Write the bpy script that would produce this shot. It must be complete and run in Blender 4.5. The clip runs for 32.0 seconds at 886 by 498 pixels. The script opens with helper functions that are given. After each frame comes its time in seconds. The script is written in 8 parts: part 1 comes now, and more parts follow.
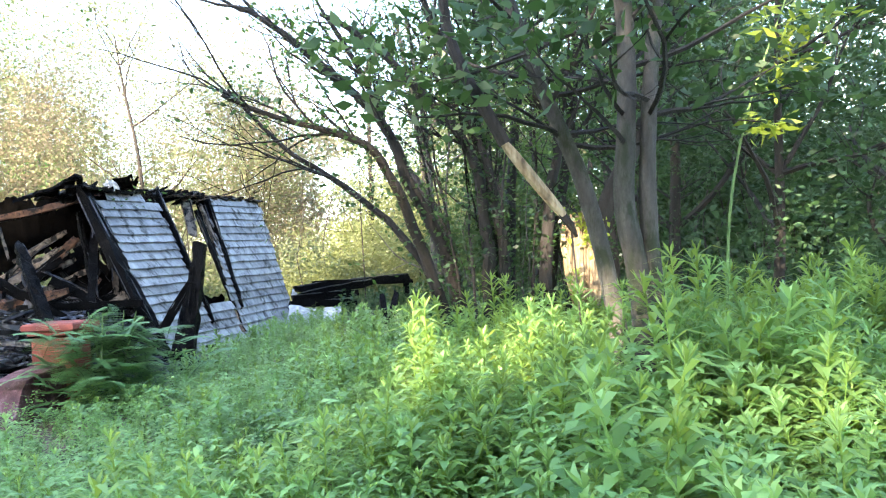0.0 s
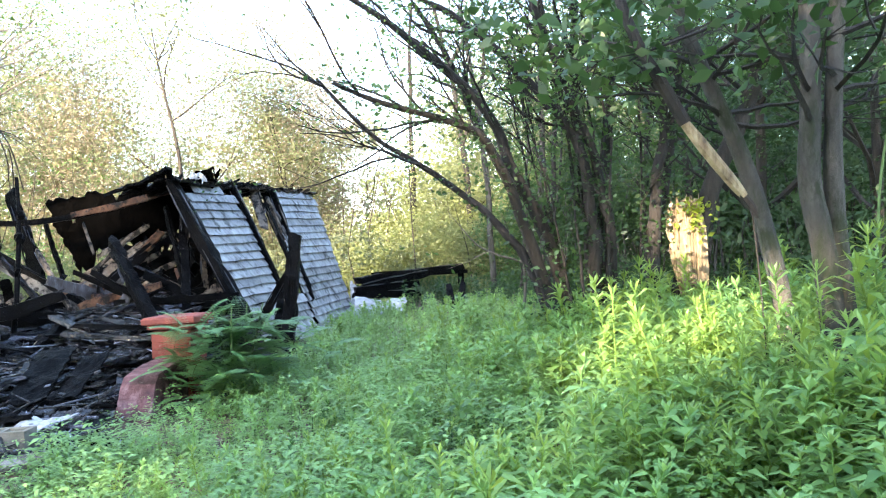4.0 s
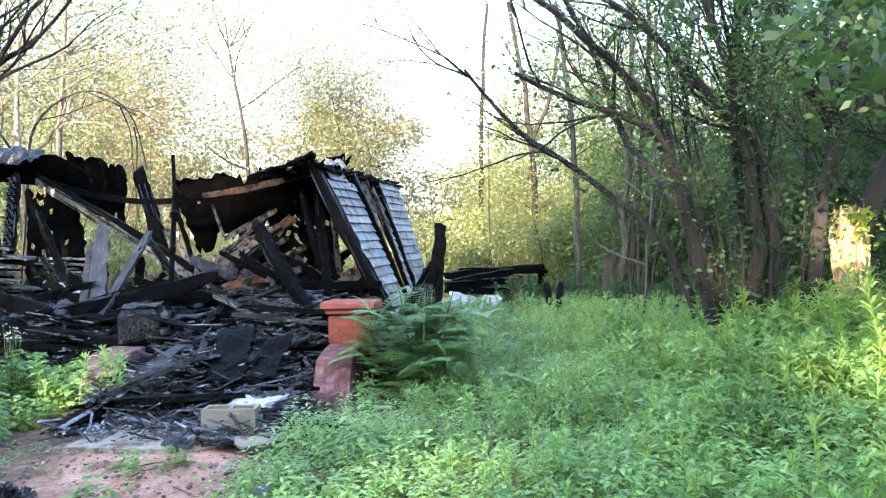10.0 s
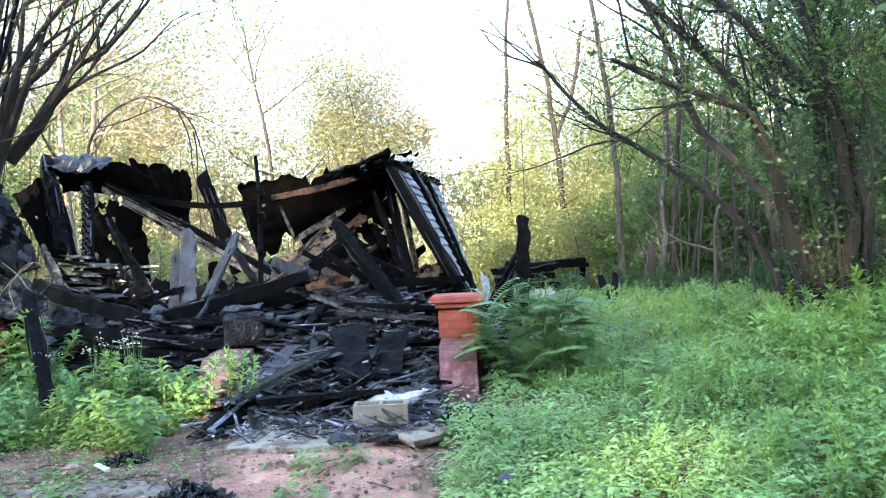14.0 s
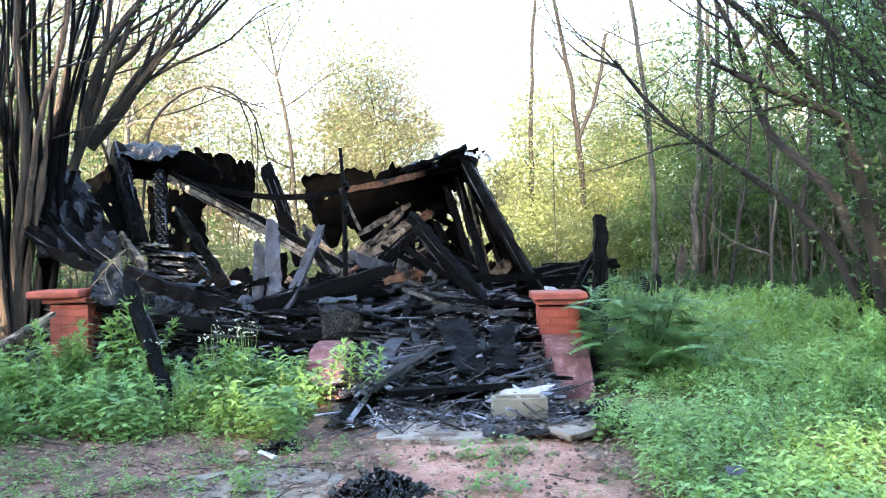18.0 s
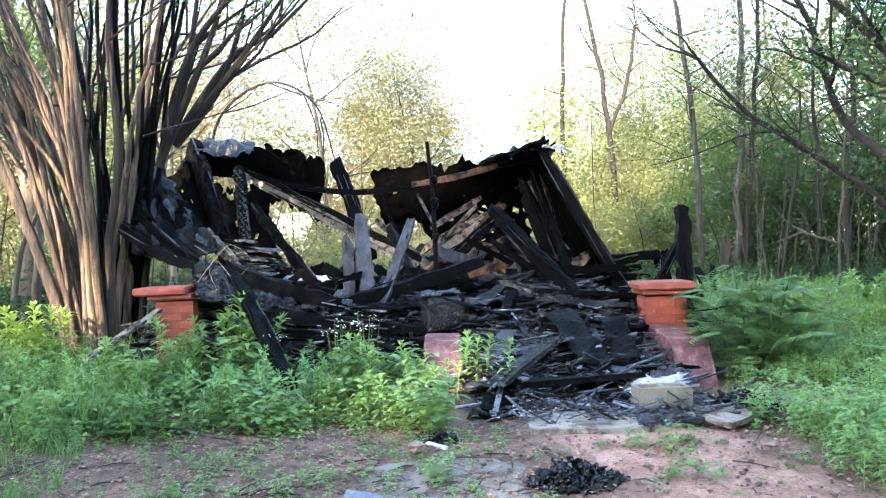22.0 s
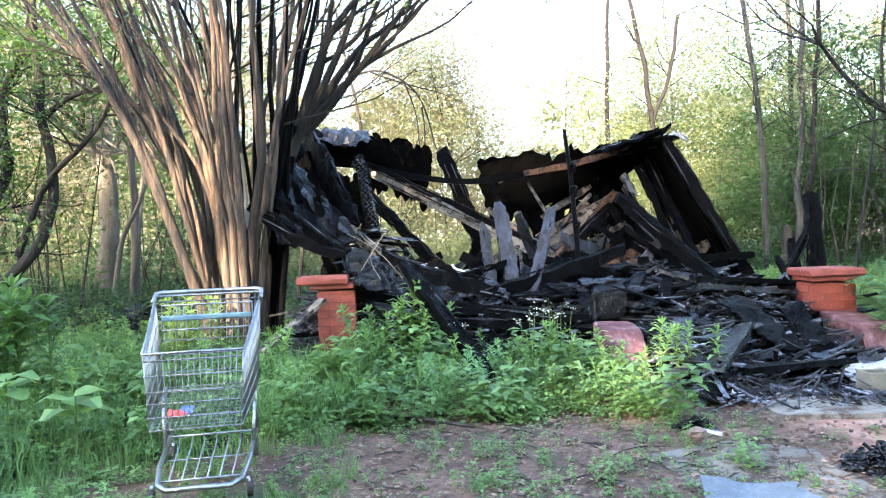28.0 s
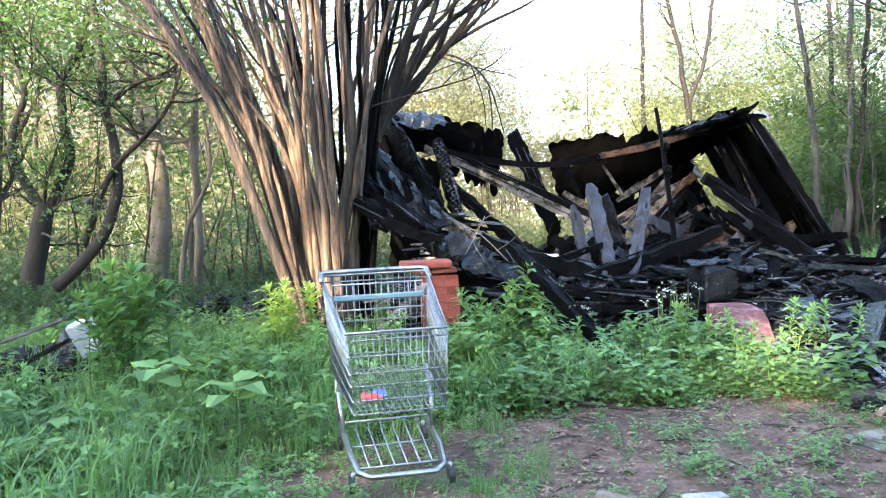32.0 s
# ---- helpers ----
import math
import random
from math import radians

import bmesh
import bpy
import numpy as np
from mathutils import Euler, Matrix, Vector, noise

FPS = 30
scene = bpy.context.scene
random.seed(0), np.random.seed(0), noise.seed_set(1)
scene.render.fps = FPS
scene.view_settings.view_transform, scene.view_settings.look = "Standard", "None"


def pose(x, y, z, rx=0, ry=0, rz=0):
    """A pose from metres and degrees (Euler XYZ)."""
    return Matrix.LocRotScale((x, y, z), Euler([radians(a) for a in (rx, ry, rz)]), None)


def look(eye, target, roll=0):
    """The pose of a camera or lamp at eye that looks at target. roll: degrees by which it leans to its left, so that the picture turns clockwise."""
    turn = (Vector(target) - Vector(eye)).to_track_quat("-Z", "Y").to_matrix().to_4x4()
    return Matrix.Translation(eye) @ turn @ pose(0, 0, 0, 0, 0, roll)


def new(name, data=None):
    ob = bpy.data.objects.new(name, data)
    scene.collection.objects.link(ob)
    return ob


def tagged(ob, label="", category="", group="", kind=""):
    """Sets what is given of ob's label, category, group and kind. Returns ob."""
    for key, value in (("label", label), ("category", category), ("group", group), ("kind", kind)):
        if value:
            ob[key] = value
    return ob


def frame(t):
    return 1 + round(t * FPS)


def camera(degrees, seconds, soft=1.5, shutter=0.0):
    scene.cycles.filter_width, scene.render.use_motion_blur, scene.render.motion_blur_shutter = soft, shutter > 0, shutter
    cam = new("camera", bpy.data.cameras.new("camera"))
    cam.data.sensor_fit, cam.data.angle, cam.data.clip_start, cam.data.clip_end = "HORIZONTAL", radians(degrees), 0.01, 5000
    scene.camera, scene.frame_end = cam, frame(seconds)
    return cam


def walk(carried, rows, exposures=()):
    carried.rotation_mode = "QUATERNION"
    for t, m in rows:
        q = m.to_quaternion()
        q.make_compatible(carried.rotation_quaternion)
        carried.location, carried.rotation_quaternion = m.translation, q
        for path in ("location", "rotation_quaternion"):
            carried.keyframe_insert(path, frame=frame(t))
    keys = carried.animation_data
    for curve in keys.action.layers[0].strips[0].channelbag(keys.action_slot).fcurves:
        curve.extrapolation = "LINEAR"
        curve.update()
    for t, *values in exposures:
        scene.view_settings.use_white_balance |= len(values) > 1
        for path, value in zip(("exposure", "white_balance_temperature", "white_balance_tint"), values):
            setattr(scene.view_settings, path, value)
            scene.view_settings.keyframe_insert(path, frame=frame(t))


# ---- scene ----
cam = camera(61.1, 32.0, soft=1.15)
PATH = [
    (0, (-0.309, 0.157, 1.331), (-0.291, 2.157, 1.358), -2.1),
    (0.5, (-0.458, 0.182, 1.307), (-0.429, 2.182, 1.33), -2.1),
    (1, (-0.601, 0.214, 1.335), (-0.559, 2.213, 1.341), -2.4),
    (1.5, (-0.729, 0.236, 1.334), (-0.693, 2.236, 1.336), -2.8),
    (2, (-0.856, 0.249, 1.342), (-0.833, 2.249, 1.342), -3.0),
    (2.5, (-1.002, 0.261, 1.353), (-0.982, 2.261, 1.352), -3.1),
    (3, (-1.116, 0.285, 1.349), (-1.117, 2.285, 1.353), -3.1),
    (3.5, (-1.278, 0.282, 1.34), (-1.285, 2.282, 1.346), -3.1),
    (5.5, (-1.809, 0.319, 1.338), (-1.822, 2.319, 1.342), -2.3),
    (6, (-1.967, 0.317, 1.349), (-1.981, 2.317, 1.353), -2.2),
    (6.5, (-2.103, 0.32, 1.353), (-2.125, 2.319, 1.358), -2.4),
    (7, (-2.257, 0.336, 1.341), (-2.291, 2.336, 1.349), -2.7),
    (7.5, (-2.396, 0.386, 1.314), (-2.438, 2.386, 1.326), -2.9),
    (8, (-2.55, 0.36, 1.327), (-2.582, 2.36, 1.336), -2.0),
    (8.5, (-2.689, 0.355, 1.326), (-2.71, 2.354, 1.336), -0.9),
    (9, (-2.799, 0.351, 1.324), (-2.824, 2.351, 1.338), -0.4),
    (9.5, (-2.944, 0.351, 1.322), (-2.98, 2.351, 1.33), -0.3),
    (10, (-3.083, 0.364, 1.316), (-3.129, 2.364, 1.323), -0.3),
    (10.5, (-3.224, 0.381, 1.291), (-3.269, 2.38, 1.301), -0.7),
    (11, (-3.356, 0.405, 1.277), (-3.4, 2.404, 1.289), -1.3),
    (11.5, (-3.482, 0.414, 1.278), (-3.524, 2.413, 1.284), -2.1),
    (12, (-3.631, 0.435, 1.265), (-3.665, 2.435, 1.274), -2.5),
    (12.5, (-3.76, 0.482, 1.249), (-3.793, 2.482, 1.263), -2.9),
    (13, (-3.893, 0.464, 1.248), (-3.925, 2.464, 1.262), -2.9),
    (13.5, (-4.025, 0.45, 1.241), (-4.066, 2.449, 1.255), -2.6),
    (15.5, (-4.652, 0.323, 1.26), (-4.661, 2.323, 1.258), -1.8),
    (16, (-4.769, 0.345, 1.258), (-4.792, 2.345, 1.261), -2.3),
    (16.5, (-4.888, 0.346, 1.251), (-4.924, 2.346, 1.259), -2.7),
    (17, (-5.027, 0.356, 1.25), (-5.074, 2.356, 1.259), -2.5),
    (17.5, (-5.159, 0.376, 1.245), (-5.192, 2.375, 1.253), -1.8),
    (18, (-5.302, 0.389, 1.245), (-5.302, 2.389, 1.252), -1.0),
    (18.5, (-5.438, 0.367, 1.25), (-5.423, 2.366, 1.265), -0.2),
    (19, (-5.565, 0.368, 1.245), (-5.548, 2.368, 1.266), 0.2),
    (19.5, (-5.681, 0.38, 1.235), (-5.665, 2.38, 1.251), -0.1),
    (20, (-5.807, 0.381, 1.234), (-5.798, 2.381, 1.239), -0.7),
    (20.5, (-5.93, 0.393, 1.231), (-5.938, 2.393, 1.221), -1.3),
    (21, (-6.054, 0.382, 1.237), (-6.057, 2.382, 1.219), -1.6),
    (21.5, (-6.18, 0.379, 1.241), (-6.174, 2.379, 1.223), -1.8),
    (22, (-6.311, 0.377, 1.242), (-6.317, 2.377, 1.236), -1.8),
    (22.5, (-6.447, 0.39, 1.236), (-6.462, 2.39, 1.243), -1.8),
    (23, (-6.569, 0.398, 1.227), (-6.584, 2.398, 1.236), -2.0),
    (23.5, (-6.706, 0.384, 1.244), (-6.708, 2.384, 1.238), -2.0),
    (24, (-6.846, 0.399, 1.24), (-6.826, 2.399, 1.221), -1.7),
    (24.5, (-6.992, 0.399, 1.234), (-6.95, 2.398, 1.207), -1.3),
    (25, (-7.123, 0.4, 1.225), (-7.07, 2.399, 1.192), -1.3),
    (25.5, (-7.267, 0.379, 1.237), (-7.219, 2.378, 1.198), -1.6),
    (27.5, (-7.874, 0.423, 1.26), (-7.858, 2.423, 1.23), -2.0),
    (28, (-8.002, 0.441, 1.251), (-7.99, 2.441, 1.225), -2.1),
    (28.5, (-8.125, 0.471, 1.243), (-8.119, 2.471, 1.226), -2.3),
    (29, (-8.24, 0.48, 1.237), (-8.244, 2.48, 1.225), -2.4),
    (29.5, (-8.369, 0.5, 1.234), (-8.382, 2.5, 1.221), -2.6),
    (30, (-8.494, 0.522, 1.238), (-8.516, 2.522, 1.22), -2.8),
    (30.5, (-8.61, 0.552, 1.228), (-8.637, 2.552, 1.204), -2.9),
    (31, (-8.732, 0.593, 1.212), (-8.749, 2.593, 1.181), -2.8),
    (31.5, (-8.852, 0.626, 1.199), (-8.856, 2.626, 1.162), -2.7),
    (32, (-8.969, 0.648, 1.192), (-8.972, 2.647, 1.147), -2.8),
]
walk(cam, [(t, look(eye, target, roll)) for t, eye, target, roll in PATH])

# ---- world, sun and exposure ----
SUN_WAY = Vector((0.46, 0.80, -0.36)).normalized()
world = bpy.data.worlds.new("evening_sky")
scene.world = world
world.use_nodes = True
wn, wl = world.node_tree.nodes, world.node_tree.links
sky = wn.new("ShaderNodeTexSky")
sky.sky_type, sky.sun_disc = "NISHITA", False
sky.sun_elevation = math.asin(-SUN_WAY.z)
sky.sun_rotation = math.atan2(-SUN_WAY.x, -SUN_WAY.y)
sky.dust_density = 1.6
wl.new(sky.outputs[0], wn["Background"].inputs[0])
wn["Background"].inputs[1].default_value = 0.15
sun_data = bpy.data.lights.new("sun", "SUN")
sun_data.energy, sun_data.angle, sun_data.color = 4.0, radians(0.5), (1.0, 0.80, 0.58)
sun = new("sun", sun_data)
sun.matrix_world = look((-20, -40, 25), Vector((-20, -40, 25)) + SUN_WAY)
scene.view_settings.exposure = 3.70


# ---- materials ----
def ramp(nt, fac, stops):
    r = nt.nodes.new("ShaderNodeValToRGB")
    while len(r.color_ramp.elements) < len(stops):
        r.color_ramp.elements.new(0.5)
    for e, (p, c) in zip(r.color_ramp.elements, stops):
        e.position, e.color = p, (*c, 1)
    nt.links.new(fac, r.inputs[0])
    return r.outputs[0]


def noise_tex(nt, scale, detail=6.0, rough=0.6, stretch=None):
    co = nt.nodes.new("ShaderNodeTexCoord")
    mp = nt.nodes.new("ShaderNodeMapping")
    nt.links.new(co.outputs["Object"], mp.inputs[0])
    if stretch:
        mp.inputs["Scale"].default_value = stretch
    n = nt.nodes.new("ShaderNodeTexNoise")
    n.inputs["Scale"].default_value, n.inputs["Detail"].default_value, n.inputs["Roughness"].default_value = scale, detail, rough
    nt.links.new(mp.outputs[0], n.inputs["Vector"])
    return n.outputs["Fac"]


def mix_col(nt, fac, a, b, mode="MIX"):
    m = nt.nodes.new("ShaderNodeMix")
    m.data_type, m.blend_type = "RGBA", mode
    for sock, v in ((m.inputs[0], fac), (m.inputs[6], a), (m.inputs[7], b)):
        if isinstance(v, (int, float)):
            sock.default_value = v
        elif isinstance(v, tuple):
            sock.default_value = (*v, 1)
        else:
            nt.links.new(v, sock)
    return m.outputs[2]


def surface(name, stops, scale=6.0, fine=40.0, rough=0.8, bump=0.3, metal=0.0, vary=0.25, island=False, stretch=None, stain=None, cracks=0.0, gloss_vary=0.0, detail=8.0, spec=0.5, tones=None):
    """A weathered surface: colours by coarse noise, grain by fine noise, a change from piece to piece, and relief."""
    m = bpy.data.materials.new(name)
    m.use_nodes = True
    nt = m.node_tree
    p = nt.nodes["Principled BSDF"]
    coarse = noise_tex(nt, scale, detail, 0.65, stretch)
    grain = noise_tex(nt, fine, 6, 0.7, stretch)
    col = ramp(nt, coarse, stops)
    g = ramp(nt, grain, [(0.25, (0.62, 0.62, 0.62)), (0.75, (1.25, 1.25, 1.25))])
    col = mix_col(nt, 0.8, col, g, "MULTIPLY")
    if stain:
        s = ramp(nt, noise_tex(nt, stain[1], 10, 0.72, stretch), [(stain[2], (0, 0, 0)), (stain[2] + 0.09, (1, 1, 1))])
        col = mix_col(nt, s, col, stain[0])
    if vary:
        if island:
            rnd = nt.nodes.new("ShaderNodeNewGeometry").outputs["Random Per Island"]
        else:
            rnd = nt.nodes.new("ShaderNodeObjectInfo").outputs["Random"]
        v = ramp(nt, rnd, [(at, (k,) * 3) for at, k in tones] if tones else [(0.0, (1 - vary,) * 3), (1.0, (1 + vary,) * 3)])
        col = mix_col(nt, 1.0, col, v, "MULTIPLY")
    nt.links.new(col, p.inputs["Base Color"])
    p.inputs["Roughness"].default_value, p.inputs["Metallic"].default_value = rough, metal
    p.inputs["Specular IOR Level"].default_value = spec
    if gloss_vary:
        rr = nt.nodes.new("ShaderNodeMapRange")
        rr.inputs["To Min"].default_value, rr.inputs["To Max"].default_value = max(0.05, rough - gloss_vary), min(1, rough + gloss_vary)
        rr.inputs["From Min"].default_value, rr.inputs["From Max"].default_value = 0.3, 0.7
        nt.links.new(coarse, rr.inputs["Value"])
        nt.links.new(rr.outputs[0], p.inputs["Roughness"])
    height = grain
    if cracks:
        co = nt.nodes.new("ShaderNodeTexCoord")
        vo = nt.nodes.new("ShaderNodeTexVoronoi")
        vo.feature = "DISTANCE_TO_EDGE"
        vo.inputs["Scale"].default_value = cracks
        nt.links.new(co.outputs["Object"], vo.inputs["Vector"])
        edge = ramp(nt, vo.outputs["Distance"], [(0.0, (0, 0, 0)), (0.12, (1, 1, 1))])
        height = mix_col(nt, 0.6, grain, edge)
    b = nt.nodes.new("ShaderNodeBump")
    b.inputs["Strength"].default_value, b.inputs["Distance"].default_value = bump, 0.02
    nt.links.new(height, b.inputs["Height"])
    nt.links.new(b.outputs[0], p.inputs["Normal"])
    return m


def leaf_mat(name, dark, light, through_col, share=0.45, rough=0.45):
    """Leaves: glossy on top, light passes through them; each leaf its own green."""
    m = bpy.data.materials.new(name)
    m.use_nodes = True
    nt = m.node_tree
    p = nt.nodes["Principled BSDF"]
    rnd = nt.nodes.new("ShaderNodeNewGeometry").outputs["Random Per Island"]
    patch = noise_tex(nt, 0.9, 3, 0.5)
    mixed = nt.nodes.new("ShaderNodeMath")
    mixed.operation = "MULTIPLY_ADD"
    nt.links.new(rnd, mixed.inputs[0])
    mixed.inputs[1].default_value = 0.6
    sub = nt.nodes.new("ShaderNodeMath")
    sub.operation = "MULTIPLY_ADD"
    nt.links.new(patch, sub.inputs[0])
    sub.inputs[1].default_value, sub.inputs[2].default_value = 0.9, -0.25
    nt.links.new(sub.outputs[0], mixed.inputs[2])
    col = ramp(nt, mixed.outputs[0], [(0.0, dark), (0.9, light)])
    nt.links.new(col, p.inputs["Base Color"])
    p.inputs["Roughness"].default_value = rough
    tr = nt.nodes.new("ShaderNodeBsdfTranslucent")
    tcol = mix_col(nt, 0.6, col, through_col)
    nt.links.new(tcol, tr.inputs["Color"])
    mx = nt.nodes.new("ShaderNodeMixShader")
    mx.inputs[0].default_value = share
    nt.links.new(p.outputs[0], mx.inputs[1])
    nt.links.new(tr.outputs[0], mx.inputs[2])
    nt.links.new(mx.outputs[0], nt.nodes["Material Output"].inputs["Surface"])
    return m


CHAR = surface("charred_wood", [(0.3, (0.0010, 0.0010, 0.0014)), (0.6, (0.0035, 0.0036, 0.0045)), (0.8, (0.014, 0.0145, 0.018))], 9, 60, 0.45, 1.0, vary=0.4, cracks=40, gloss_vary=0.2, spec=0.055, stain=((0.16, 0.165, 0.195), 34, 0.65))
# Blue in the base and some pale tones imitate sky glints.
CHAR_ISL = surface("charred_bits", [(0.3, (0.002, 0.0021, 0.0027)), (0.6, (0.008, 0.0085, 0.0108)), (0.8, (0.038, 0.040, 0.050))], 5, 45, 0.38, 0.8, vary=0.7, island=True, cracks=20, gloss_vary=0.22, spec=0.42, tones=((0.0, 0.6), (0.48, 1.6), (0.54, 6.0), (0.76, 10.0), (0.82, 20.0), (1.0, 32.0)))
# The pale stain paints glints on top of the ash tones.
ASHBED = surface("ash_and_charcoal", [(0.3, (0.008, 0.0088, 0.0115)), (0.55, (0.036, 0.040, 0.053)), (0.8, (0.15, 0.162, 0.20))], 14, 70, 0.6, 1.0, vary=0.0, cracks=30, gloss_vary=0.2, spec=0.4, stain=((0.28, 0.29, 0.33), 50, 0.615))
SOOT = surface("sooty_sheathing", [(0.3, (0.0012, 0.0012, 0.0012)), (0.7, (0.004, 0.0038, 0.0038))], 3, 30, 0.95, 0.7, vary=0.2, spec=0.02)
# The base is blued to imitate sky reflected in the tar.
TAR = surface("tar_paper", [(0.3, (0.002, 0.0024, 0.004)), (0.6, (0.006, 0.007, 0.011)), (0.82, (0.026, 0.029, 0.041))], 6, 34, 0.42, 1.0, vary=0.2, gloss_vary=0.25, spec=0.2, stain=((0.09, 0.097, 0.13), 24, 0.67))
# The pale stain paints glints; the blue base stands for reflected sky.
SHEEN = surface("glint_flecked_char", [(0.3, (0.0012, 0.0014, 0.0021)), (0.6, (0.005, 0.0058, 0.0088)), (0.8, (0.046, 0.052, 0.074))], 11, 22, 0.2, 1.0, vary=0.3, gloss_vary=0.13, spec=0.55, cracks=34, stain=((0.22, 0.235, 0.28), 30, 0.625))
ASHY = surface("ash_grey_wood", [(0.3, (0.008, 0.009, 0.015)), (0.52, (0.030, 0.036, 0.058)), (0.8, (0.14, 0.158, 0.215))], 12, 60, 0.34, 0.8, vary=0.4, stretch=(1, 1, 0.3), stain=((0.003, 0.003, 0.004), 7, 0.50), spec=0.45)
PALE = surface("scorched_pale_wood", [(0.3, (0.05, 0.038, 0.030)), (0.55, (0.19, 0.155, 0.125)), (0.85, (0.40, 0.36, 0.31))], 6, 70, 0.7, 0.6, vary=0.35, stain=((0.005, 0.0045, 0.005), 8.0, 0.475), spec=0.3)
JOIST = surface("pale_grey_joist", [(0.3, (0.08, 0.075, 0.07)), (0.55, (0.22, 0.205, 0.19)), (0.85, (0.42, 0.40, 0.38))], 5, 70, 0.7, 0.6, vary=0.2, stain=((0.007, 0.006, 0.007), 9.0, 0.51), spec=0.3)
ORANGE = surface("split_orange_wood", [(0.3, (0.03, 0.014, 0.008)), (0.55, (0.14, 0.066, 0.036)), (0.85, (0.27, 0.165, 0.10))], 7, 60, 0.7, 0.6, vary=0.2, stain=((0.005, 0.004, 0.005), 9.0, 0.485), spec=0.3)
SIDING = surface("weathered_white_siding", [(0.3, (0.13, 0.13, 0.14)), (0.52, (0.32, 0.32, 0.335)), (0.8, (0.52, 0.52, 0.53))], 3.5, 50, 0.7, 0.5, vary=0.3, stain=((0.022, 0.021, 0.023), 3.2, 0.525), detail=10)
TIN = surface("sooty_crumpled_tin", [(0.3, (0.005, 0.006, 0.009)), (0.55, (0.022, 0.025, 0.034)), (0.85, (0.13, 0.14, 0.17))], 7, 30, 0.34, 0.8, metal=0.25, vary=0.1, gloss_vary=0.2)
BRICK = surface("red_painted_brick", [(0.3, (0.17, 0.034, 0.022)), (0.6, (0.29, 0.062, 0.040)), (0.85, (0.37, 0.12, 0.08))], 6, 60, 0.7, 0.5, vary=0.12, stain=((0.55, 0.44, 0.41), 24, 0.63))
PINK = surface("flaking_pink_paint", [(0.3, (0.045, 0.016, 0.020)), (0.5, (0.13, 0.050, 0.056)), (0.75, (0.34, 0.22, 0.225))], 9, 60, 0.8, 0.8, vary=0.12, stain=((0.42, 0.34, 0.33), 16, 0.62))
MORTAR = surface("painted_mortar", [(0.3, (0.14, 0.026, 0.015)), (0.7, (0.25, 0.05, 0.028))], 9, 60, 0.85, 0.4, vary=0.1)
BLOCK = surface("cinder_block", [(0.3, (0.15, 0.135, 0.105)), (0.7, (0.27, 0.25, 0.20))], 5, 90, 0.95, 0.6, vary=0.1, stain=((0.13, 0.115, 0.09), 5, 0.62))
CONCRETE = surface("worn_concrete", [(0.3, (0.12, 0.108, 0.090)), (0.7, (0.27, 0.25, 0.22))], 3, 60, 0.92, 0.5, vary=0.2, stain=((0.075, 0.050, 0.038), 5.5, 0.48))
# Bluish pale tone that doubles as painted glints.
FLAKE = surface("pale_flakes_and_glints", [(0.3, (0.10, 0.105, 0.12)), (0.7, (0.42, 0.435, 0.48))], 8, 40, 0.45, 0.5, vary=0.6, island=True)
BLUEBOARD = surface("bleached_blue_board", [(0.3, (0.08, 0.098, 0.12)), (0.7, (0.15, 0.178, 0.21))], 5, 40, 0.7, 0.4, vary=0.1, stain=((0.09, 0.085, 0.08), 8, 0.58))
PAPERY = surface("sodden_pale_scrap", [(0.3, (0.22, 0.23, 0.25)), (0.7, (0.52, 0.53, 0.55))], 8, 40, 0.75, 0.5, vary=0.25, stain=((0.06, 0.06, 0.06), 9, 0.58))
BARK = surface("grey_brown_bark", [(0.3, (0.015, 0.012, 0.010)), (0.6, (0.042, 0.035, 0.028)), (0.85, (0.10, 0.085, 0.07))], 9, 40, 0.9, 1.0, vary=0.25, stretch=(1, 1, 0.25))
CHARBARK = surface("dark_twig_bark", [(0.3, (0.007, 0.0055, 0.005)), (0.6, (0.020, 0.016, 0.014)), (0.85, (0.06, 0.05, 0.042))], 10, 40, 0.88, 1.0, vary=0.2, stretch=(1, 1, 0.3))
GREYBARK = surface("smooth_grey_bark", [(0.3, (0.022, 0.020, 0.018)), (0.55, (0.062, 0.058, 0.052)), (0.85, (0.14, 0.135, 0.12))], 7, 45, 0.9, 0.9, vary=0.2, stretch=(1, 1, 0.4), stain=((0.018, 0.026, 0.010), 5, 0.52))
# Bark blackened to hold the shade these far trunks stand in.
SHADEBARK = surface("shade_black_bark", [(0.3, (0.004, 0.0035, 0.003)), (0.6, (0.011, 0.009, 0.008)), (0.85, (0.032, 0.027, 0.023))], 10, 40, 0.9, 1.0, vary=0.2, stretch=(1, 1, 0.3))
BARK_FAR = surface("pale_far_bark", [(0.3, (0.07, 0.06, 0.048)), (0.7, (0.19, 0.165, 0.135))], 4, 30, 0.9, 0.6, vary=0.35, stretch=(1, 1, 0.25))
MYRTLE = surface("smooth_streaked_bark", [(0.3, (0.010, 0.006, 0.005)), (0.48, (0.052, 0.031, 0.020)), (0.68, (0.16, 0.105, 0.068))], 22, 80, 0.68, 1.0, vary=0.6, stretch=(1, 1, 0.07), stain=((0.005, 0.004, 0.004), 12.0, 0.49))
RAWWOOD = surface("torn_pale_wood", [(0.3, (0.07, 0.045, 0.025)), (0.5, (0.24, 0.18, 0.11)), (0.85, (0.46, 0.40, 0.30))], 14, 60, 0.8, 0.8, vary=0.3, stretch=(1, 1, 0.15))
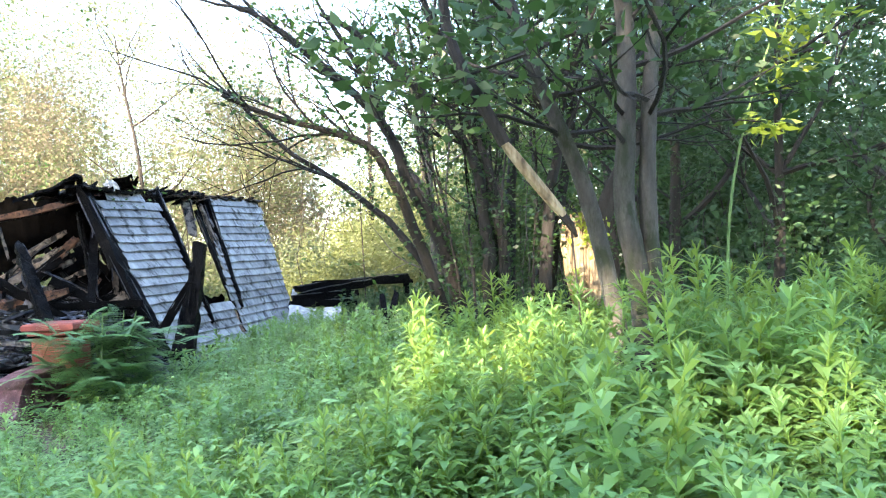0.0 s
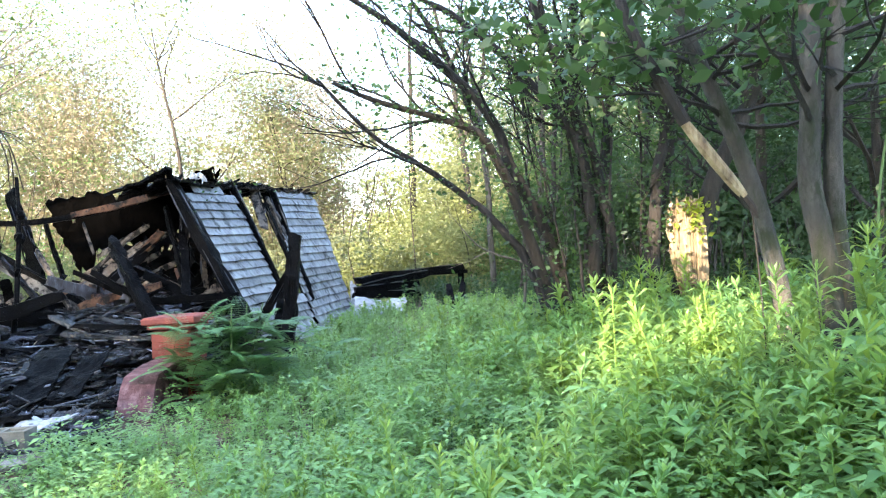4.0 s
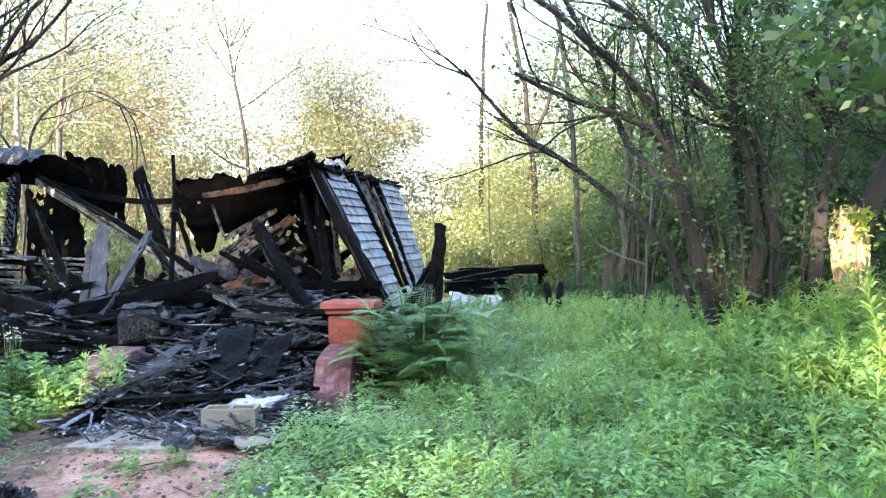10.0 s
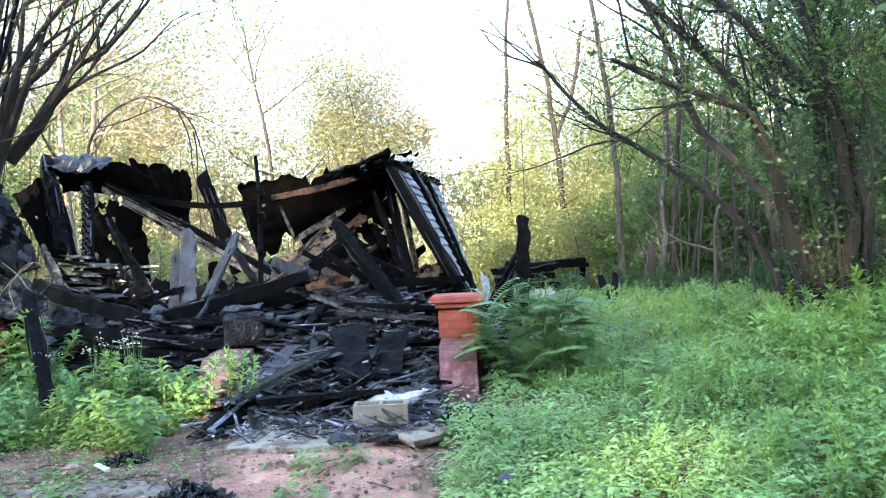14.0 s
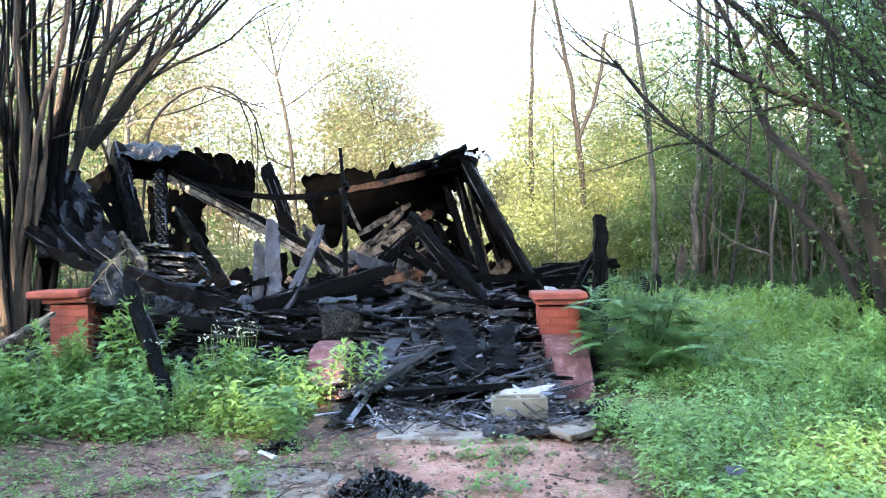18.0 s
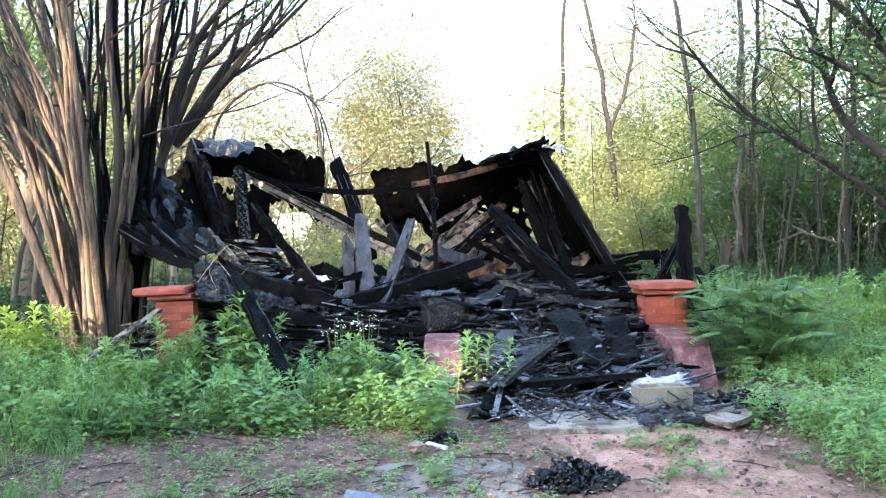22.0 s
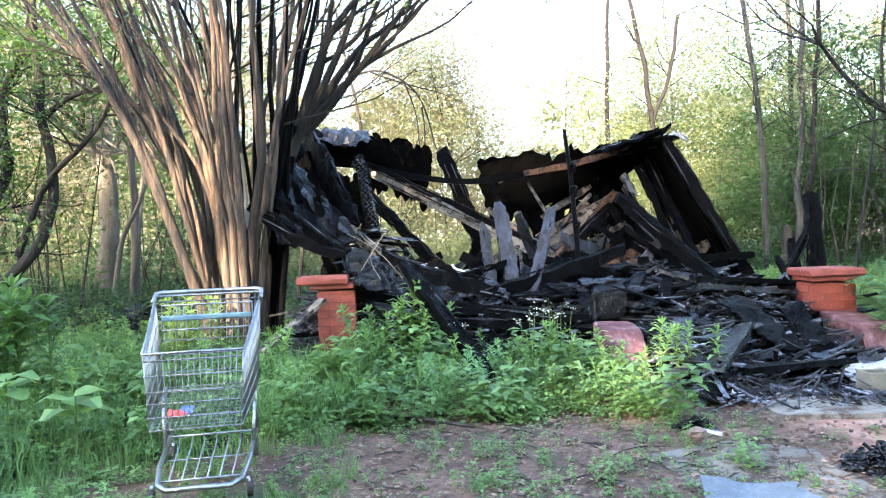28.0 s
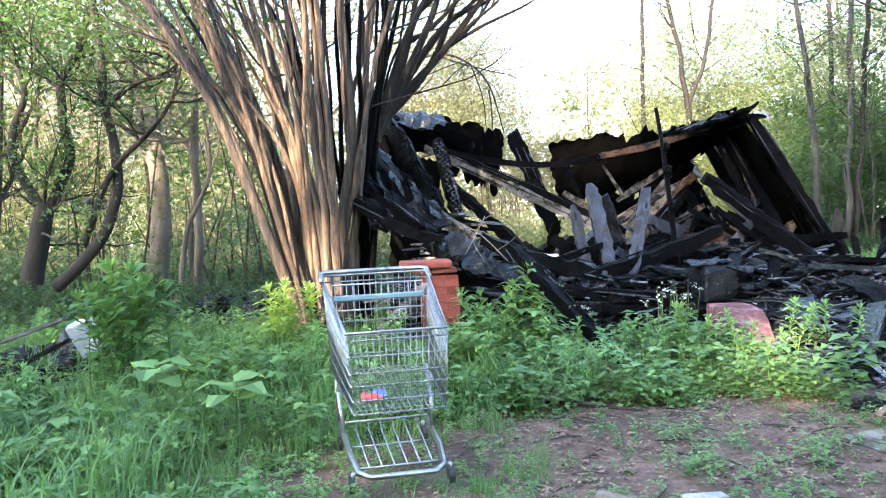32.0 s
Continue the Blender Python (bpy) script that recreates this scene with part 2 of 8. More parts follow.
CHROME = surface("dull_zinc_wire", [(0.3, (0.20, 0.21, 0.22)), (0.7, (0.44, 0.45, 0.46))], 12, 60, 0.33, 0.1, metal=0.9, vary=0.05, stain=((0.10, 0.075, 0.055), 9, 0.60))
RUBBER = surface("black_rubber", [(0.3, (0.012, 0.012, 0.012)), (0.7, (0.03, 0.03, 0.03))], 12, 60, 0.7, 0.2, vary=0.1)
BLUEBAR = surface("faded_blue_plastic", [(0.3, (0.12, 0.22, 0.27)), (0.7, (0.22, 0.33, 0.38))], 8, 40, 0.5, 0.1, vary=0.1)
REDBIT = surface("red_plastic", [(0.3, (0.55, 0.06, 0.05)), (0.7, (0.75, 0.14, 0.12))], 8, 40, 0.5, 0.1, vary=0.1)
BLUEBIT = surface("blue_plastic", [(0.3, (0.08, 0.12, 0.45)), (0.7, (0.14, 0.22, 0.60))], 8, 40, 0.5, 0.1, vary=0.1)
DRYSTUFF = surface("dead_leaves", [(0.3, (0.07, 0.045, 0.032)), (0.7, (0.26, 0.185, 0.135))], 5, 40, 0.9, 0.2, vary=0.8, island=True)
PEBBLE = surface("pale_gravel", [(0.3, (0.08, 0.05, 0.038)), (0.7, (0.22, 0.165, 0.135))], 5, 40, 0.9, 0.2, vary=0.6, island=True)
WEED = leaf_mat("weed_leaves", (0.018, 0.075, 0.026), (0.29, 0.50, 0.18), (0.46, 0.57, 0.09))
WEED_TALL = leaf_mat("tall_weed_leaves", (0.025, 0.085, 0.025), (0.27, 0.43, 0.12), (0.46, 0.52, 0.05), 0.5)
GRASS = leaf_mat("grass_blades", (0.03, 0.09, 0.034), (0.17, 0.30, 0.11), (0.24, 0.40, 0.08))
DARKWEED = leaf_mat("dark_weed_leaves", (0.02, 0.07, 0.018), (0.10, 0.22, 0.06), (0.2, 0.32, 0.05))
YARDWEED = leaf_mat("yard_weed_leaves", (0.014, 0.060, 0.022), (0.21, 0.38, 0.13), (0.34, 0.46, 0.07))
FERN = leaf_mat("feathery_leaves", (0.05, 0.15, 0.06), (0.30, 0.50, 0.22), (0.26, 0.48, 0.10))
MIMOSA = leaf_mat("mimosa_leaves", (0.022, 0.08, 0.03), (0.21, 0.39, 0.16), (0.27, 0.46, 0.10))
# Sunlight is put into this yellow leaf colour.
SUNLEAF = leaf_mat("sunlit_leaves", (0.10, 0.16, 0.02), (0.26, 0.34, 0.05), (0.5, 0.55, 0.05))
TREELEAF = leaf_mat("tree_leaves", (0.012, 0.040, 0.012), (0.075, 0.155, 0.040), (0.15, 0.25, 0.04))
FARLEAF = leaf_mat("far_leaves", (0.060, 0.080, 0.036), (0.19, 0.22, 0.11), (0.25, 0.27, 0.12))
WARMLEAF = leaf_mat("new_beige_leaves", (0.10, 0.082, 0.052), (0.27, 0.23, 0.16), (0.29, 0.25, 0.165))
# Darkened greens: the wood's shade is put into the leaf colour.
DARKLEAF = leaf_mat("shade_dark_leaves", (0.010, 0.032, 0.012), (0.050, 0.108, 0.034), (0.10, 0.18, 0.04), 0.38)
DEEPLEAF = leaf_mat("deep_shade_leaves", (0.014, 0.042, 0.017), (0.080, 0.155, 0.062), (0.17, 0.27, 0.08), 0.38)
# Brightened yellow-green that stands in for sun on the brush.
GLOWLEAF = leaf_mat("sun_yellow_leaves", (0.055, 0.080, 0.028), (0.205, 0.235, 0.095), (0.30, 0.325, 0.12))
FLOWER = leaf_mat("white_flowers", (0.55, 0.55, 0.48), (0.80, 0.80, 0.74), (0.8, 0.8, 0.7), 0.3)
STALK = surface("green_stalks", [(0.3, (0.06, 0.12, 0.03)), (0.7, (0.13, 0.20, 0.06))], 8, 40, 0.7, 0.1, vary=0.2)
DRYGRASS = leaf_mat("dry_straw", (0.16, 0.12, 0.06), (0.36, 0.28, 0.16), (0.4, 0.33, 0.18), 0.3)


def ground_material():
    """Trodden red clay with dark leaf litter, turning to mossy soil under the weeds."""
    m = bpy.data.materials.new("clay_and_soil")
    m.use_nodes = True
    nt = m.node_tree
    p = nt.nodes["Principled BSDF"]
    clay = ramp(nt, noise_tex(nt, 1.3, 10, 0.7), [(0.3, (0.060, 0.036, 0.027)), (0.46, (0.150, 0.088, 0.066)), (0.62, (0.25, 0.155, 0.12)), (0.8, (0.36, 0.25, 0.20))])
    litter = ramp(nt, noise_tex(nt, 26, 8, 0.75), [(0.35, (0.35, 0.32, 0.30)), (0.52, (0.9, 0.9, 0.9)), (0.75, (1.7, 1.6, 1.5))])
    col = mix_col(nt, 0.85, clay, litter, "MULTIPLY")
    co = nt.nodes.new("ShaderNodeTexCoord")
    xyz = nt.nodes.new("ShaderNodeSeparateXYZ")
    nt.links.new(co.outputs["Object"], xyz.inputs[0])

    def calc(op, a, b, c=0.0):
        n = nt.nodes.new("ShaderNodeMath")
        n.operation = op
        for sock, v in zip(n.inputs, (a, b, c)):
            if isinstance(v, (int, float)):
                sock.default_value = v
            else:
                nt.links.new(v, sock)
        return n.outputs[0]

    wander = noise_tex(nt, 1.6, 6, 0.65)
    middle = calc("MULTIPLY_ADD", xyz.outputs["Y"], -0.16, -4.25)
    off = calc("ABSOLUTE", calc("SUBTRACT", xyz.outputs["X"], middle), 0.0)
    off = calc("MULTIPLY_ADD", wander, 1.1, calc("SUBTRACT", off, 0.55))
    ends = calc("MAXIMUM", off, calc("MULTIPLY_ADD", wander, 0.5, calc("SUBTRACT", xyz.outputs["Y"], 5.35)))
    trodden = ramp(nt, ends, [(0.40, (1, 1, 1)), (0.78, (0, 0, 0))])
    bare = ramp(nt, noise_tex(nt, 4.5, 9, 0.7), [(0.3, (0.24, 0.105, 0.075)), (0.5, (0.42, 0.235, 0.18)), (0.75, (0.58, 0.41, 0.335))])
    crumbs = ramp(nt, noise_tex(nt, 48, 8, 0.75), [(0.36, (0.30, 0.26, 0.24)), (0.50, (0.95, 0.95, 0.95)), (0.72, (1.35, 1.32, 1.3))])
    bare = mix_col(nt, 0.8, bare, crumbs, "MULTIPLY")
    col = mix_col(nt, trodden, col, bare)
    moss = ramp(nt, noise_tex(nt, 2.2, 8, 0.7), [(0.52, (0, 0, 0)), (0.64, (1, 1, 1))])
    green = mix_col(nt, trodden, moss, (0.0, 0.0, 0.0))
    col = mix_col(nt, green, col, (0.06, 0.085, 0.035))
    nt.links.new(col, p.inputs["Base Color"])
    p.inputs["Roughness"].default_value = 0.95
    b = nt.nodes.new("ShaderNodeBump")
    b.inputs["Strength"].default_value, b.inputs["Distance"].default_value = 1.0, 0.04
    nt.links.new(noise_tex(nt, 18, 8, 0.7), b.inputs["Height"])
    nt.links.new(b.outputs[0], p.inputs["Normal"])
    return m


SOIL = ground_material()


# ---- building tools ----
def mesh_ob(name, verts, faces, material, parent=None, smooth=False):
    me = bpy.data.meshes.new(name)
    me.from_pydata([tuple(v) for v in verts], [], faces)
    me.materials.append(material)
    if smooth:
        me.polygons.foreach_set("use_smooth", [True] * len(me.polygons))
    me.update()
    ob = new(name, me)
    if parent:
        ob.parent = parent
        ob.matrix_parent_inverse = parent.matrix_basis.inverted()
    return ob


def part(name, geo, material, parent, label="", smooth=False):
    ob = mesh_ob(name, geo[0], geo[1], material, parent, smooth)
    return tagged(ob, label) if label else ob


def empty(name, at, label, category, group="", kind=""):
    ob = new(name)
    ob.matrix_basis = Matrix.Translation(at)
    return tagged(ob, label, category, group, kind)


def join(*geos):
    vs, fs = [], []
    for v, f in geos:
        k = len(vs)
        vs.extend(v)
        fs.extend([tuple(i + k for i in q) for q in f])
    return vs, fs


def basis(d):
    d = Vector(d).normalized()
    up = Vector((0, 0, 1)) if abs(d.z) < 0.95 else Vector((0, 1, 0))
    s = d.cross(up).normalized()
    return d, s, s.cross(d).normalized()


def tube(points, radii, sides=6, cap=True):
    """A round bar or limb through points."""
    pts = [Vector(p) for p in points]
    if isinstance(radii, (int, float)):
        radii = [radii] * len(pts)
    vs, fs = [], []
    s = None
    for i, p in enumerate(pts):
        d = pts[min(i + 1, len(pts) - 1)] - pts[max(i - 1, 0)]
        d = d.normalized() if d.length > 1e-9 else Vector((0, 0, 1))
        if s is None:
            _, s, _ = basis(d)
        s = (s - d * s.dot(d))
        s = s.normalized() if s.length > 1e-6 else basis(d)[1]
        u = d.cross(s)
        for k in range(sides):
            a = 2 * math.pi * k / sides
            vs.append(p + (s * math.cos(a) + u * math.sin(a)) * radii[i])
    for i in range(len(pts) - 1):
        for k in range(sides):
            a, b = i * sides + k, i * sides + (k + 1) % sides
            fs.append((a, b, b + sides, a + sides))
    if cap:
        fs.append(tuple(range(sides))[::-1])
        fs.append(tuple(range(len(vs) - sides, len(vs))))
    return vs, fs


def beam(a, b, w, h, seed=0, bow=0.0, rough=0.08, ragged=0.5, segs=6, twist=0.0):
    """A squared timber from a to b, its faces eaten unevenly, its far end broken off ragged."""
    r = random.Random(seed)
    a, b = Vector(a), Vector(b)
    d, s, u = basis(b - a)
    n = segs
    vs, fs = [], []
    for i in range(n + 1):
        f = i / n
        c = a.lerp(b, f) - Vector((0, 0, bow * 4 * f * (1 - f)))
        ang = twist * f
        ss, uu = s * math.cos(ang) + u * math.sin(ang), u * math.cos(ang) - s * math.sin(ang)
        for sx, sy in ((-1, -1), (0, -1.0), (1, -1), (1, 1), (0, 1.0), (-1, 1)):
            eaten = 1 - 0.45 * ragged * max(0.0, abs(2 * f - 1) - 0.7) / 0.3
            x = sx * w / 2 * (1 + r.uniform(-rough, rough)) * eaten + (r.uniform(-rough, rough) * w * 0.3 if sx == 0 else 0)
            y = sy * h / 2 * (1 + r.uniform(-rough, rough) * 1.5) * eaten
            end = d * r.uniform(-ragged, ragged) * min(w, 0.09) * 1.3 if i in (0, n) else Vector()
            vs.append(c + ss * x + uu * y + end)
    for i in range(n):
        for k in range(6):
            p, q = i * 6 + k, i * 6 + (k + 1) % 6
            fs.append((p, q, q + 6, p + 6))
    fs.append((5, 4, 3, 2, 1, 0))
    e = n * 6
    fs.append(tuple(e + k for k in range(6)))
    return vs, fs


def sag_beam(points, w, h, seed=0, rough=0.1):
    """A bent squared timber through points."""
    r = random.Random(seed)
    pts = [Vector(p) for p in points]
    vs, fs = [], []
    for i, c in enumerate(pts):
        d = (pts[min(i + 1, len(pts) - 1)] - pts[max(i - 1, 0)]).normalized()
        _, s, u = basis(d)
        for sx, sy in ((-1, -1), (0, -1), (1, -1), (1, 1), (0, 1), (-1, 1)):
            vs.append(c + s * sx * w / 2 * (1 + r.uniform(-rough, rough)) + u * sy * h / 2 * (1 + r.uniform(-rough, rough)))
    for i in range(len(pts) - 1):
        for k in range(6):
            p, q = i * 6 + k, i * 6 + (k + 1) % 6
            fs.append((p, q, q + 6, p + 6))
    fs.append((5, 4, 3, 2, 1, 0))
    e = (len(pts) - 1) * 6
    fs.append(tuple(e + k for k in range(6)))
    return vs, fs


def curve_points(points, n):
    """Smooth points through a few given ones."""
    pts = [Vector(p) for p in points]
    out = []
    for i in range(len(pts) - 1):
        p0, p1, p2, p3 = pts[max(i - 1, 0)], pts[i], pts[i + 1], pts[min(i + 2, len(pts) - 1)]
        for k in range(n):
            t = k / n
            out.append(0.5 * ((2 * p1) + (p2 - p0) * t + (2 * p0 - 5 * p1 + 4 * p2 - p3) * t * t + (3 * p1 - p0 - 3 * p2 + p3) * t ** 3))
    out.append(pts[-1])
    return out


def block(w, d, h, m=None, bev=0.006, seed=None, jit=0.0):
    """A box with its base at z 0 and its edges taken off."""
    x, y = w / 2, d / 2
    b = min(bev, w / 4, d / 4, h / 4)
    ring = lambda ix, z: [(-x + ix, -y + ix, z), (x - ix, -y + ix, z), (x - ix, y - ix, z), (-x + ix, y - ix, z)]
    vs = ring(b, 0) + ring(0, b) + ring(0, h - b) + ring(b, h)
    fs = [(3, 2, 1, 0), (12, 13, 14, 15)]
    for l in range(3):
        for k in range(4):
            fs.append((l * 4 + k, l * 4 + (k + 1) % 4, l * 4 + 4 + (k + 1) % 4, l * 4 + 4 + k))
    vs = [Vector(v) for v in vs]
    if jit:
        r = random.Random(seed)
        vs = [v + Vector((r.uniform(-jit, jit), r.uniform(-jit, jit), r.uniform(-jit, jit))) for v in vs]
    if m is not None:
        vs = [m @ v for v in vs]
    return vs, fs


def patch(corners, nu, nv, thick, seed=0, crumple=0.03, ragged=(0, 0, 0, 0), holes=0.0, freq=2.0):
    """A sheet over four corners (u along 0-1, v along 0-3), crumpled, with ragged sides (v0, u1, v1, u0) and thickness."""
    r = random.Random(seed)
    c = [Vector(p) for p in corners]
    nrm = (c[1] - c[0]).cross(c[3] - c[0]).normalized()
    e = [[min(1, max(0, 0.45 + 0.9 * noise.noise(Vector((i * 0.17, seed * 1.7, k * 5))) + 0.4 * noise.noise(Vector((i * 0.57, seed, k * 3))) + r.choice((-0.3, -0.1, 0.0, 0.05, 0.25)))) for i in range(max(nu, nv) + 1)] for k in range(4)]
    top, low = [], []
    for j in range(nv + 1):
        for i in range(nu + 1):
            u, v = i / nu, j / nv
            lo, hi = ragged[0] * e[0][i], 1 - ragged[2] * e[2][i]
            v2 = lo + (hi - lo) * v
            lo, hi = ragged[3] * e[3][j], 1 - ragged[1] * e[1][j]
            u2 = lo + (hi - lo) * u
            p = c[0].lerp(c[1], u2).lerp(c[3].lerp(c[2], u2), v2)
            k = noise.noise(Vector((p.x * freq + seed, p.y * freq, p.z * freq))) + 0.5 * noise.noise(p * freq * 3.1)
            p = p + nrm * k * crumple
            top.append(p)
            low.append(p - nrm * thick)
    vs = top + low
    n = len(top)
    w = nu + 1
    keep = [[r.random() > holes or i in (0, nu - 1) for i in range(nu)] for j in range(nv)]
    fs = []
    for j in range(nv):
        for i in range(nu):
            if keep[j][i]:
                a = j * w + i
                fs.append((a, a + 1, a + w + 1, a + w))
                fs.append((n + a + w, n + a + w + 1, n + a + 1, n + a))
                for (dj, di, p, q) in ((-1, 0, a, a + 1), (0, 1, a + 1, a + w + 1), (1, 0, a + w + 1, a + w), (0, -1, a + w, a)):
                    jj, ii = j + dj, i + di
                    if jj < 0 or ii < 0 or jj >= nv or ii >= nu or not keep[jj][ii]:
                        fs.append((q, p, p + n, q + n))
    return vs, fs


def rock(at, size, seed=0, flat=0.6):
    r = random.Random(seed)
    vs = []
    for j, (z, k) in enumerate(((-0.5, 0.55), (-0.1, 1.0), (0.3, 0.85), (0.5, 0.4))):
        for i in range(6):
            a = i * math.pi / 3 + j * 0.4
            q = k * r.uniform(0.75, 1.15)
            vs.append(Vector(at) + Vector((math.cos(a) * q * size / 2, math.sin(a) * q * size / 2, (z + 0.35) * size * flat)))
    fs = [(5, 4, 3, 2, 1, 0), (18, 19, 20, 21, 22, 23)]
    for l in range(3):
        for k in range(6):
            fs.append((l * 6 + k, l * 6 + (k + 1) % 6, l * 6 + 6 + (k + 1) % 6, l * 6 + 6 + k))
    return vs, fs


def quads_ob(name, quads, material, parent=None):
    """One mesh of loose four-cornered leaves: quads is an array (n, 4, 3)."""
    q = np.asarray(quads, dtype=np.float32)
    n = len(q)
    me = bpy.data.meshes.new(name)
    me.vertices.add(n * 4)
    me.vertices.foreach_set("co", q.reshape(-1))
    me.loops.add(n * 4)
    me.loops.foreach_set("vertex_index", np.arange(n * 4, dtype=np.int32))
    me.polygons.add(n)
    me.polygons.foreach_set("loop_start", np.arange(0, n * 4, 4, dtype=np.int32))
    me.materials.append(material)
    me.update(calc_edges=True)
    ob = new(name, me)
    if parent:
        ob.parent = parent
        ob.matrix_parent_inverse = parent.matrix_basis.inverted()
    return ob


def leaf_quads(rng, centres, size, spread, per, aspect=0.45, droop=0.0):
    """Pointed leaves strewn round centres: array (n, 4, 3)."""
    c = np.repeat(np.asarray(centres, float), per, axis=0)
    n = len(c)
    c = c + rng.normal(0, 1, (n, 3)) * spread
    d = rng.normal(0, 1, (n, 3))
    d[:, 2] = d[:, 2] * 0.6 - droop
    d /= np.linalg.norm(d, axis=1)[:, None]
    s = np.cross(d, rng.normal(0, 1, (n, 3)))
    s /= np.linalg.norm(s, axis=1)[:, None]
    L = (size * rng.uniform(0.6, 1.3, n))[:, None]
    W = L * aspect
    bend = np.cross(d, s) * L * 0.12
    return np.stack([c, c + d * L * 0.45 + s * W * 0.5 + bend, c + d * L, c + d * L * 0.45 - s * W * 0.5 + bend], axis=1)


def grow(r, start, way, length, radius, levels, spread=0.6, kids=3, wander=0.18, lift=0.05, sides=6):
    """Limbs that fork and taper. Gives geometry and the places of the twigs."""
    geos, tips = [], []
    pts, rad = [Vector(start)], [radius]
    d = Vector(way).normalized()
    n = max(4, int(5 + levels))
    for i in range(n):
        d = (d + Vector((r.uniform(-1, 1), r.uniform(-1, 1), r.uniform(-1, 1))) * wander + Vector((0, 0, lift))).normalized()
        pts.append(pts[-1] + d * length / n)
        rad.append(radius * (1 - 0.72 * (i + 1) / n))
    geos.append(tube(pts, rad, max(3, sides), cap=levels > 1))
    if levels > 0:
        for k in range(kids):
            i = r.randint(n // 3, n)
            base_d = (pts[i] - pts[i - 1]).normalized()
            off = Vector((r.uniform(-1, 1), r.uniform(-1, 1), r.uniform(-0.5, 1))).normalized()
            g, t = grow(r, pts[i], base_d + off * spread, length * r.uniform(0.45, 0.7), rad[i] * 0.72, levels - 1, spread, kids, wander, lift, sides - 1)
            geos += g
            tips += t
    if levels <= 1:
        tips += [tuple(p) for p in pts[2:]]
    return geos, tips


def height(x, y):
    """The lie of the ground."""
    return 0.05 * noise.noise(Vector((x * 0.35, y * 0.35, 0.3))) + 0.02 * noise.noise(Vector((x * 1.7, y * 1.7, 4))) - 0.02


# ---- ground ----
def build_ground():
    xs = [-400, -150, -60, -30] + [-20 + 0.4 * i for i in range(74)] + [14, 30, 60, 150, 400]
    ys = [-400, -150, -60, -25, -10, -4] + [-1 + 0.4 * i for i in range(50)] + [24, 32, 45, 70, 150, 400]
    vs = [(x, y, height(x, y)) for y in ys for x in xs]
    w = len(xs)
    fs = [(j * w + i, j * w + i + 1, (j + 1) * w + i + 1, (j + 1) * w + i) for j in range(len(ys) - 1) for i in range(w - 1)]
    tagged(mesh_ob("ground", vs, fs, SOIL, smooth=True), "trodden red-brown earth with dead leaves and moss", "ground", kind="structure")


build_ground()


def ragged_slab(name, outline, top, material, seed, label, category, kind="", thick=0.05, lift=0.0):
    """A flat piece with an uneven outline that lies on the ground."""
    r = random.Random(seed)
    pts = []
    for i, p in enumerate(outline):
        q = outline[(i + 1) % len(outline)]
        for k in range(5):
            f = k / 5
            pts.append(Vector((p[0] + (q[0] - p[0]) * f + r.uniform(-0.025, 0.025), p[1] + (q[1] - p[1]) * f + r.uniform(-0.025, 0.025), 0)))
    n = len(pts)
    c = sum(pts, Vector()) / n
    rings = []
    for k, dz in ((1.0, -thick), (1.0, 0.0), (0.93, 0.006), (0.5, 0.008)):
        rings.append([c + (p - c) * k + Vector((0, 0, height(p.x, p.y) * (0 if top is not None else 1) + (top or 0) + lift + dz + 0.006 * noise.noise(p * 6))) for p in pts])
    vs = [v for g in rings for v in g]
    fs = [(l * n + i, l * n + (i + 1) % n, (l + 1) * n + (i + 1) % n, (l + 1) * n + i) for l in range(3) for i in range(n)]
    fs.append(tuple(3 * n + i for i in range(n)))
    return tagged(mesh_ob(name, vs, fs, material, smooth=False), label, category, kind=kind)


ragged_slab("concrete_pad", [(-6.85, 4.75), (-6.7, 3.9), (-5.95, 3.8), (-5.9, 4.7), (-6.3, 4.95)], None, CONCRETE, 5, "worn concrete pad sunk in the yard", "concrete pad", "structure", 0.05, 0.006)
ragged_slab("concrete_walk", [(-5.80, 6.05), (-5.76, 5.34), (-5.02, 5.30), (-4.92, 5.52), (-4.35, 5.60), (-4.25, 6.05)], None, CONCRETE, 6, "soot-stained concrete slab at the foot of the steps", "slab", "structure", 0.06, 0.035)

# ---- the burnt house ----
house = empty("burnt_house", (-6.6, 10.5, 0.0), "collapsed wooden house burnt to black timbers", "house")
WALL = [Vector(p) for p in ((-4.96, 10.28, 2.42), (-4.55, 18.40, 2.90), (-3.58, 17.70, -0.08), (-3.80, 9.95, 0.16))]


def on_wall(u, v, off=0.0):
    a = WALL[0].lerp(WALL[1], u)
    b = WALL[3].lerp(WALL[2], u)
    n = (WALL[1] - WALL[0]).cross(WALL[3] - WALL[0]).normalized()
    n = n if n.x > 0 else -n
    return a.lerp(b, v) + n * off


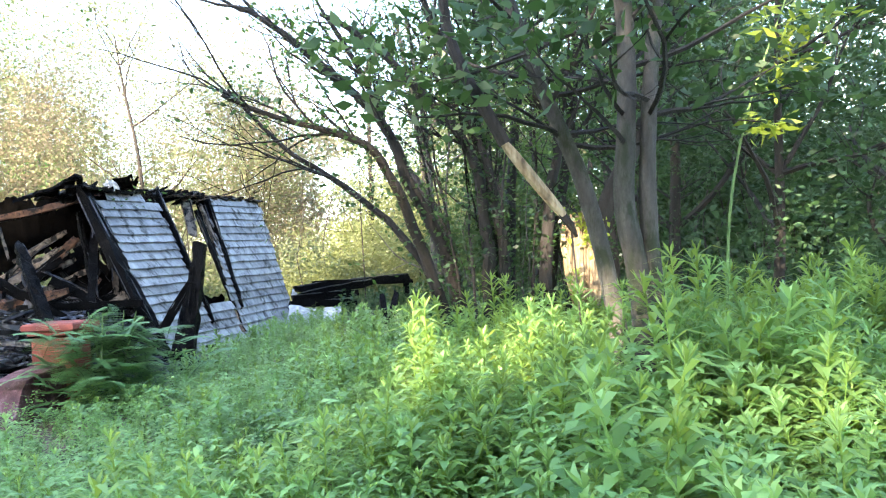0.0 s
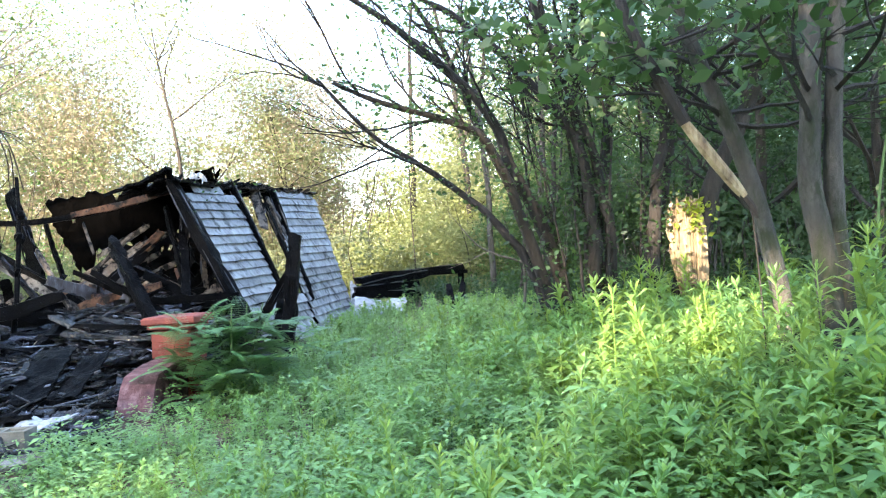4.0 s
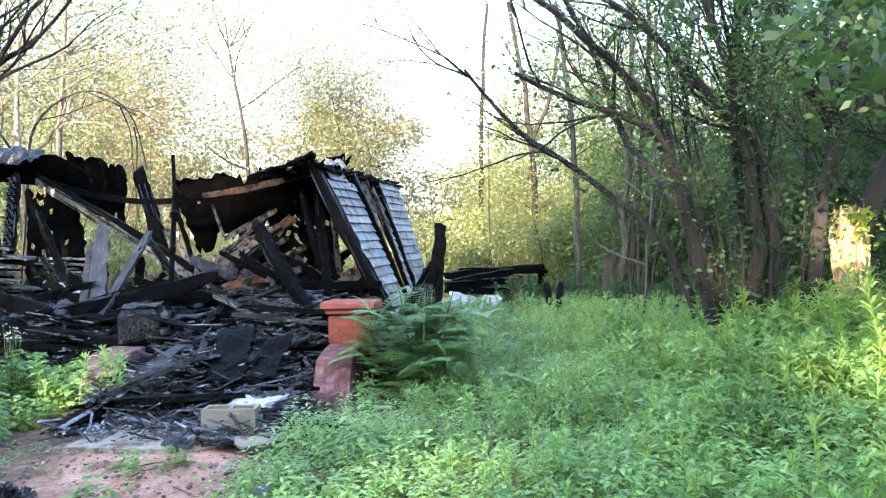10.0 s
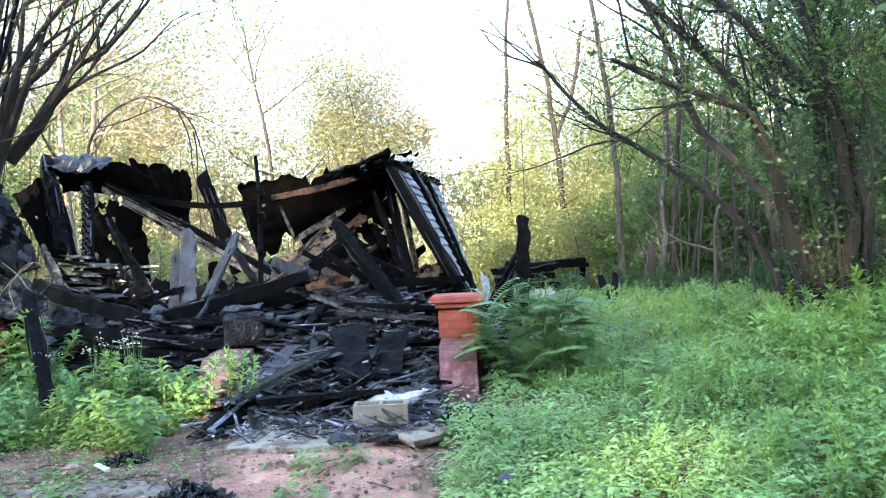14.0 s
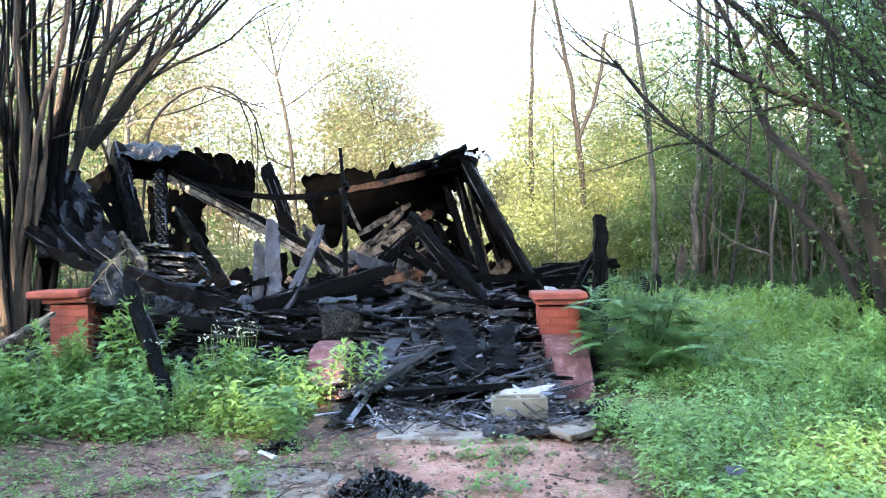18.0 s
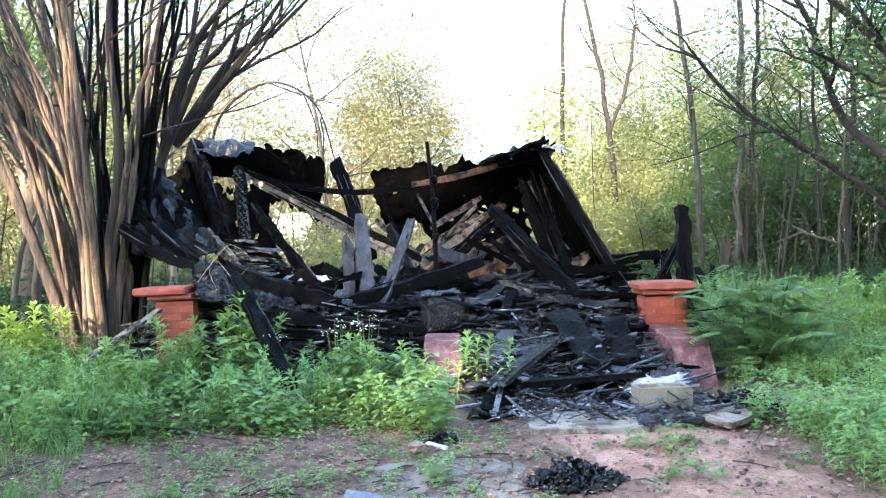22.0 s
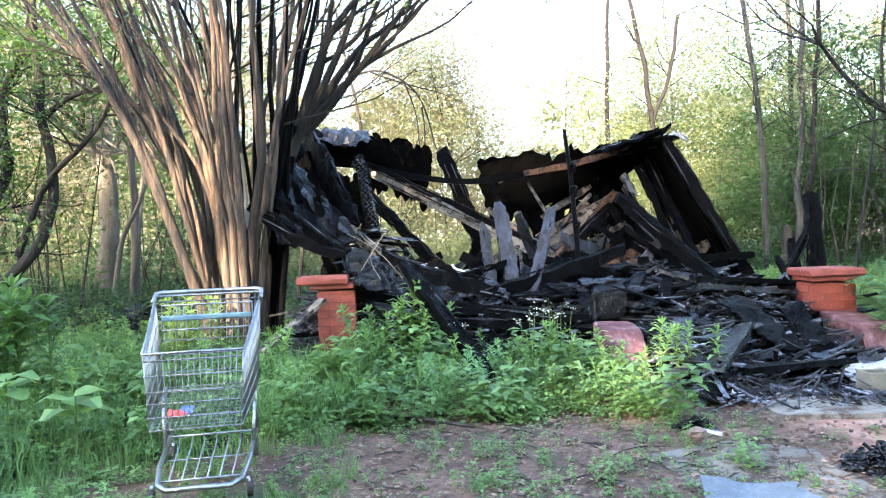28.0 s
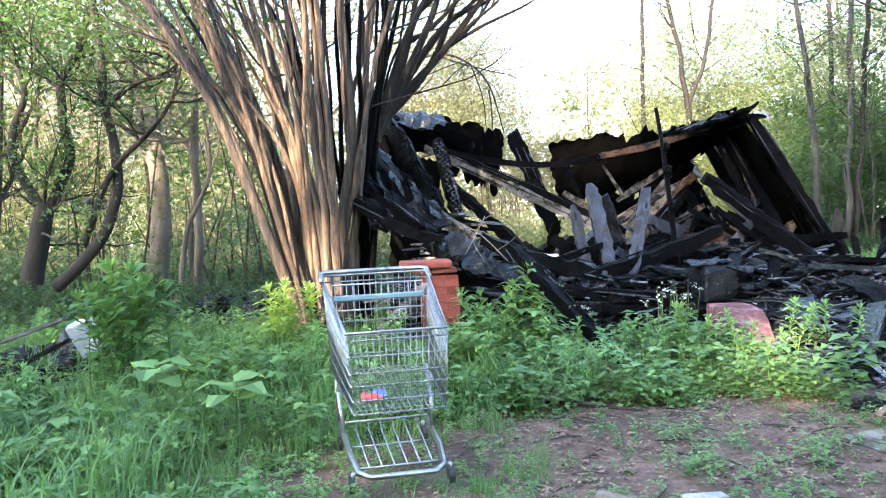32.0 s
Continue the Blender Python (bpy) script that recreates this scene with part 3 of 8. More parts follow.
def siding_wall():
    wall = None
    for i, u in enumerate((0.02, 0.09, 0.17, 0.26, 0.54, 0.62, 0.71, 0.80, 0.89, 0.985)):
        ob = part("stud" if wall else "siding_wall", beam(on_wall(u, 0.01, -0.07), on_wall(u + 0.01, 0.99, -0.07), 0.05, 0.10, 40 + i), CHAR, wall or house, "" if wall else "leaning side wall with charred studs behind its boards")
        wall = wall or ob
    r = random.Random(8)
    rows = 19
    for k in range(rows):
        v0, v1 = k / rows, (k + 1.12) / rows
        spans = []
        lo, hi = 0.255 + 0.02 * r.random() - 0.0 * k, 0.545 - 0.009 * k + 0.02 * r.random()
        if 1 <= k < 14:
            spans = [(0.012, lo - 0.01), (hi, 0.985 - 0.015 * r.random())]
        elif k >= 14:
            spans = [(0.012, 0.40 + 0.05 * r.random()), (0.46, 0.985)]
        else:
            spans = [(0.05, 0.2), (0.55, 0.95)]
        for a, b in spans:
            n = 8
            vs, fs = [], []
            for i in range(n + 1):
                u = a + (b - a) * i / n
                sag = 0.004 * r.uniform(-1, 1)
                for v, off in ((v0 + sag, 0.002), (min(v1, 1.02) + sag, 0.034), (min(v1, 1.02) + sag, 0.018), (v0 + sag, -0.010)):
                    vs.append(on_wall(u + (0.008 * r.uniform(-1, 1) if i in (0, n) else 0), v, off + 0.004 * noise.noise(Vector((u * 9, k, 1)))))
            for i in range(n):
                for c in range(4):
                    p, q = i * 4 + c, i * 4 + (c + 1) % 4
                    fs.append((p, q, q + 4, p + 4))
            fs += [(3, 2, 1, 0), tuple(n * 4 + c for c in range(4))]
            part("clapboard", (vs, fs), SIDING, wall)
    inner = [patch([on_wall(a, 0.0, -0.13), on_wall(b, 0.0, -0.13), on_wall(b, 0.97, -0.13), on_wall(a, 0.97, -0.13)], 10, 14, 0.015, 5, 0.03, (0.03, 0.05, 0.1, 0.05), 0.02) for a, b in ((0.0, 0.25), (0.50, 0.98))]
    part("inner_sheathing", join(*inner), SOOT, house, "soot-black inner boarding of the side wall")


siding_wall()


def timber(name, a, b, w, h, material, seed, bow=0.0, label="", rough=0.22, segs=10, ragged=0.5, strips=5):
    d = (Vector(b) - Vector(a)).normalized()
    if abs(d.cross(Vector((0, 0, 1))).normalized().y) > 0.6:  # the broad side is seen from the yard
        w, h = h, w
    ob = part(name, beam(a, b, w, h, seed, bow, rough, ragged, segs + 6), material, house, label)
    r = random.Random(seed + 77)
    a, b = Vector(a), Vector(b)
    n, s, u = (b - a).length, *basis(b - a)[1:]
    for k in range(int(n * strips)):  # split strips that still cling to it
        f, g = sorted((r.uniform(-0.03, 1.03), r.uniform(-0.03, 1.03)))
        g = min(g, f + 0.35 / n + 0.1)
        side = (s * (w / 2 + 0.004) * r.choice((-1, 1)) + u * h * r.uniform(-0.5, 0.5)) if r.random() < 0.5 else (u * (h / 2 + 0.004) * r.choice((-1, 1)) + s * w * r.uniform(-0.5, 0.5))
        part("splinter", beam(a.lerp(b, f) + side, a.lerp(b, g) + side * r.uniform(0.95, 1.25), r.uniform(0.012, 0.03), r.uniform(0.006, 0.014), seed + k, 0, 0.3, 0.9, 3), r.choices((CHAR, ASHY, material, PALE, SHEEN), (3, 3, 2, 0.8, 2))[0], ob)
    return ob


# standing and leaning timbers
timber("corner_post", on_wall(-0.012, -0.02, -0.02), on_wall(-0.012, 1.0, -0.02), 0.13, 0.16, CHAR, 1, label="alligatored black corner post")
timber("stud", (-5.08, 10.80, 2.26), (-4.69, 9.60, 0.55), 0.10, 0.06, CHAR, 2)
timber("stud", (-4.94, 11.00, 2.32), (-4.67, 10.40, 0.72), 0.06, 0.05, PALE, 3, label="half-burnt stud with pale wood")
timber("stud", (-5.25, 10.60, 2.13), (-4.86, 10.20, 0.89), 0.09, 0.05, CHAR, 4)
timber("fallen_rafter", (-5.70, 9.90, 1.69), (-4.77, 8.90, 0.56), 0.15, 0.11, CHAR, 5)
timber("stud", (-7.91, 11.50, 2.57), (-7.37, 11.30, 1.10), 0.21, 0.06, CHAR, 6)
timber("stud", (-7.26, 11.20, 2.12), (-6.92, 11.00, 1.25), 0.05, 0.05, CHAR, 7)
timber("fallen_joist", (-9.15, 11.00, 2.35), (-6.23, 10.20, 0.76), 0.115, 0.06, JOIST, 8, label="long joist, its face pale grey and its edges charred")
timber("joist_edge", Vector((-9.15, 11.00, 2.35)) + Vector((0.03, 0.0, 0.075)), Vector((-6.27, 10.20, 0.80)) + Vector((0.03, 0.0, 0.08)), 0.09, 0.045, CHAR, 38)
timber("thick_post", (-9.68, 10.45, 2.73), (-9.04, 9.60, 1.42), 0.31, 0.14, CHAR, 9)
timber("thick_post", (-9.82, 10.90, 2.63), (-10.08, 10.60, 1.96), 0.14, 0.10, CHAR, 39)
for k in range(26):
    c = Vector((-9.44, 10.28, 2.48)).lerp(Vector((-9.18, 9.95, 1.94)), k / 26)
    part("ash_fleck", block(0.05, 0.02, 0.022, pose(c.x + 0.02 * math.sin(k * 2.3), c.y - 0.05, c.z, 20 * math.sin(k), 15 * math.cos(k * 1.7), 0), 0.004, k, 0.008), ASHY, house)
timber("thick_post", (-9.57, 10.50, 2.42), (-9.01, 9.90, 1.22), 0.08, 0.07, CHAR, 31)
hang = timber("hanging_stud", (-8.99, 10.20, 2.36), (-8.77, 9.70, 1.32), 0.13, 0.10, CHAR, 10, label="stud burnt to scaly grey ash")
for k in range(60):
    c = Vector((-8.98, 10.15, 2.30)).lerp(Vector((-8.75, 9.65, 1.36)), (k % 30) / 30)
    part("ash_scale", block(0.022 + 0.018 * math.sin(k * 1.3) ** 2, 0.02, 0.012 + 0.016 * math.cos(k * 2.9) ** 2, pose(c.x + (0.032 if k < 30 else -0.03) + 0.022 * math.sin(k * 2.1), c.y - 0.055, c.z, 12 * math.sin(k), 14 * math.cos(k * 1.7), 0), 0.005, k, 0.006), ASHY if k % 3 else PALE, hang)
timber("stud", (-8.91, 10.60, 1.88), (-7.95, 9.60, 0.84), 0.14, 0.06, CHAR, 11)
timber("standing_board", (-7.28, 9.10, 1.61), (-7.18, 8.70, 0.62), 0.16, 0.04, ASHY, 12, label="upright blue-grey scorched board")
timber("standing_board", (-7.46, 9.20, 1.38), (-7.41, 8.90, 0.68), 0.12, 0.04, ASHY, 13)
timber("leaning_board", (-6.70, 9.00, 1.54), (-7.01, 8.50, 0.65), 0.13, 0.04, ASHY, 14)
timber("cross_beam", (-8.02, 8.20, 0.51), (-5.91, 9.00, 1.05), 0.15, 0.12, CHAR, 15, 0.02)
timber("cross_beam", (-7.79, 8.60, 0.83), (-7.24, 8.80, 0.97), 0.07, 0.06, CHAR, 32)
timber("fallen_rafter", (-5.58, 8.40, 0.80), (-5.80, 7.80, 0.34), 0.10, 0.10, CHAR, 16)
# Thin pale stick stands in for a bright slit in the roof panel.
timber("fallen_rafter", (-6.69, 11.20, 2.02), (-6.46, 11.00, 1.56), 0.03, 0.03, PALE, 33)
timber("porch_post", (-8.35, 7.62, 1.03), (-7.61, 6.62, 0.08), 0.11, 0.10, CHAR, 17, label="charred porch post fallen into the weeds")
timber("rim_beam", (-8.84, 8.10, 0.73), (-6.41, 7.95, 0.40), 0.10, 0.16, CHAR, 18, 0.03)
timber("rim_beam", (-8.30, 8.00, 0.46), (-6.42, 7.90, 0.28), 0.08, 0.14, CHAR, 19)
timber("rim_beam", (-8.56, 8.20, 1.09), (-7.42, 8.20, 0.70), 0.14, 0.12, CHAR, 20, 0.05)
timber("fallen_rafter", (-9.17, 9.40, 1.52), (-8.58, 8.70, 1.01), 0.11, 0.05, PALE, 21)
timber("curved_board", (-10.07, 8.75, 1.70), (-8.99, 8.40, 1.12), 0.10, 0.04, CHAR, 22, 0.10)
timber("curved_board", (-9.96, 8.90, 1.93), (-9.03, 8.60, 1.17), 0.08, 0.04, CHAR, 23, 0.10)
timber("charred_post", (-3.33, 9.80, 1.64), (-3.44, 9.42, 0.0), 0.15, 0.14, CHAR, 24, ragged=0.2)
timber("charred_post", (-3.34, 9.74, 1.30), (-3.86, 9.60, 0.45), 0.09, 0.09, CHAR, 25, ragged=0.2)
timber("charred_post", (-3.50, 10.0, 1.10), (-3.60, 9.50, 0.20), 0.10, 0.09, CHAR, 26, ragged=0.2)
# burnt frame of the wall's opening and its ragged eave
for k, (u, v0, v1, w) in enumerate(((0.262, 0.0, 0.86, 0.11), (0.54, 0.0, 0.80, 0.13), (0.50, 0.05, 0.62, 0.07), (0.46, 0.10, 0.75, 0.06))):
    timber("opening_post", on_wall(u, v0, 0.03 - 0.05 * (k > 1)), on_wall(u - 0.05 * (k == 1), v1, 0.03 - 0.05 * (k > 1)), w, 0.06, PALE if k == 2 else CHAR, 80 + k)
# Near-black sheet added to fill the lower opening dark.
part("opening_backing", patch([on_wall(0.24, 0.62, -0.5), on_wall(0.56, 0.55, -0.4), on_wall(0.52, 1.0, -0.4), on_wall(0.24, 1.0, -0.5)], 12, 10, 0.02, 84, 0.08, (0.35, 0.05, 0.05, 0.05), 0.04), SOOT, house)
timber("opening_post", on_wall(0.44, -0.02, -0.06), on_wall(0.40, 0.26, -0.08), 0.17, 0.04, PALE, 86, label="splintered pale board in the wall's opening")
part("ragged_eave", patch([on_wall(-0.03, -0.07, -0.25), on_wall(0.99, -0.05, -0.25), on_wall(0.99, 0.03, 0.10), on_wall(-0.03, 0.02, 0.12)], 40, 5, 0.03, 85, 0.07, (0.4, 0.02, 0.35, 0.02), 0.03, 3), CHAR, house, "ragged charred eave along the wall's top")
part("ragged_eave", patch([on_wall(-0.05, -0.14, -0.95), on_wall(0.62, -0.11, -0.85), on_wall(0.62, -0.03, 0.02), on_wall(-0.04, -0.04, 0.08)], 36, 9, 0.035, 87, 0.13, (0.5, 0.06, 0.4, 0.05), 0.10, 3.4), CHAR, house)
for k in range(10):
    u = 0.04 + 0.095 * k
    timber("rafter_end", on_wall(u, -0.06, -0.55), on_wall(u, 0.0, 0.10), 0.06, 0.09, CHAR, 600 + k, strips=0)
timber("pale_plank", (-6.63, 10.90, 1.22), (-5.43, 11.10, 1.80), 0.09, 0.03, PALE, 41, label="split plank of unburnt yellow wood")
timber("pale_plank", (-6.48, 10.80, 1.14), (-5.61, 11.00, 1.65), 0.11, 0.03, PALE, 42)
timber("pale_plank", (-6.50, 11.20, 1.52), (-5.77, 11.30, 1.94), 0.07, 0.03, PALE, 43)
timber("pale_plank", (-6.03, 10.90, 1.26), (-5.48, 11.00, 1.83), 0.10, 0.03, ORANGE, 44)
for k in range(9):
    c = Vector((-6.48, 10.75, 1.17)) + Vector((0.085 * k - 0.25, 0.12 * (k % 3), 0.05 * (k % 4) - 0.12))
    timber("split_slat", c, c + Vector((0.62 + 0.06 * (k % 3), 0.15, 0.34 + 0.09 * (k % 4))), 0.05 + 0.012 * (k % 3), 0.022, (PALE, CHAR, ORANGE, PALE, CHAR)[k % 5], 760 + k)
timber("pale_plank", (-6.26, 10.60, 1.00), (-5.66, 10.90, 1.53), 0.10, 0.03, CHAR, 45)
timber("pale_plank", (-5.74, 10.00, 1.00), (-5.13, 9.20, 0.50), 0.09, 0.04, ORANGE, 46)
timber("fallen_joist", (-7.27, 11.00, 1.65), (-6.33, 10.00, 0.83), 0.07, 0.05, PALE, 47)
part("sagging_eave_beam", sag_beam(curve_points([(-9.03, 11.00, 2.35), (-8.37, 11.00, 2.16), (-7.57, 11.00, 2.05), (-6.77, 11.05, 2.11), (-6.03, 11.10, 2.24)], 5), 0.06, 0.08, 51), CHAR, house)
part("sagging_eave_beam", sag_beam(curve_points([(-6.76, 11.03, 2.13), (-6.03, 11.07, 2.25), (-5.21, 11.15, 2.47)], 6), 0.07, 0.085, 52, 0.25), ORANGE, house, "split orange heartwood of the eave beam")
part("pole", tube([(-6.49, 9.20, 2.48), (-6.45, 9.15, 2.05), (-6.43, 9.05, 1.51), (-6.42, 8.95, 0.99), (-6.42, 8.80, 0.42)], [0.022, 0.025, 0.03, 0.032, 0.035], 7), CHAR, house)
for a, b, c in (((-6.42, 9.12, 1.98), 0.10, 1), ((-6.42, 9.08, 1.70), 0.12, 2), ((-6.42, 9.00, 1.31), 0.10, 3)):
    part("charred_knot", rock(a, b, c, 1.2), CHAR, house)

rj = random.Random(33)
for k in range(90):
    x, y = rj.uniform(-6.9, -4.6), rj.uniform(9.6, 12.2)
    c = Vector((x, y, rj.uniform(0.55, 1.05)))
    d = Vector((rj.uniform(-1, 1), rj.uniform(-0.6, 0.6), rj.uniform(-0.35, 0.75))).normalized() * rj.uniform(0.3, 0.8)
    if c.z + abs(d.z) < 1.75:
        timber("jumbled_board", c - d, c + d, rj.uniform(0.05, 0.14), rj.uniform(0.02, 0.05), rj.choices((CHAR, PALE, ASHY, ORANGE), (10, 2, 2, 1))[0], 640 + k, strips=1)

for k in range(60):
    x, y = rj.uniform(-8.9, -6.2), rj.uniform(9.0, 11.2)
    c = Vector((x, y, rj.uniform(0.55, 0.85)))
    d = Vector((rj.uniform(-1, 1), rj.uniform(-0.5, 0.5), rj.uniform(-0.5, 0.6))).normalized() * rj.uniform(0.35, 0.75)
    if c.z + abs(d.z) < 1.3:
        timber("jumbled_board", c - d, c + d, rj.uniform(0.05, 0.15), rj.uniform(0.02, 0.05), rj.choices((CHAR, SHEEN, ASHY, PALE), (8, 4, 2, 1))[0], 860 + k, strips=1)

# roof and wall sheets, with near-black backing inside
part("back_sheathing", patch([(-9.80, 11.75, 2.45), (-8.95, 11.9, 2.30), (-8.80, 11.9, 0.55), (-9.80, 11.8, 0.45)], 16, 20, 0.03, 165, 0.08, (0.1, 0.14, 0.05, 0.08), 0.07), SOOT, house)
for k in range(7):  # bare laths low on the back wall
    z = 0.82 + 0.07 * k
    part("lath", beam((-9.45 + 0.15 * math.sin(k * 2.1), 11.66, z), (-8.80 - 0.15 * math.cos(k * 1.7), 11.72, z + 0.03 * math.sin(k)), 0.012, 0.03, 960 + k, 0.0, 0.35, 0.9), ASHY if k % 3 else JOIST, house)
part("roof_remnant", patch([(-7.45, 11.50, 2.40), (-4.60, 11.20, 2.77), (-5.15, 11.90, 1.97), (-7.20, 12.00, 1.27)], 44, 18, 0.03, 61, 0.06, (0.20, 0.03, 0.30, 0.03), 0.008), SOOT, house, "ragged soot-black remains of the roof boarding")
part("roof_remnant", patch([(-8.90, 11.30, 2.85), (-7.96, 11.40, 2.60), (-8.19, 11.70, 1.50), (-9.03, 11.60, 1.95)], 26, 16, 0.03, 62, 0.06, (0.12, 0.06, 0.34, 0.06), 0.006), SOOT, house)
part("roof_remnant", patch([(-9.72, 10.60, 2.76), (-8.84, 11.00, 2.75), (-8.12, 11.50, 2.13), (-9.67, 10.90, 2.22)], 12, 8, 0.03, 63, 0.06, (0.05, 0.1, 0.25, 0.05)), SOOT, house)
# Added near-black sheet imitates the deep dark inside the house.
part("back_sheathing", patch([(-7.00, 12.60, 2.17), (-5.08, 12.30, 2.27), (-4.85, 11.80, 0.91), (-6.45, 12.30, 0.95)], 22, 14, 0.03, 164, 0.12, (0.12, 0.12, 0.1, 0.10), 0.09), SOOT, house, "near-black sheet standing in for the dark interior")
part("crumpled_tin", patch([(-9.76, 10.45, 2.77), (-8.84, 10.80, 2.77), (-8.79, 10.40, 2.50), (-9.54, 10.10, 2.50)], 30, 12, 0.006, 64, 0.10, (0.15, 0.1, 0.3, 0.1), 0, 3.2), TIN, house, "crumpled sooty tin roofing")
part("ridge_tin", patch([(-4.99, 11.00, 2.68), (-4.61, 10.50, 2.58), (-4.69, 10.35, 2.41), (-4.96, 10.80, 2.50)], 18, 8, 0.012, 65, 0.10, (0.4, 0.1, 0.4, 0.1), 0.05, 6), PAPERY, house, "bleached tatter of tin at the wall's top")
part("tar_paper_wall", patch([(-10.01, 9.50, 2.51), (-9.84, 9.60, 2.38), (-9.35, 9.30, 1.79), (-9.89, 9.10, 1.83)], 12, 16, 0.03, 66, 0.08, (0.08, 0.05, 0.0, 0.08), 0.0, 3), TAR, house, "slumped tar-papered front wall")
part("tar_paper_wall", patch([(-9.92, 9.12, 1.87), (-9.36, 9.30, 1.82), (-8.80, 8.80, 1.22), (-9.76, 8.60, 1.21)], 18, 14, 0.03, 166, 0.10, (0.0, 0.05, 0.1, 0.05), 0.0, 3), TAR, house)
part("tar_paper_wall", patch([(-9.85, 9.95, 2.25), (-9.61, 10.30, 2.56), (-9.14, 9.90, 1.36), (-9.20, 9.60, 1.23)], 10, 16, 0.03, 67, 0.07, (0.05, 0.1, 0.1, 0.05), 0.05), SOOT, house)
part("tarp", patch([(-8.99, 8.30, 1.17), (-8.57, 8.50, 1.08), (-8.28, 7.90, 0.64), (-8.79, 7.75, 0.84)], 16, 12, 0.01, 68, 0.16, (0.05, 0.1, 0.1, 0.05), 0, 3.5), SHEEN, house, "sagging blue-black tarpaulin")
part("tarp", patch([(-8.37, 8.40, 0.83), (-7.24, 8.60, 0.69), (-7.21, 8.00, 0.53), (-8.36, 8.00, 0.55)], 18, 8, 0.01, 69, 0.13, (0.05, 0.1, 0.1, 0.05), 0, 4.5), SHEEN, house)
rl = random.Random(71)
for k in range(18):
    a = Vector((-8.93, 9.35, 1.37)) + Vector((rl.uniform(-0.1, 0.25), rl.uniform(-0.1, 0.2), 0.03 - 0.038 * k))
    e = Vector((-8.24, 9.40, 1.32)) + Vector((rl.uniform(-0.4, 0.1), rl.uniform(-0.1, 0.2), 0.03 - 0.038 * k + rl.uniform(-0.03, 0.03)))
    part("layered_board", beam(a, e, rl.uniform(0.16, 0.3), 0.03, 70 + k, 0.0, 0.25, 0.9), (JOIST, CHAR, ASHY, JOIST, SOOT)[k % 5], house)
part("pale_sheet", patch([(-8.47, 9.90, 0.97), (-7.77, 9.90, 0.91), (-7.59, 9.40, 0.81), (-8.26, 9.40, 0.88)], 10, 5, 0.01, 90, 0.05, (0.1, 0.2, 0.2, 0.1), 0, 4), PAPERY, house, "pale sheet lying on the rubble")
for k, (a, b, c, d) in enumerate((((-8.21, 8.60, 0.80), (-7.73, 8.70, 0.83), (-7.57, 8.10, 0.60), (-8.15, 8.10, 0.59)), ((-8.52, 8.40, 0.87), (-8.18, 8.50, 0.78), (-8.05, 8.05, 0.60), (-8.46, 8.00, 0.64)), ((-7.65, 8.60, 0.76), (-7.39, 8.70, 0.79), (-7.23, 8.20, 0.61), (-7.58, 8.10, 0.58)), ((-9.15, 8.60, 1.15), (-8.69, 8.60, 1.05), (-8.44, 8.00, 0.64), (-8.83, 7.90, 0.80)))):
    part("crumpled_sheet", patch([a, b, c, d], 22, 14, 0.006, 190 + k, 0.10, (0.2, 0.2, 0.2, 0.2), 0, 6.5), TIN if k % 2 == 0 else SHEEN, house, "crumpled blue-grey scorched sheeting")
rs = random.Random(72)
for k in range(60):
    u, v = rs.random(), rs.random()
    q = [Vector((-10.00, 9.47, 2.47)), Vector((-9.80, 9.57, 2.31)), Vector((-8.80, 8.77, 1.23)), Vector((-9.73, 8.57, 1.23))]
    c = q[0].lerp(q[1], u).lerp(q[3].lerp(q[2], u), v) + Vector((0.0, -0.05, 0.01))
    s1, s2 = (q[1] - q[0]).normalized() * rs.uniform(0.05, 0.14), (q[3] - q[0]).normalized() * rs.uniform(0.05, 0.14)
    part("torn_shingle", patch([c - s1 - s2, c + s1 - s2, c + s1 + s2, c - s1 + s2], 4, 4, 0.008, 500 + k, 0.012, (0.3, 0.3, 0.3, 0.3), 0, 6), (TAR, CHAR, SOOT, SHEEN)[k % 4], house)

# rubble bed inside and on the porch
def rubble_height(x, y):
    h = 0.50 + 0.16 * noise.noise(Vector((x * 0.9, y * 0.9, 7))) + 0.08 * noise.noise(Vector((x * 3, y * 3, 2)))
    h += 0.42 * math.exp(-((x + 5.5) / 1.2) ** 2) * min(1, max(0, (y - 9.2) / 1.4))
    edge = min(1, max(0, (y - 7.75) / 0.5)) * min(1, max(0, (13.8 - y) / 1.0)) * min(1, max(0, (x + 10.0) / 0.6)) * min(1, max(0, ((-3.45 if y < 9.2 else -4.0) - x) / 0.5))
    if -6.25 < x < -4.35:
        edge = max(edge, min(1, max(0.0, (y - 5.9) / 2.2)) * 0.9 * min(1, (x + 6.25) / 0.15) * min(1, (-4.35 - x) / 0.15))
    return -0.06 + (h + 0.06) * edge


def build_rubble():
    nx, ny = 84, 100
    vs = []
    for j in range(ny + 1):
        for i in range(nx + 1):
            x, y = -10.1 + 6.8 * i / nx, 5.85 + 8.1 * j / ny
            vs.append((x, y, rubble_height(x, y)))
    w = nx + 1
    fs = [(j * w + i, j * w + i + 1, (j + 1) * w + i + 1, (j + 1) * w + i) for j in range(ny) for i in range(nx)]
    tagged(mesh_ob("ash_heap", vs, fs, ASHBED, smooth=False), "heap of black ash and charcoal on the house floor", "ash", kind="stuff")


build_rubble()


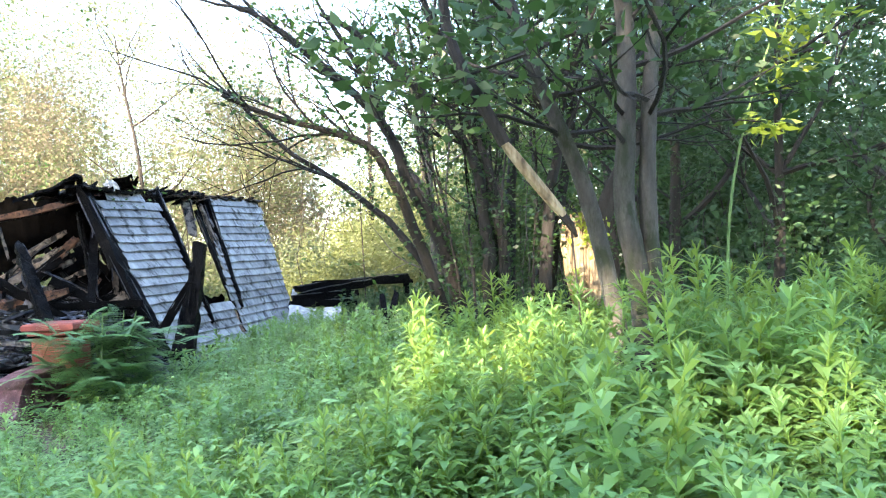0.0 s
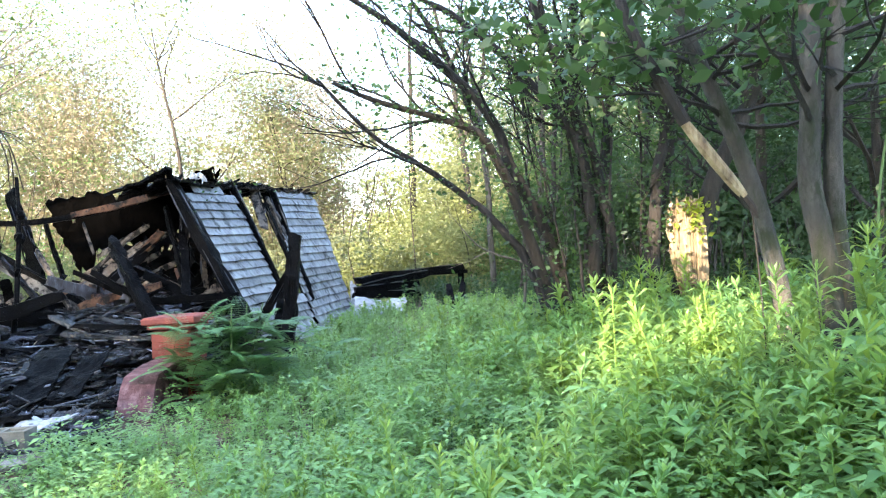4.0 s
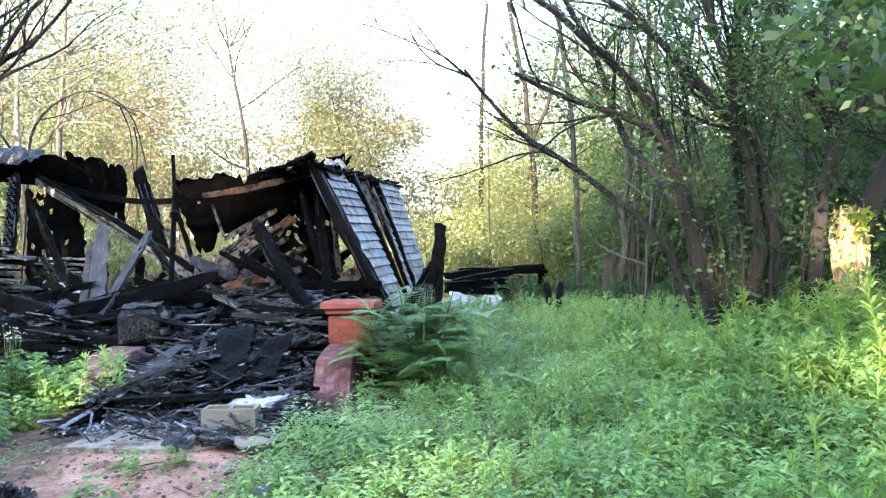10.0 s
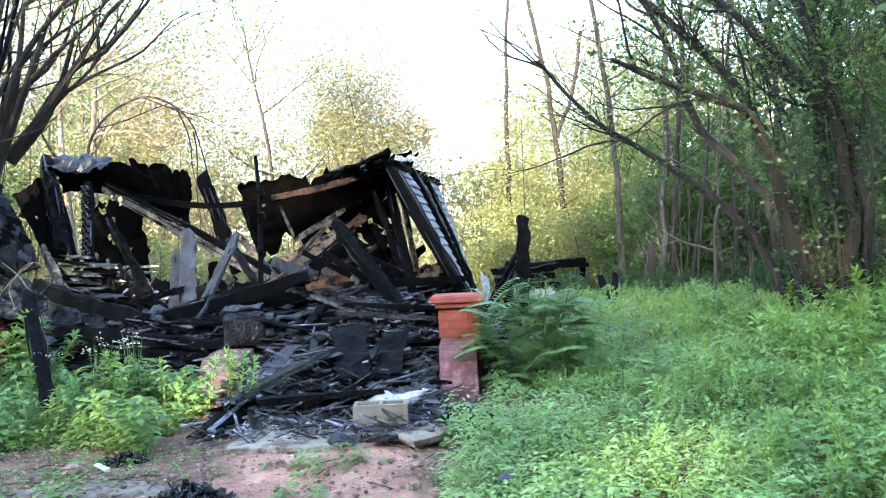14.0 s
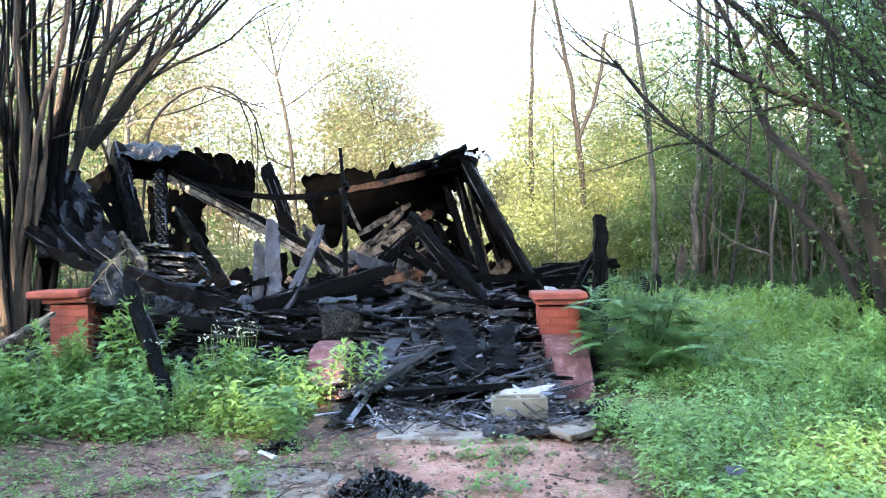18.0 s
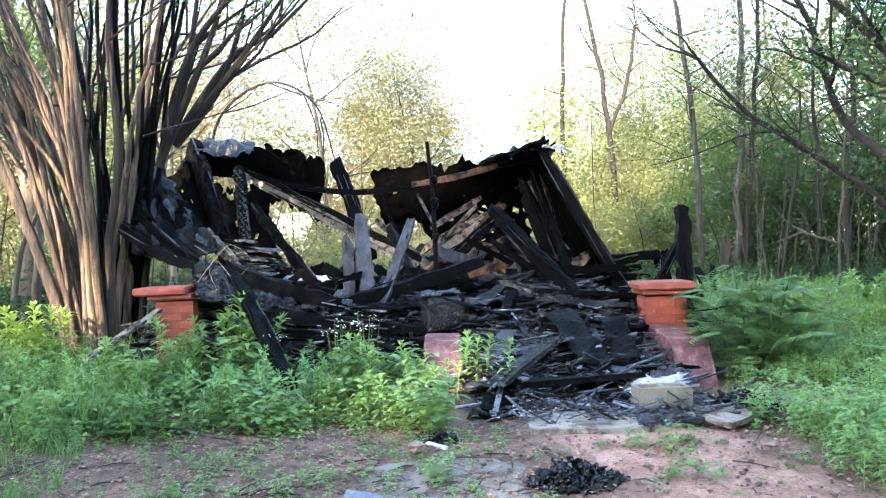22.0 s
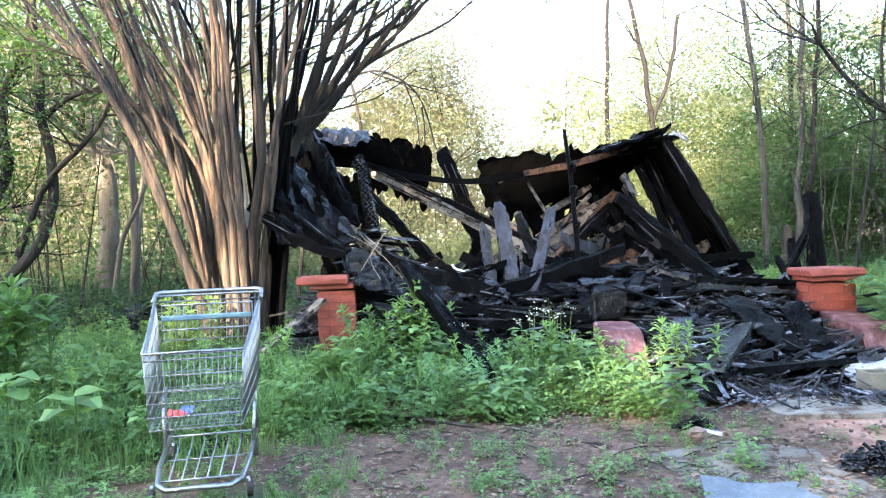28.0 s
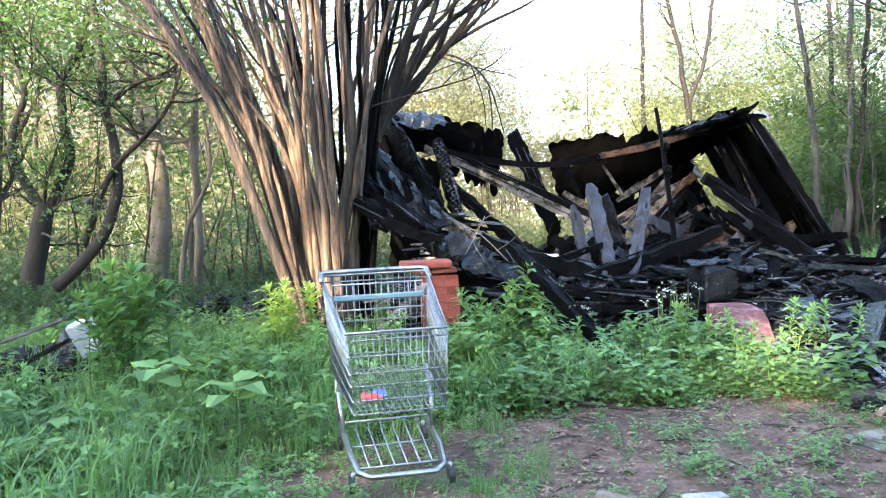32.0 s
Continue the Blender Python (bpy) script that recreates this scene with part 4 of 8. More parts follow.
def debris():
    r = random.Random(17)
    made = 0
    shapes = [beam((-0.5, 0, 0), (0.5, 0, 0), w, h, 900 + i, 0.0, 0.16, 0.8, 5) for i, (w, h) in enumerate(((0.14, 0.03), (0.10, 0.035), (0.18, 0.025), (0.08, 0.06), (0.12, 0.02), (0.22, 0.022)))]
    meshes = {}
    for mi, mat in enumerate((CHAR, CHAR, SOOT, ASHY, PALE, SHEEN)):  # one mesh for each shape and surface
        for si, g in enumerate(shapes):
            me = bpy.data.meshes.new("charred_plank")
            me.from_pydata([tuple(v) for v in g[0]], [], g[1])
            me.materials.append(mat)
            me.update()
            meshes[mi, si] = me
    labels = ("charred black plank lying on the rubble", "charred black plank lying on the rubble", "charred black plank lying on the rubble", "plank burnt grey with ash", "scorched plank with bare pale wood", "glossy black plank with painted glints")
    while made < 245:
        if made < 200:
            x, y = r.uniform(-9.3, -3.8), 8.0 + 3.2 * r.random() ** 1.4
            yaw = r.choice((r.gauss(8, 16), r.gauss(-25, 22), r.uniform(-90, 90)))
            ln = r.uniform(0.35, 1.5)
            tilt = r.gauss(0, 9)
        else:
            x, y = r.uniform(-6.05, -4.5), r.uniform(6.15, 8.0)
            yaw = r.choice((r.gauss(70, 18), r.gauss(35, 25), r.gauss(0, 15)))
            ln = r.uniform(0.3, 0.95)
            tilt = r.gauss(0, 6)
            if abs(math.sin(radians(yaw))) * ln > 0.3:
                tilt += 14 * (1 if math.sin(radians(yaw)) > 0 else -1) * -1
        z = rubble_height(x, y) + 0.03 + 0.07 * r.random()
        mi = r.choices(range(6), (24, 24, 16, 15, 5, 26))[0]
        ob = new("charred_plank", meshes[mi, r.randrange(6)])
        ob.matrix_basis = pose(x, y, z, r.gauss(0, 10), -tilt * -1, yaw) @ Matrix.Diagonal((ln, 1, 1, 1))
        tagged(ob, labels[mi], "plank", "heap of charred planks")
        made += 1
    geos = []
    for k in range(8400):
        if k < 5200:
            x, y = r.uniform(-9.5, -3.7), 7.9 + 3.5 * r.random() ** 1.3
        elif k < 7900:
            if k % 2:
                continue
            x, y = r.uniform(-6.1, -4.45), r.uniform(5.85, 8.0)
        else:
            x, y = r.gauss(-4.9, 0.5), max(5.5, r.gauss(5.8, 0.2))
        z = max(rubble_height(x, y), height(x, y)) + 0.02
        s = r.uniform(0.012, 0.06) * (0.6 if k >= 7900 else 1)
        m = pose(x, y, z + 0.04 * r.random(), r.uniform(-40, 40), r.uniform(-30, 30), r.uniform(0, 180))
        geos.append(block(s * r.uniform(1.0, 2.5) if k % 3 else r.uniform(0.15, 0.65), s * r.uniform(0.5, 1.0), s * r.uniform(0.12, 0.5), m, 0.003))
    for k in range(900):
        x, y = (r.uniform(-9.3, -3.8), 7.95 + 2.6 * r.random() ** 1.3) if k < 780 else (r.uniform(-6.1, -4.45), r.uniform(6.0, 8.1))
        z = rubble_height(x, y) + r.uniform(0.03, 0.13)
        geos.append(block(r.uniform(0.2, 0.8), r.uniform(0.012, 0.045), r.uniform(0.006, 0.02), pose(x, y, z, r.uniform(-30, 30), r.gauss(0, 10), r.gauss(8, 24) if r.random() < 0.7 else r.uniform(0, 180)), 0.002))
    tagged(mesh_ob("charcoal_crumbs", *join(*geos), CHAR_ISL), "loose charcoal crumbs and splinters", "debris", kind="stuff")
    # Besides real scraps, many of these stand in for glints on rubble.
    geos = []
    for k in range(2300):
        x, y = (r.uniform(-9.0, -4.0), r.uniform(8.0, 10.5)) if k < 1350 else (r.uniform(-6.05, -4.3), r.uniform(5.7, 8.0))
        z = max(rubble_height(x, y), height(x, y)) + 0.045
        s = r.uniform(0.010, 0.06) * r.random() ** 0.5
        geos.append(block(s * r.uniform(0.8, 2.2), s, 0.006, pose(x, y, z, r.uniform(-30, 30), r.uniform(-30, 30), r.uniform(0, 180)), 0.002))
    tagged(mesh_ob("pale_scraps", *join(*geos), FLAKE), "small pale scraps of ash, plaster and paper, with painted glints", "debris", kind="stuff")


debris()

# black boards and sheets that lie on the steps
def buckled(a, b, w, seed):
    """A broad board warped and blistered by the fire."""
    a, b = Vector(a), Vector(b)
    s = (b - a).cross(Vector((0, 0, 1))).normalized() * w / 2
    n = max(5, int((b - a).length / 0.05))
    return patch([a - s, a + s, b + s, b - s], 7, n, 0.018, seed, 0.035, (0.06, 0.12, 0.08, 0.12), 0, 5.5)


steps_things = [
    ((-5.24, 7.60, 0.56), (-5.07, 6.60, 0.19), 0.34, 0.03, CHAR), ((-4.78, 7.40, 0.49), (-4.80, 6.70, 0.18), 0.26, 0.03, CHAR), ((-5.95, 6.10, 0.14), (-5.38, 6.90, 0.37), 0.17, 0.04, SHEEN),
    ((-5.73, 6.10, 0.13), (-4.78, 6.30, 0.14), 0.16, 0.05, CHAR), ((-5.44, 7.60, 0.51), (-4.73, 7.50, 0.36), 0.14, 0.03, SHEEN), ((-5.77, 6.80, 0.27), (-5.23, 7.00, 0.36), 0.15, 0.03, ASHY),
    ((-5.38, 8.20, 0.71), (-4.30, 8.30, 0.61), 0.16, 0.05, CHAR), ((-5.42, 8.00, 0.64), (-4.43, 8.00, 0.54), 0.10, 0.05, SHEEN), ((-5.70, 8.40, 0.80), (-4.90, 8.00, 0.51), 0.13, 0.04, SHEEN)]
for k, (a, b, w, h, m) in enumerate(steps_things):
    a, b = Vector(a) + Vector((0, 0, 0.05)), Vector(b) + Vector((0, 0, 0.04))
    tagged(mesh_ob("fallen_board", *(beam(a, b, w, h, 300 + k, 0.0, 0.10, 0.25, 8, 0.25) if w < 0.2 else buckled(a, b, w, 300 + k)), m), "wide charred board slid down the steps" if m is not ASHY else "buckled sooty sheet slid down the steps", "board", "boards on the steps")

rb = random.Random(55)
for k in range(22):
    x, y = rb.uniform(-5.95, -4.6), rb.uniform(6.2, 8.0)
    yaw = radians(rb.gauss(62, 28))
    L = rb.uniform(0.3, 0.75)
    d = Vector((math.cos(yaw), math.sin(yaw), 0)) * L / 2
    a, b = Vector((x, y, 0)) - d, Vector((x, y, 0)) + d
    a.z, b.z = rubble_height(a.x, max(a.y, 5.95)) + 0.07, rubble_height(b.x, min(b.y, 8.2)) + 0.09
    tagged(mesh_ob("fallen_board", *buckled(a, b, rb.uniform(0.14, 0.32), 330 + k), rb.choices((SHEEN, CHAR, ASHY, TAR), (6, 2, 1.5, 1))[0]), "charred sheet of board on the steps", "board", "boards on the steps")

for k in range(95):
    x, y = rb.uniform(-8.6, -4.0), 8.0 + 1.9 * rb.random() ** 1.2
    yaw = radians(rb.choice((rb.gauss(12, 14), rb.gauss(-28, 16), rb.gauss(60, 25))))
    L = rb.uniform(0.4, 1.3)
    d = Vector((math.cos(yaw), math.sin(yaw), 0)) * L / 2
    a, b = Vector((x, y, 0)) - d, Vector((x, y, 0)) + d
    a.y, b.y = max(a.y, 7.9), max(b.y, 7.9)
    lift = rb.uniform(0.03, 0.16)
    a.z, b.z = rubble_height(a.x, a.y) + lift + rb.uniform(-0.03, 0.10), rubble_height(b.x, b.y) + lift + rb.uniform(-0.03, 0.10)
    w = rb.uniform(0.07, 0.24)
    tagged(mesh_ob("fallen_board", *(buckled(a, b, w, 420 + k) if w > 0.13 else beam(a, b, w, 0.03, 420 + k, 0.02, 0.2, 0.7, 8, 0.3)), rb.choices((SHEEN, CHAR, TAR, ASHY), (7, 2, 2, 3.5))[0]), "warped charred board lying on the rubble", "board", "boards on the rubble")

# the burnt appliance on the porch edge
cabinet = empty("burnt_appliance", (-6.3, 8.0, 0.45), "burnt-out sooty metal appliance on the porch edge", "appliance")
part("body", block(0.37, 0.32, 0.33, pose(-6.36, 8.02, 0.42, 5, -6, 14), 0.035, 4, 0.022), SHEEN, cabinet)
part("top", patch([(-6.56, 7.82, 0.76), (-6.14, 7.90, 0.79), (-6.18, 8.22, 0.80), (-6.58, 8.18, 0.78)], 9, 7, 0.012, 5, 0.03, (0.05, 0.12, 0.08, 0.1), 0, 8), TIN, cabinet, "buckled sooty tin top")
for k in range(4):
    for q in range(2):
        part("burnt_brick", block(0.075, 0.17, 0.065, pose(-6.08 + 0.012 * math.sin(k * 3 + q), 7.92 + 0.18 * q, 0.42 + 0.078 * k, 3 * math.sin(k), 0, 14), 0.008, k * 2 + q, 0.006), ASHY if (k + q) % 2 else CHAR, cabinet)

# ---- pillars and stair walls ----
brick_mesh = {}


def brick_data(w, d, h, key):
    if key not in brick_mesh:
        g = block(w, d, h, None, 0.003, len(brick_mesh), 0.0015)
        me = bpy.data.meshes.new("brick")
        me.from_pydata([tuple(v) for v in g[0]], [], g[1])
        me.materials.append(BRICK)
        me.update()
        brick_mesh[key] = me
    return brick_mesh[key]


def pillar(at, body_shift, side, top, cap, lean, label, seed):
    """A brick pillar of pinwheel courses with a moulded cap of two slabs."""
    r = random.Random(seed)
    base = new("brick_pillar")
    base.matrix_basis = pose(*at, 0, lean, r.uniform(-4, 4))
    tagged(base, label, "pillar", "porch pillars")
    core = mesh_ob("mortar_core", *block(side - 0.008, side - 0.008, top - 0.02, None, 0.004), MORTAR)
    core.parent, core.matrix_basis = base, Matrix.Translation((body_shift, 0, 0))
    n = int(top / 0.077)
    L, W = side - 0.115, 0.105
    for c in range(n):
        for k in range(4):
            a = 90 * k
            off = Vector(((side - L) / 2 * (1 if c % 2 else -1), -(side - W) / 2, 0))
            b = new("brick", brick_data(L - 0.004, W, 0.072, ("b", side)))
            b.parent = base
            b.matrix_basis = Matrix.Translation((body_shift + r.uniform(-0.003, 0.003), r.uniform(-0.003, 0.003), c * 0.077 + 0.004)) @ pose(0, 0, 0, 0, 0, a) @ Matrix.Translation(off)
    neck = mesh_ob("neck_course", *block(side + 0.05, side + 0.05, 0.05, None, 0.008, seed, 0.004), BRICK)
    neck.parent, neck.matrix_basis = base, Matrix.Translation((body_shift * 0.7, 0, top - 0.002))
    cap_ob = mesh_ob("cap", *block(cap, cap, 0.075, None, 0.012, seed, 0.005), BRICK)
    cap_ob.parent, cap_ob.matrix_basis = base, Matrix.Translation((0, 0, top + 0.046))
    return base


pillar((-4.17, 7.88, -0.03), 0.0, 0.40, 0.74, 0.53, 0, "red-painted brick pillar with a square cap beside the steps", 1)
pillar((-9.17, 8.02, -0.03), 0.13, 0.37, 0.83, 0.50, 0, "red-painted brick pillar, its cap pushed askew", 2)


def cheek(x, w, profile, label, seed):
    r = random.Random(seed)
    vs = []
    for sx in (-1, -0.93, 0.93, 1):
        for y, z in profile:
            inset = 0.012 if abs(sx) == 1 else 0.0
            vs.append((x + sx * w / 2 + r.uniform(-0.004, 0.004), y + (inset if y < 7 else 0) + r.uniform(-0.006, 0.006), max(z - inset, -0.05) + r.uniform(-0.005, 0.005)))
    n = len(profile)
    fs = [(l * n + i, l * n + (i + 1) % n, (l + 1) * n + (i + 1) % n, (l + 1) * n + i) for l in range(3) for i in range(n)]
    fs += [tuple(range(n))[::-1], tuple(3 * n + i for i in range(n))]
    return tagged(mesh_ob("stair_wall", vs, fs, PINK), label, "stair wall", "stair side walls")


cheek(-4.20, 0.33, [(7.7, -0.05), (7.7, 0.42), (7.35, 0.41), (6.98, 0.37), (6.90, 0.30), (6.74, 0.05), (6.72, -0.05)], "low stair wall with flaking dark pink paint", 3)
cheek(-6.36, 0.34, [(7.7, -0.05), (7.7, 0.40), (7.45, 0.40), (7.22, 0.37), (7.15, 0.31), (6.92, 0.06), (6.9, -0.05)], "low stair wall with flaking pink paint, scorched at its top", 4)


# ---- loose things in front of the steps ----
def cinder_block():
    ob = empty("cinder_block", (-4.77, 5.91, 0.0), "buff concrete block with two open cores on edge of the slab", "block")
    L, W, H, t = 0.39, 0.19, 0.19, 0.032
    bits = [block(L, t, H, pose(0, -W / 2 + t / 2, 0), 0.004), block(L, t, H, pose(0, W / 2 - t / 2, 0), 0.004)]
    for x in (-L / 2 + t / 2, 0, L / 2 - t / 2):
        bits.append(block(t, W - 2 * t + 0.002, H - 0.003, pose(x, 0, 0), 0.003))
    v, f = join(*bits)
    m = pose(-4.77, 5.84, -0.005, 0, 0, 3)
    part("shell", ([m @ p for p in v], f), BLOCK, ob)


cinder_block()


def loose(name, geo, material, label, category, group=""):
    return tagged(mesh_ob(name, *geo, material), label, category, group)


loose("broken_slab", block(0.34, 0.22, 0.045, pose(-4.42, 5.42, 0.02, 4, -3, 35), 0.008, 3, 0.008), CONCRETE, "broken grey paving slab lying askew", "slab")
loose("slate_piece", block(0.22, 0.18, 0.02, pose(-4.70, 5.42, 0.02, -8, 6, 60), 0.005, 4, 0.01), TAR, "dark broken slate on the ground", "slate")
loose("white_rag", patch([(-4.98, 6.05, 0.10), (-4.48, 6.08, 0.12), (-4.40, 6.30, 0.20), (-5.00, 6.26, 0.14)], 12, 9, 0.004, 5, 0.07, (0.1, 0.2, 0.2, 0.1), 0, 7), PAPERY, "crumpled white sodden cloth behind the block", "cloth")
loose("white_rag", patch([(-4.72, 6.25, 0.10), (-4.38, 6.22, 0.10), (-4.36, 6.42, 0.20), (-4.7, 6.45, 0.2)], 10, 8, 0.004, 6, 0.06, (0.1, 0.2, 0.2, 0.1), 0, 8), TIN, "crumpled grey sheet against the stair wall", "cloth")
def burnt_tangle(x, y, rx, ry, top, n, seed, label):
    """A heap of burnt shreds and sticks."""
    r = random.Random(seed)
    geos = []
    for k in range(n):
        a, q = r.uniform(0, 6.283), r.random() ** 0.6
        px, py = x + rx * q * math.cos(a), y + ry * q * math.sin(a)
        z = height(px, py) + 0.01 + top * (1 - q) * r.random()
        geos.append(block(r.uniform(0.03, 0.16), r.uniform(0.008, 0.04), r.uniform(0.004, 0.015), pose(px, py, z, r.uniform(-50, 50), r.uniform(-40, 40), r.uniform(0, 180)), 0.002, k, 0.004))
    tagged(mesh_ob("burnt_tangle", *join(*geos), SHEEN), label, "debris", kind="stuff")


burnt_tangle(-4.18, 5.86, 0.34, 0.20, 0.16, 240, 7, "clump of burnt cloth and charcoal")
burnt_tangle(-5.66, 4.36, 0.24, 0.16, 0.12, 220, 8, "black burnt clump lying on the clay path")
burnt_tangle(-6.38, 5.28, 0.13, 0.09, 0.06, 60, 9, "charred stick ends on the dirt")
loose("white_scrap", block(0.16, 0.03, 0.012, pose(-6.40, 4.98, 0.015, 0, 5, -40), 0.003, 2, 0.006), PAPERY, "small white splinter on the dirt", "scrap")
loose("pale_stone", rock((-6.52, 4.85, 0.02), 0.13, 4, 0.6), PEBBLE, "pale stone on the dirt", "stone")
loose("pale_stone", rock((-4.45, 4.75, 0.03), 0.12, 5, 0.3), PEBBLE, "flat pale stone on the clay", "stone")
loose("crumpled_scrap", patch([(-5.08, 5.28, 0.03), (-4.86, 5.2, 0.03), (-4.8, 5.36, 0.06), (-5.05, 5.42, 0.07)], 8, 6, 0.006, 12, 0.06, (0.15, 0.2, 0.2, 0.15), 0, 9), TIN, "crumpled bit of grey sheet metal", "scrap")
loose("blue_scrap", patch([(-4.04, 3.75, 0.24), (-3.95, 3.75, 0.24), (-3.95, 3.85, 0.23), (-4.03, 3.85, 0.23)], 7, 5, 0.003, 44, 0.03, (0.1, 0.2, 0.2, 0.1), 0, 9), TIN, "small blue-grey scrap at the path's edge", "scrap")
loose("leaning_plank", beam((-9.62, 7.15, 0.30), (-9.15, 7.78, 0.70), 0.10, 0.035, 9, 0, 0.04, 0.1), PALE, "weathered grey plank leaning on the pillar", "plank")
loose("blue_grey_board", patch([(-6.88, 3.66, 0.05), (-6.34, 3.64, 0.04), (-6.38, 3.93, 0.06), (-6.82, 3.96, 0.09)], 10, 6, 0.012, 13, 0.05, (0.05, 0.15, 0.1, 0.05), 0, 3), BLUEBOARD, "bent blue-grey sheet lying in the yard", "sheet")
loose("dead_branch", tube([(-8.38, 3.75, 0.06), (-8.22, 3.62, 0.05), (-8.1, 3.45, 0.04), (-7.85, 3.36, 0.035), (-7.6, 3.36, 0.03)], [0.03, 0.034, 0.032, 0.026, 0.015], 7), BARK_FAR, "pale dead branch on the dirt", "branch")
loose("dead_branch", tube([(-8.35, 5.62, 0.03), (-8.1, 5.5, 0.035), (-7.9, 5.35, 0.03), (-7.75, 5.3, 0.02)], [0.012, 0.014, 0.012, 0.006], 5), BARK, "thin dead branch on the dirt", "branch")
loose("paper_scrap", block(0.18, 0.07, 0.01, pose(-7.92, 3.78, 0.02, 3, 2, 12), 0.003, 3, 0.008), PAPERY, "dirty buff card scrap on the dirt", "scrap")

# things behind the house
far_pile = empty("charred_beam_pile", (-2.0, 17.5, 0), "pile of charred beams behind the house", "beam pile")
for k, (a, b, w) in enumerate((((-3.38, 16.50, 0.79), (-1.06, 19.00, 0.93), 0.22), ((-3.25, 16.20, 0.65), (-1.86, 17.80, 0.86), 0.2), ((-3.37, 16.00, 0.61), (-2.11, 16.80, 0.66), 0.2), ((-3.07, 17.00, 0.90), (-0.99, 19.00, 0.81), 0.14), ((-3.36, 15.80, 0.52), (-2.06, 16.20, 0.48), 0.18), ((-1.09, 19.00, 0.96), (-1.09, 19.00, 0.45), 0.15))):
    part("charred_beam", beam(a, b, w, w * 0.8, 400 + k, 0, 0.15), CHAR, far_pile)
# The pale sheet paints a bright patch behind the beams.
loose("pale_sheet", patch([(-3.35, 15.40, 0.46), (-2.23, 15.60, 0.40), (-2.26, 15.00, 0.21), (-3.34, 14.80, 0.13)], 10, 6, 0.02, 14, 0.12, (0.1, 0.1, 0.15, 0.1), 0, 2), PAPERY, "pale sheet standing in for a bright glow on the ground", "sheet")
for k, (a, b) in enumerate((((-1.41, 15.00, 0.66), (-1.34, 14.60, 0.07)), ((-1.12, 15.00, 0.71), (-1.26, 14.60, 0.02)))):
    loose("charred_stake", beam(a, b, 0.12, 0.08, 420 + k, 0, 0.15), CHAR, "leaning charred stake among the weeds", "stake", "stakes")
loose("dark_stake", beam((0.60, 18.80, 1.25), (0.35, 18.60, 0.05), 0.19, 0.12, 430, 0.02, 0.2), BARK, "dark leaning stub in the undergrowth", "stake", "stakes")
loose("torn_sheet", patch([(-3.66, 17.5, 0.80), (-3.44, 17.3, 0.70), (-3.40, 16.7, -0.04), (-3.60, 16.8, -0.04)], 5, 10, 0.01, 15, 0.05, (0.1, 0.3, 0.2, 0.3), 0, 5), PAPERY, "torn white sheathing strip at the wall's foot", "sheet")


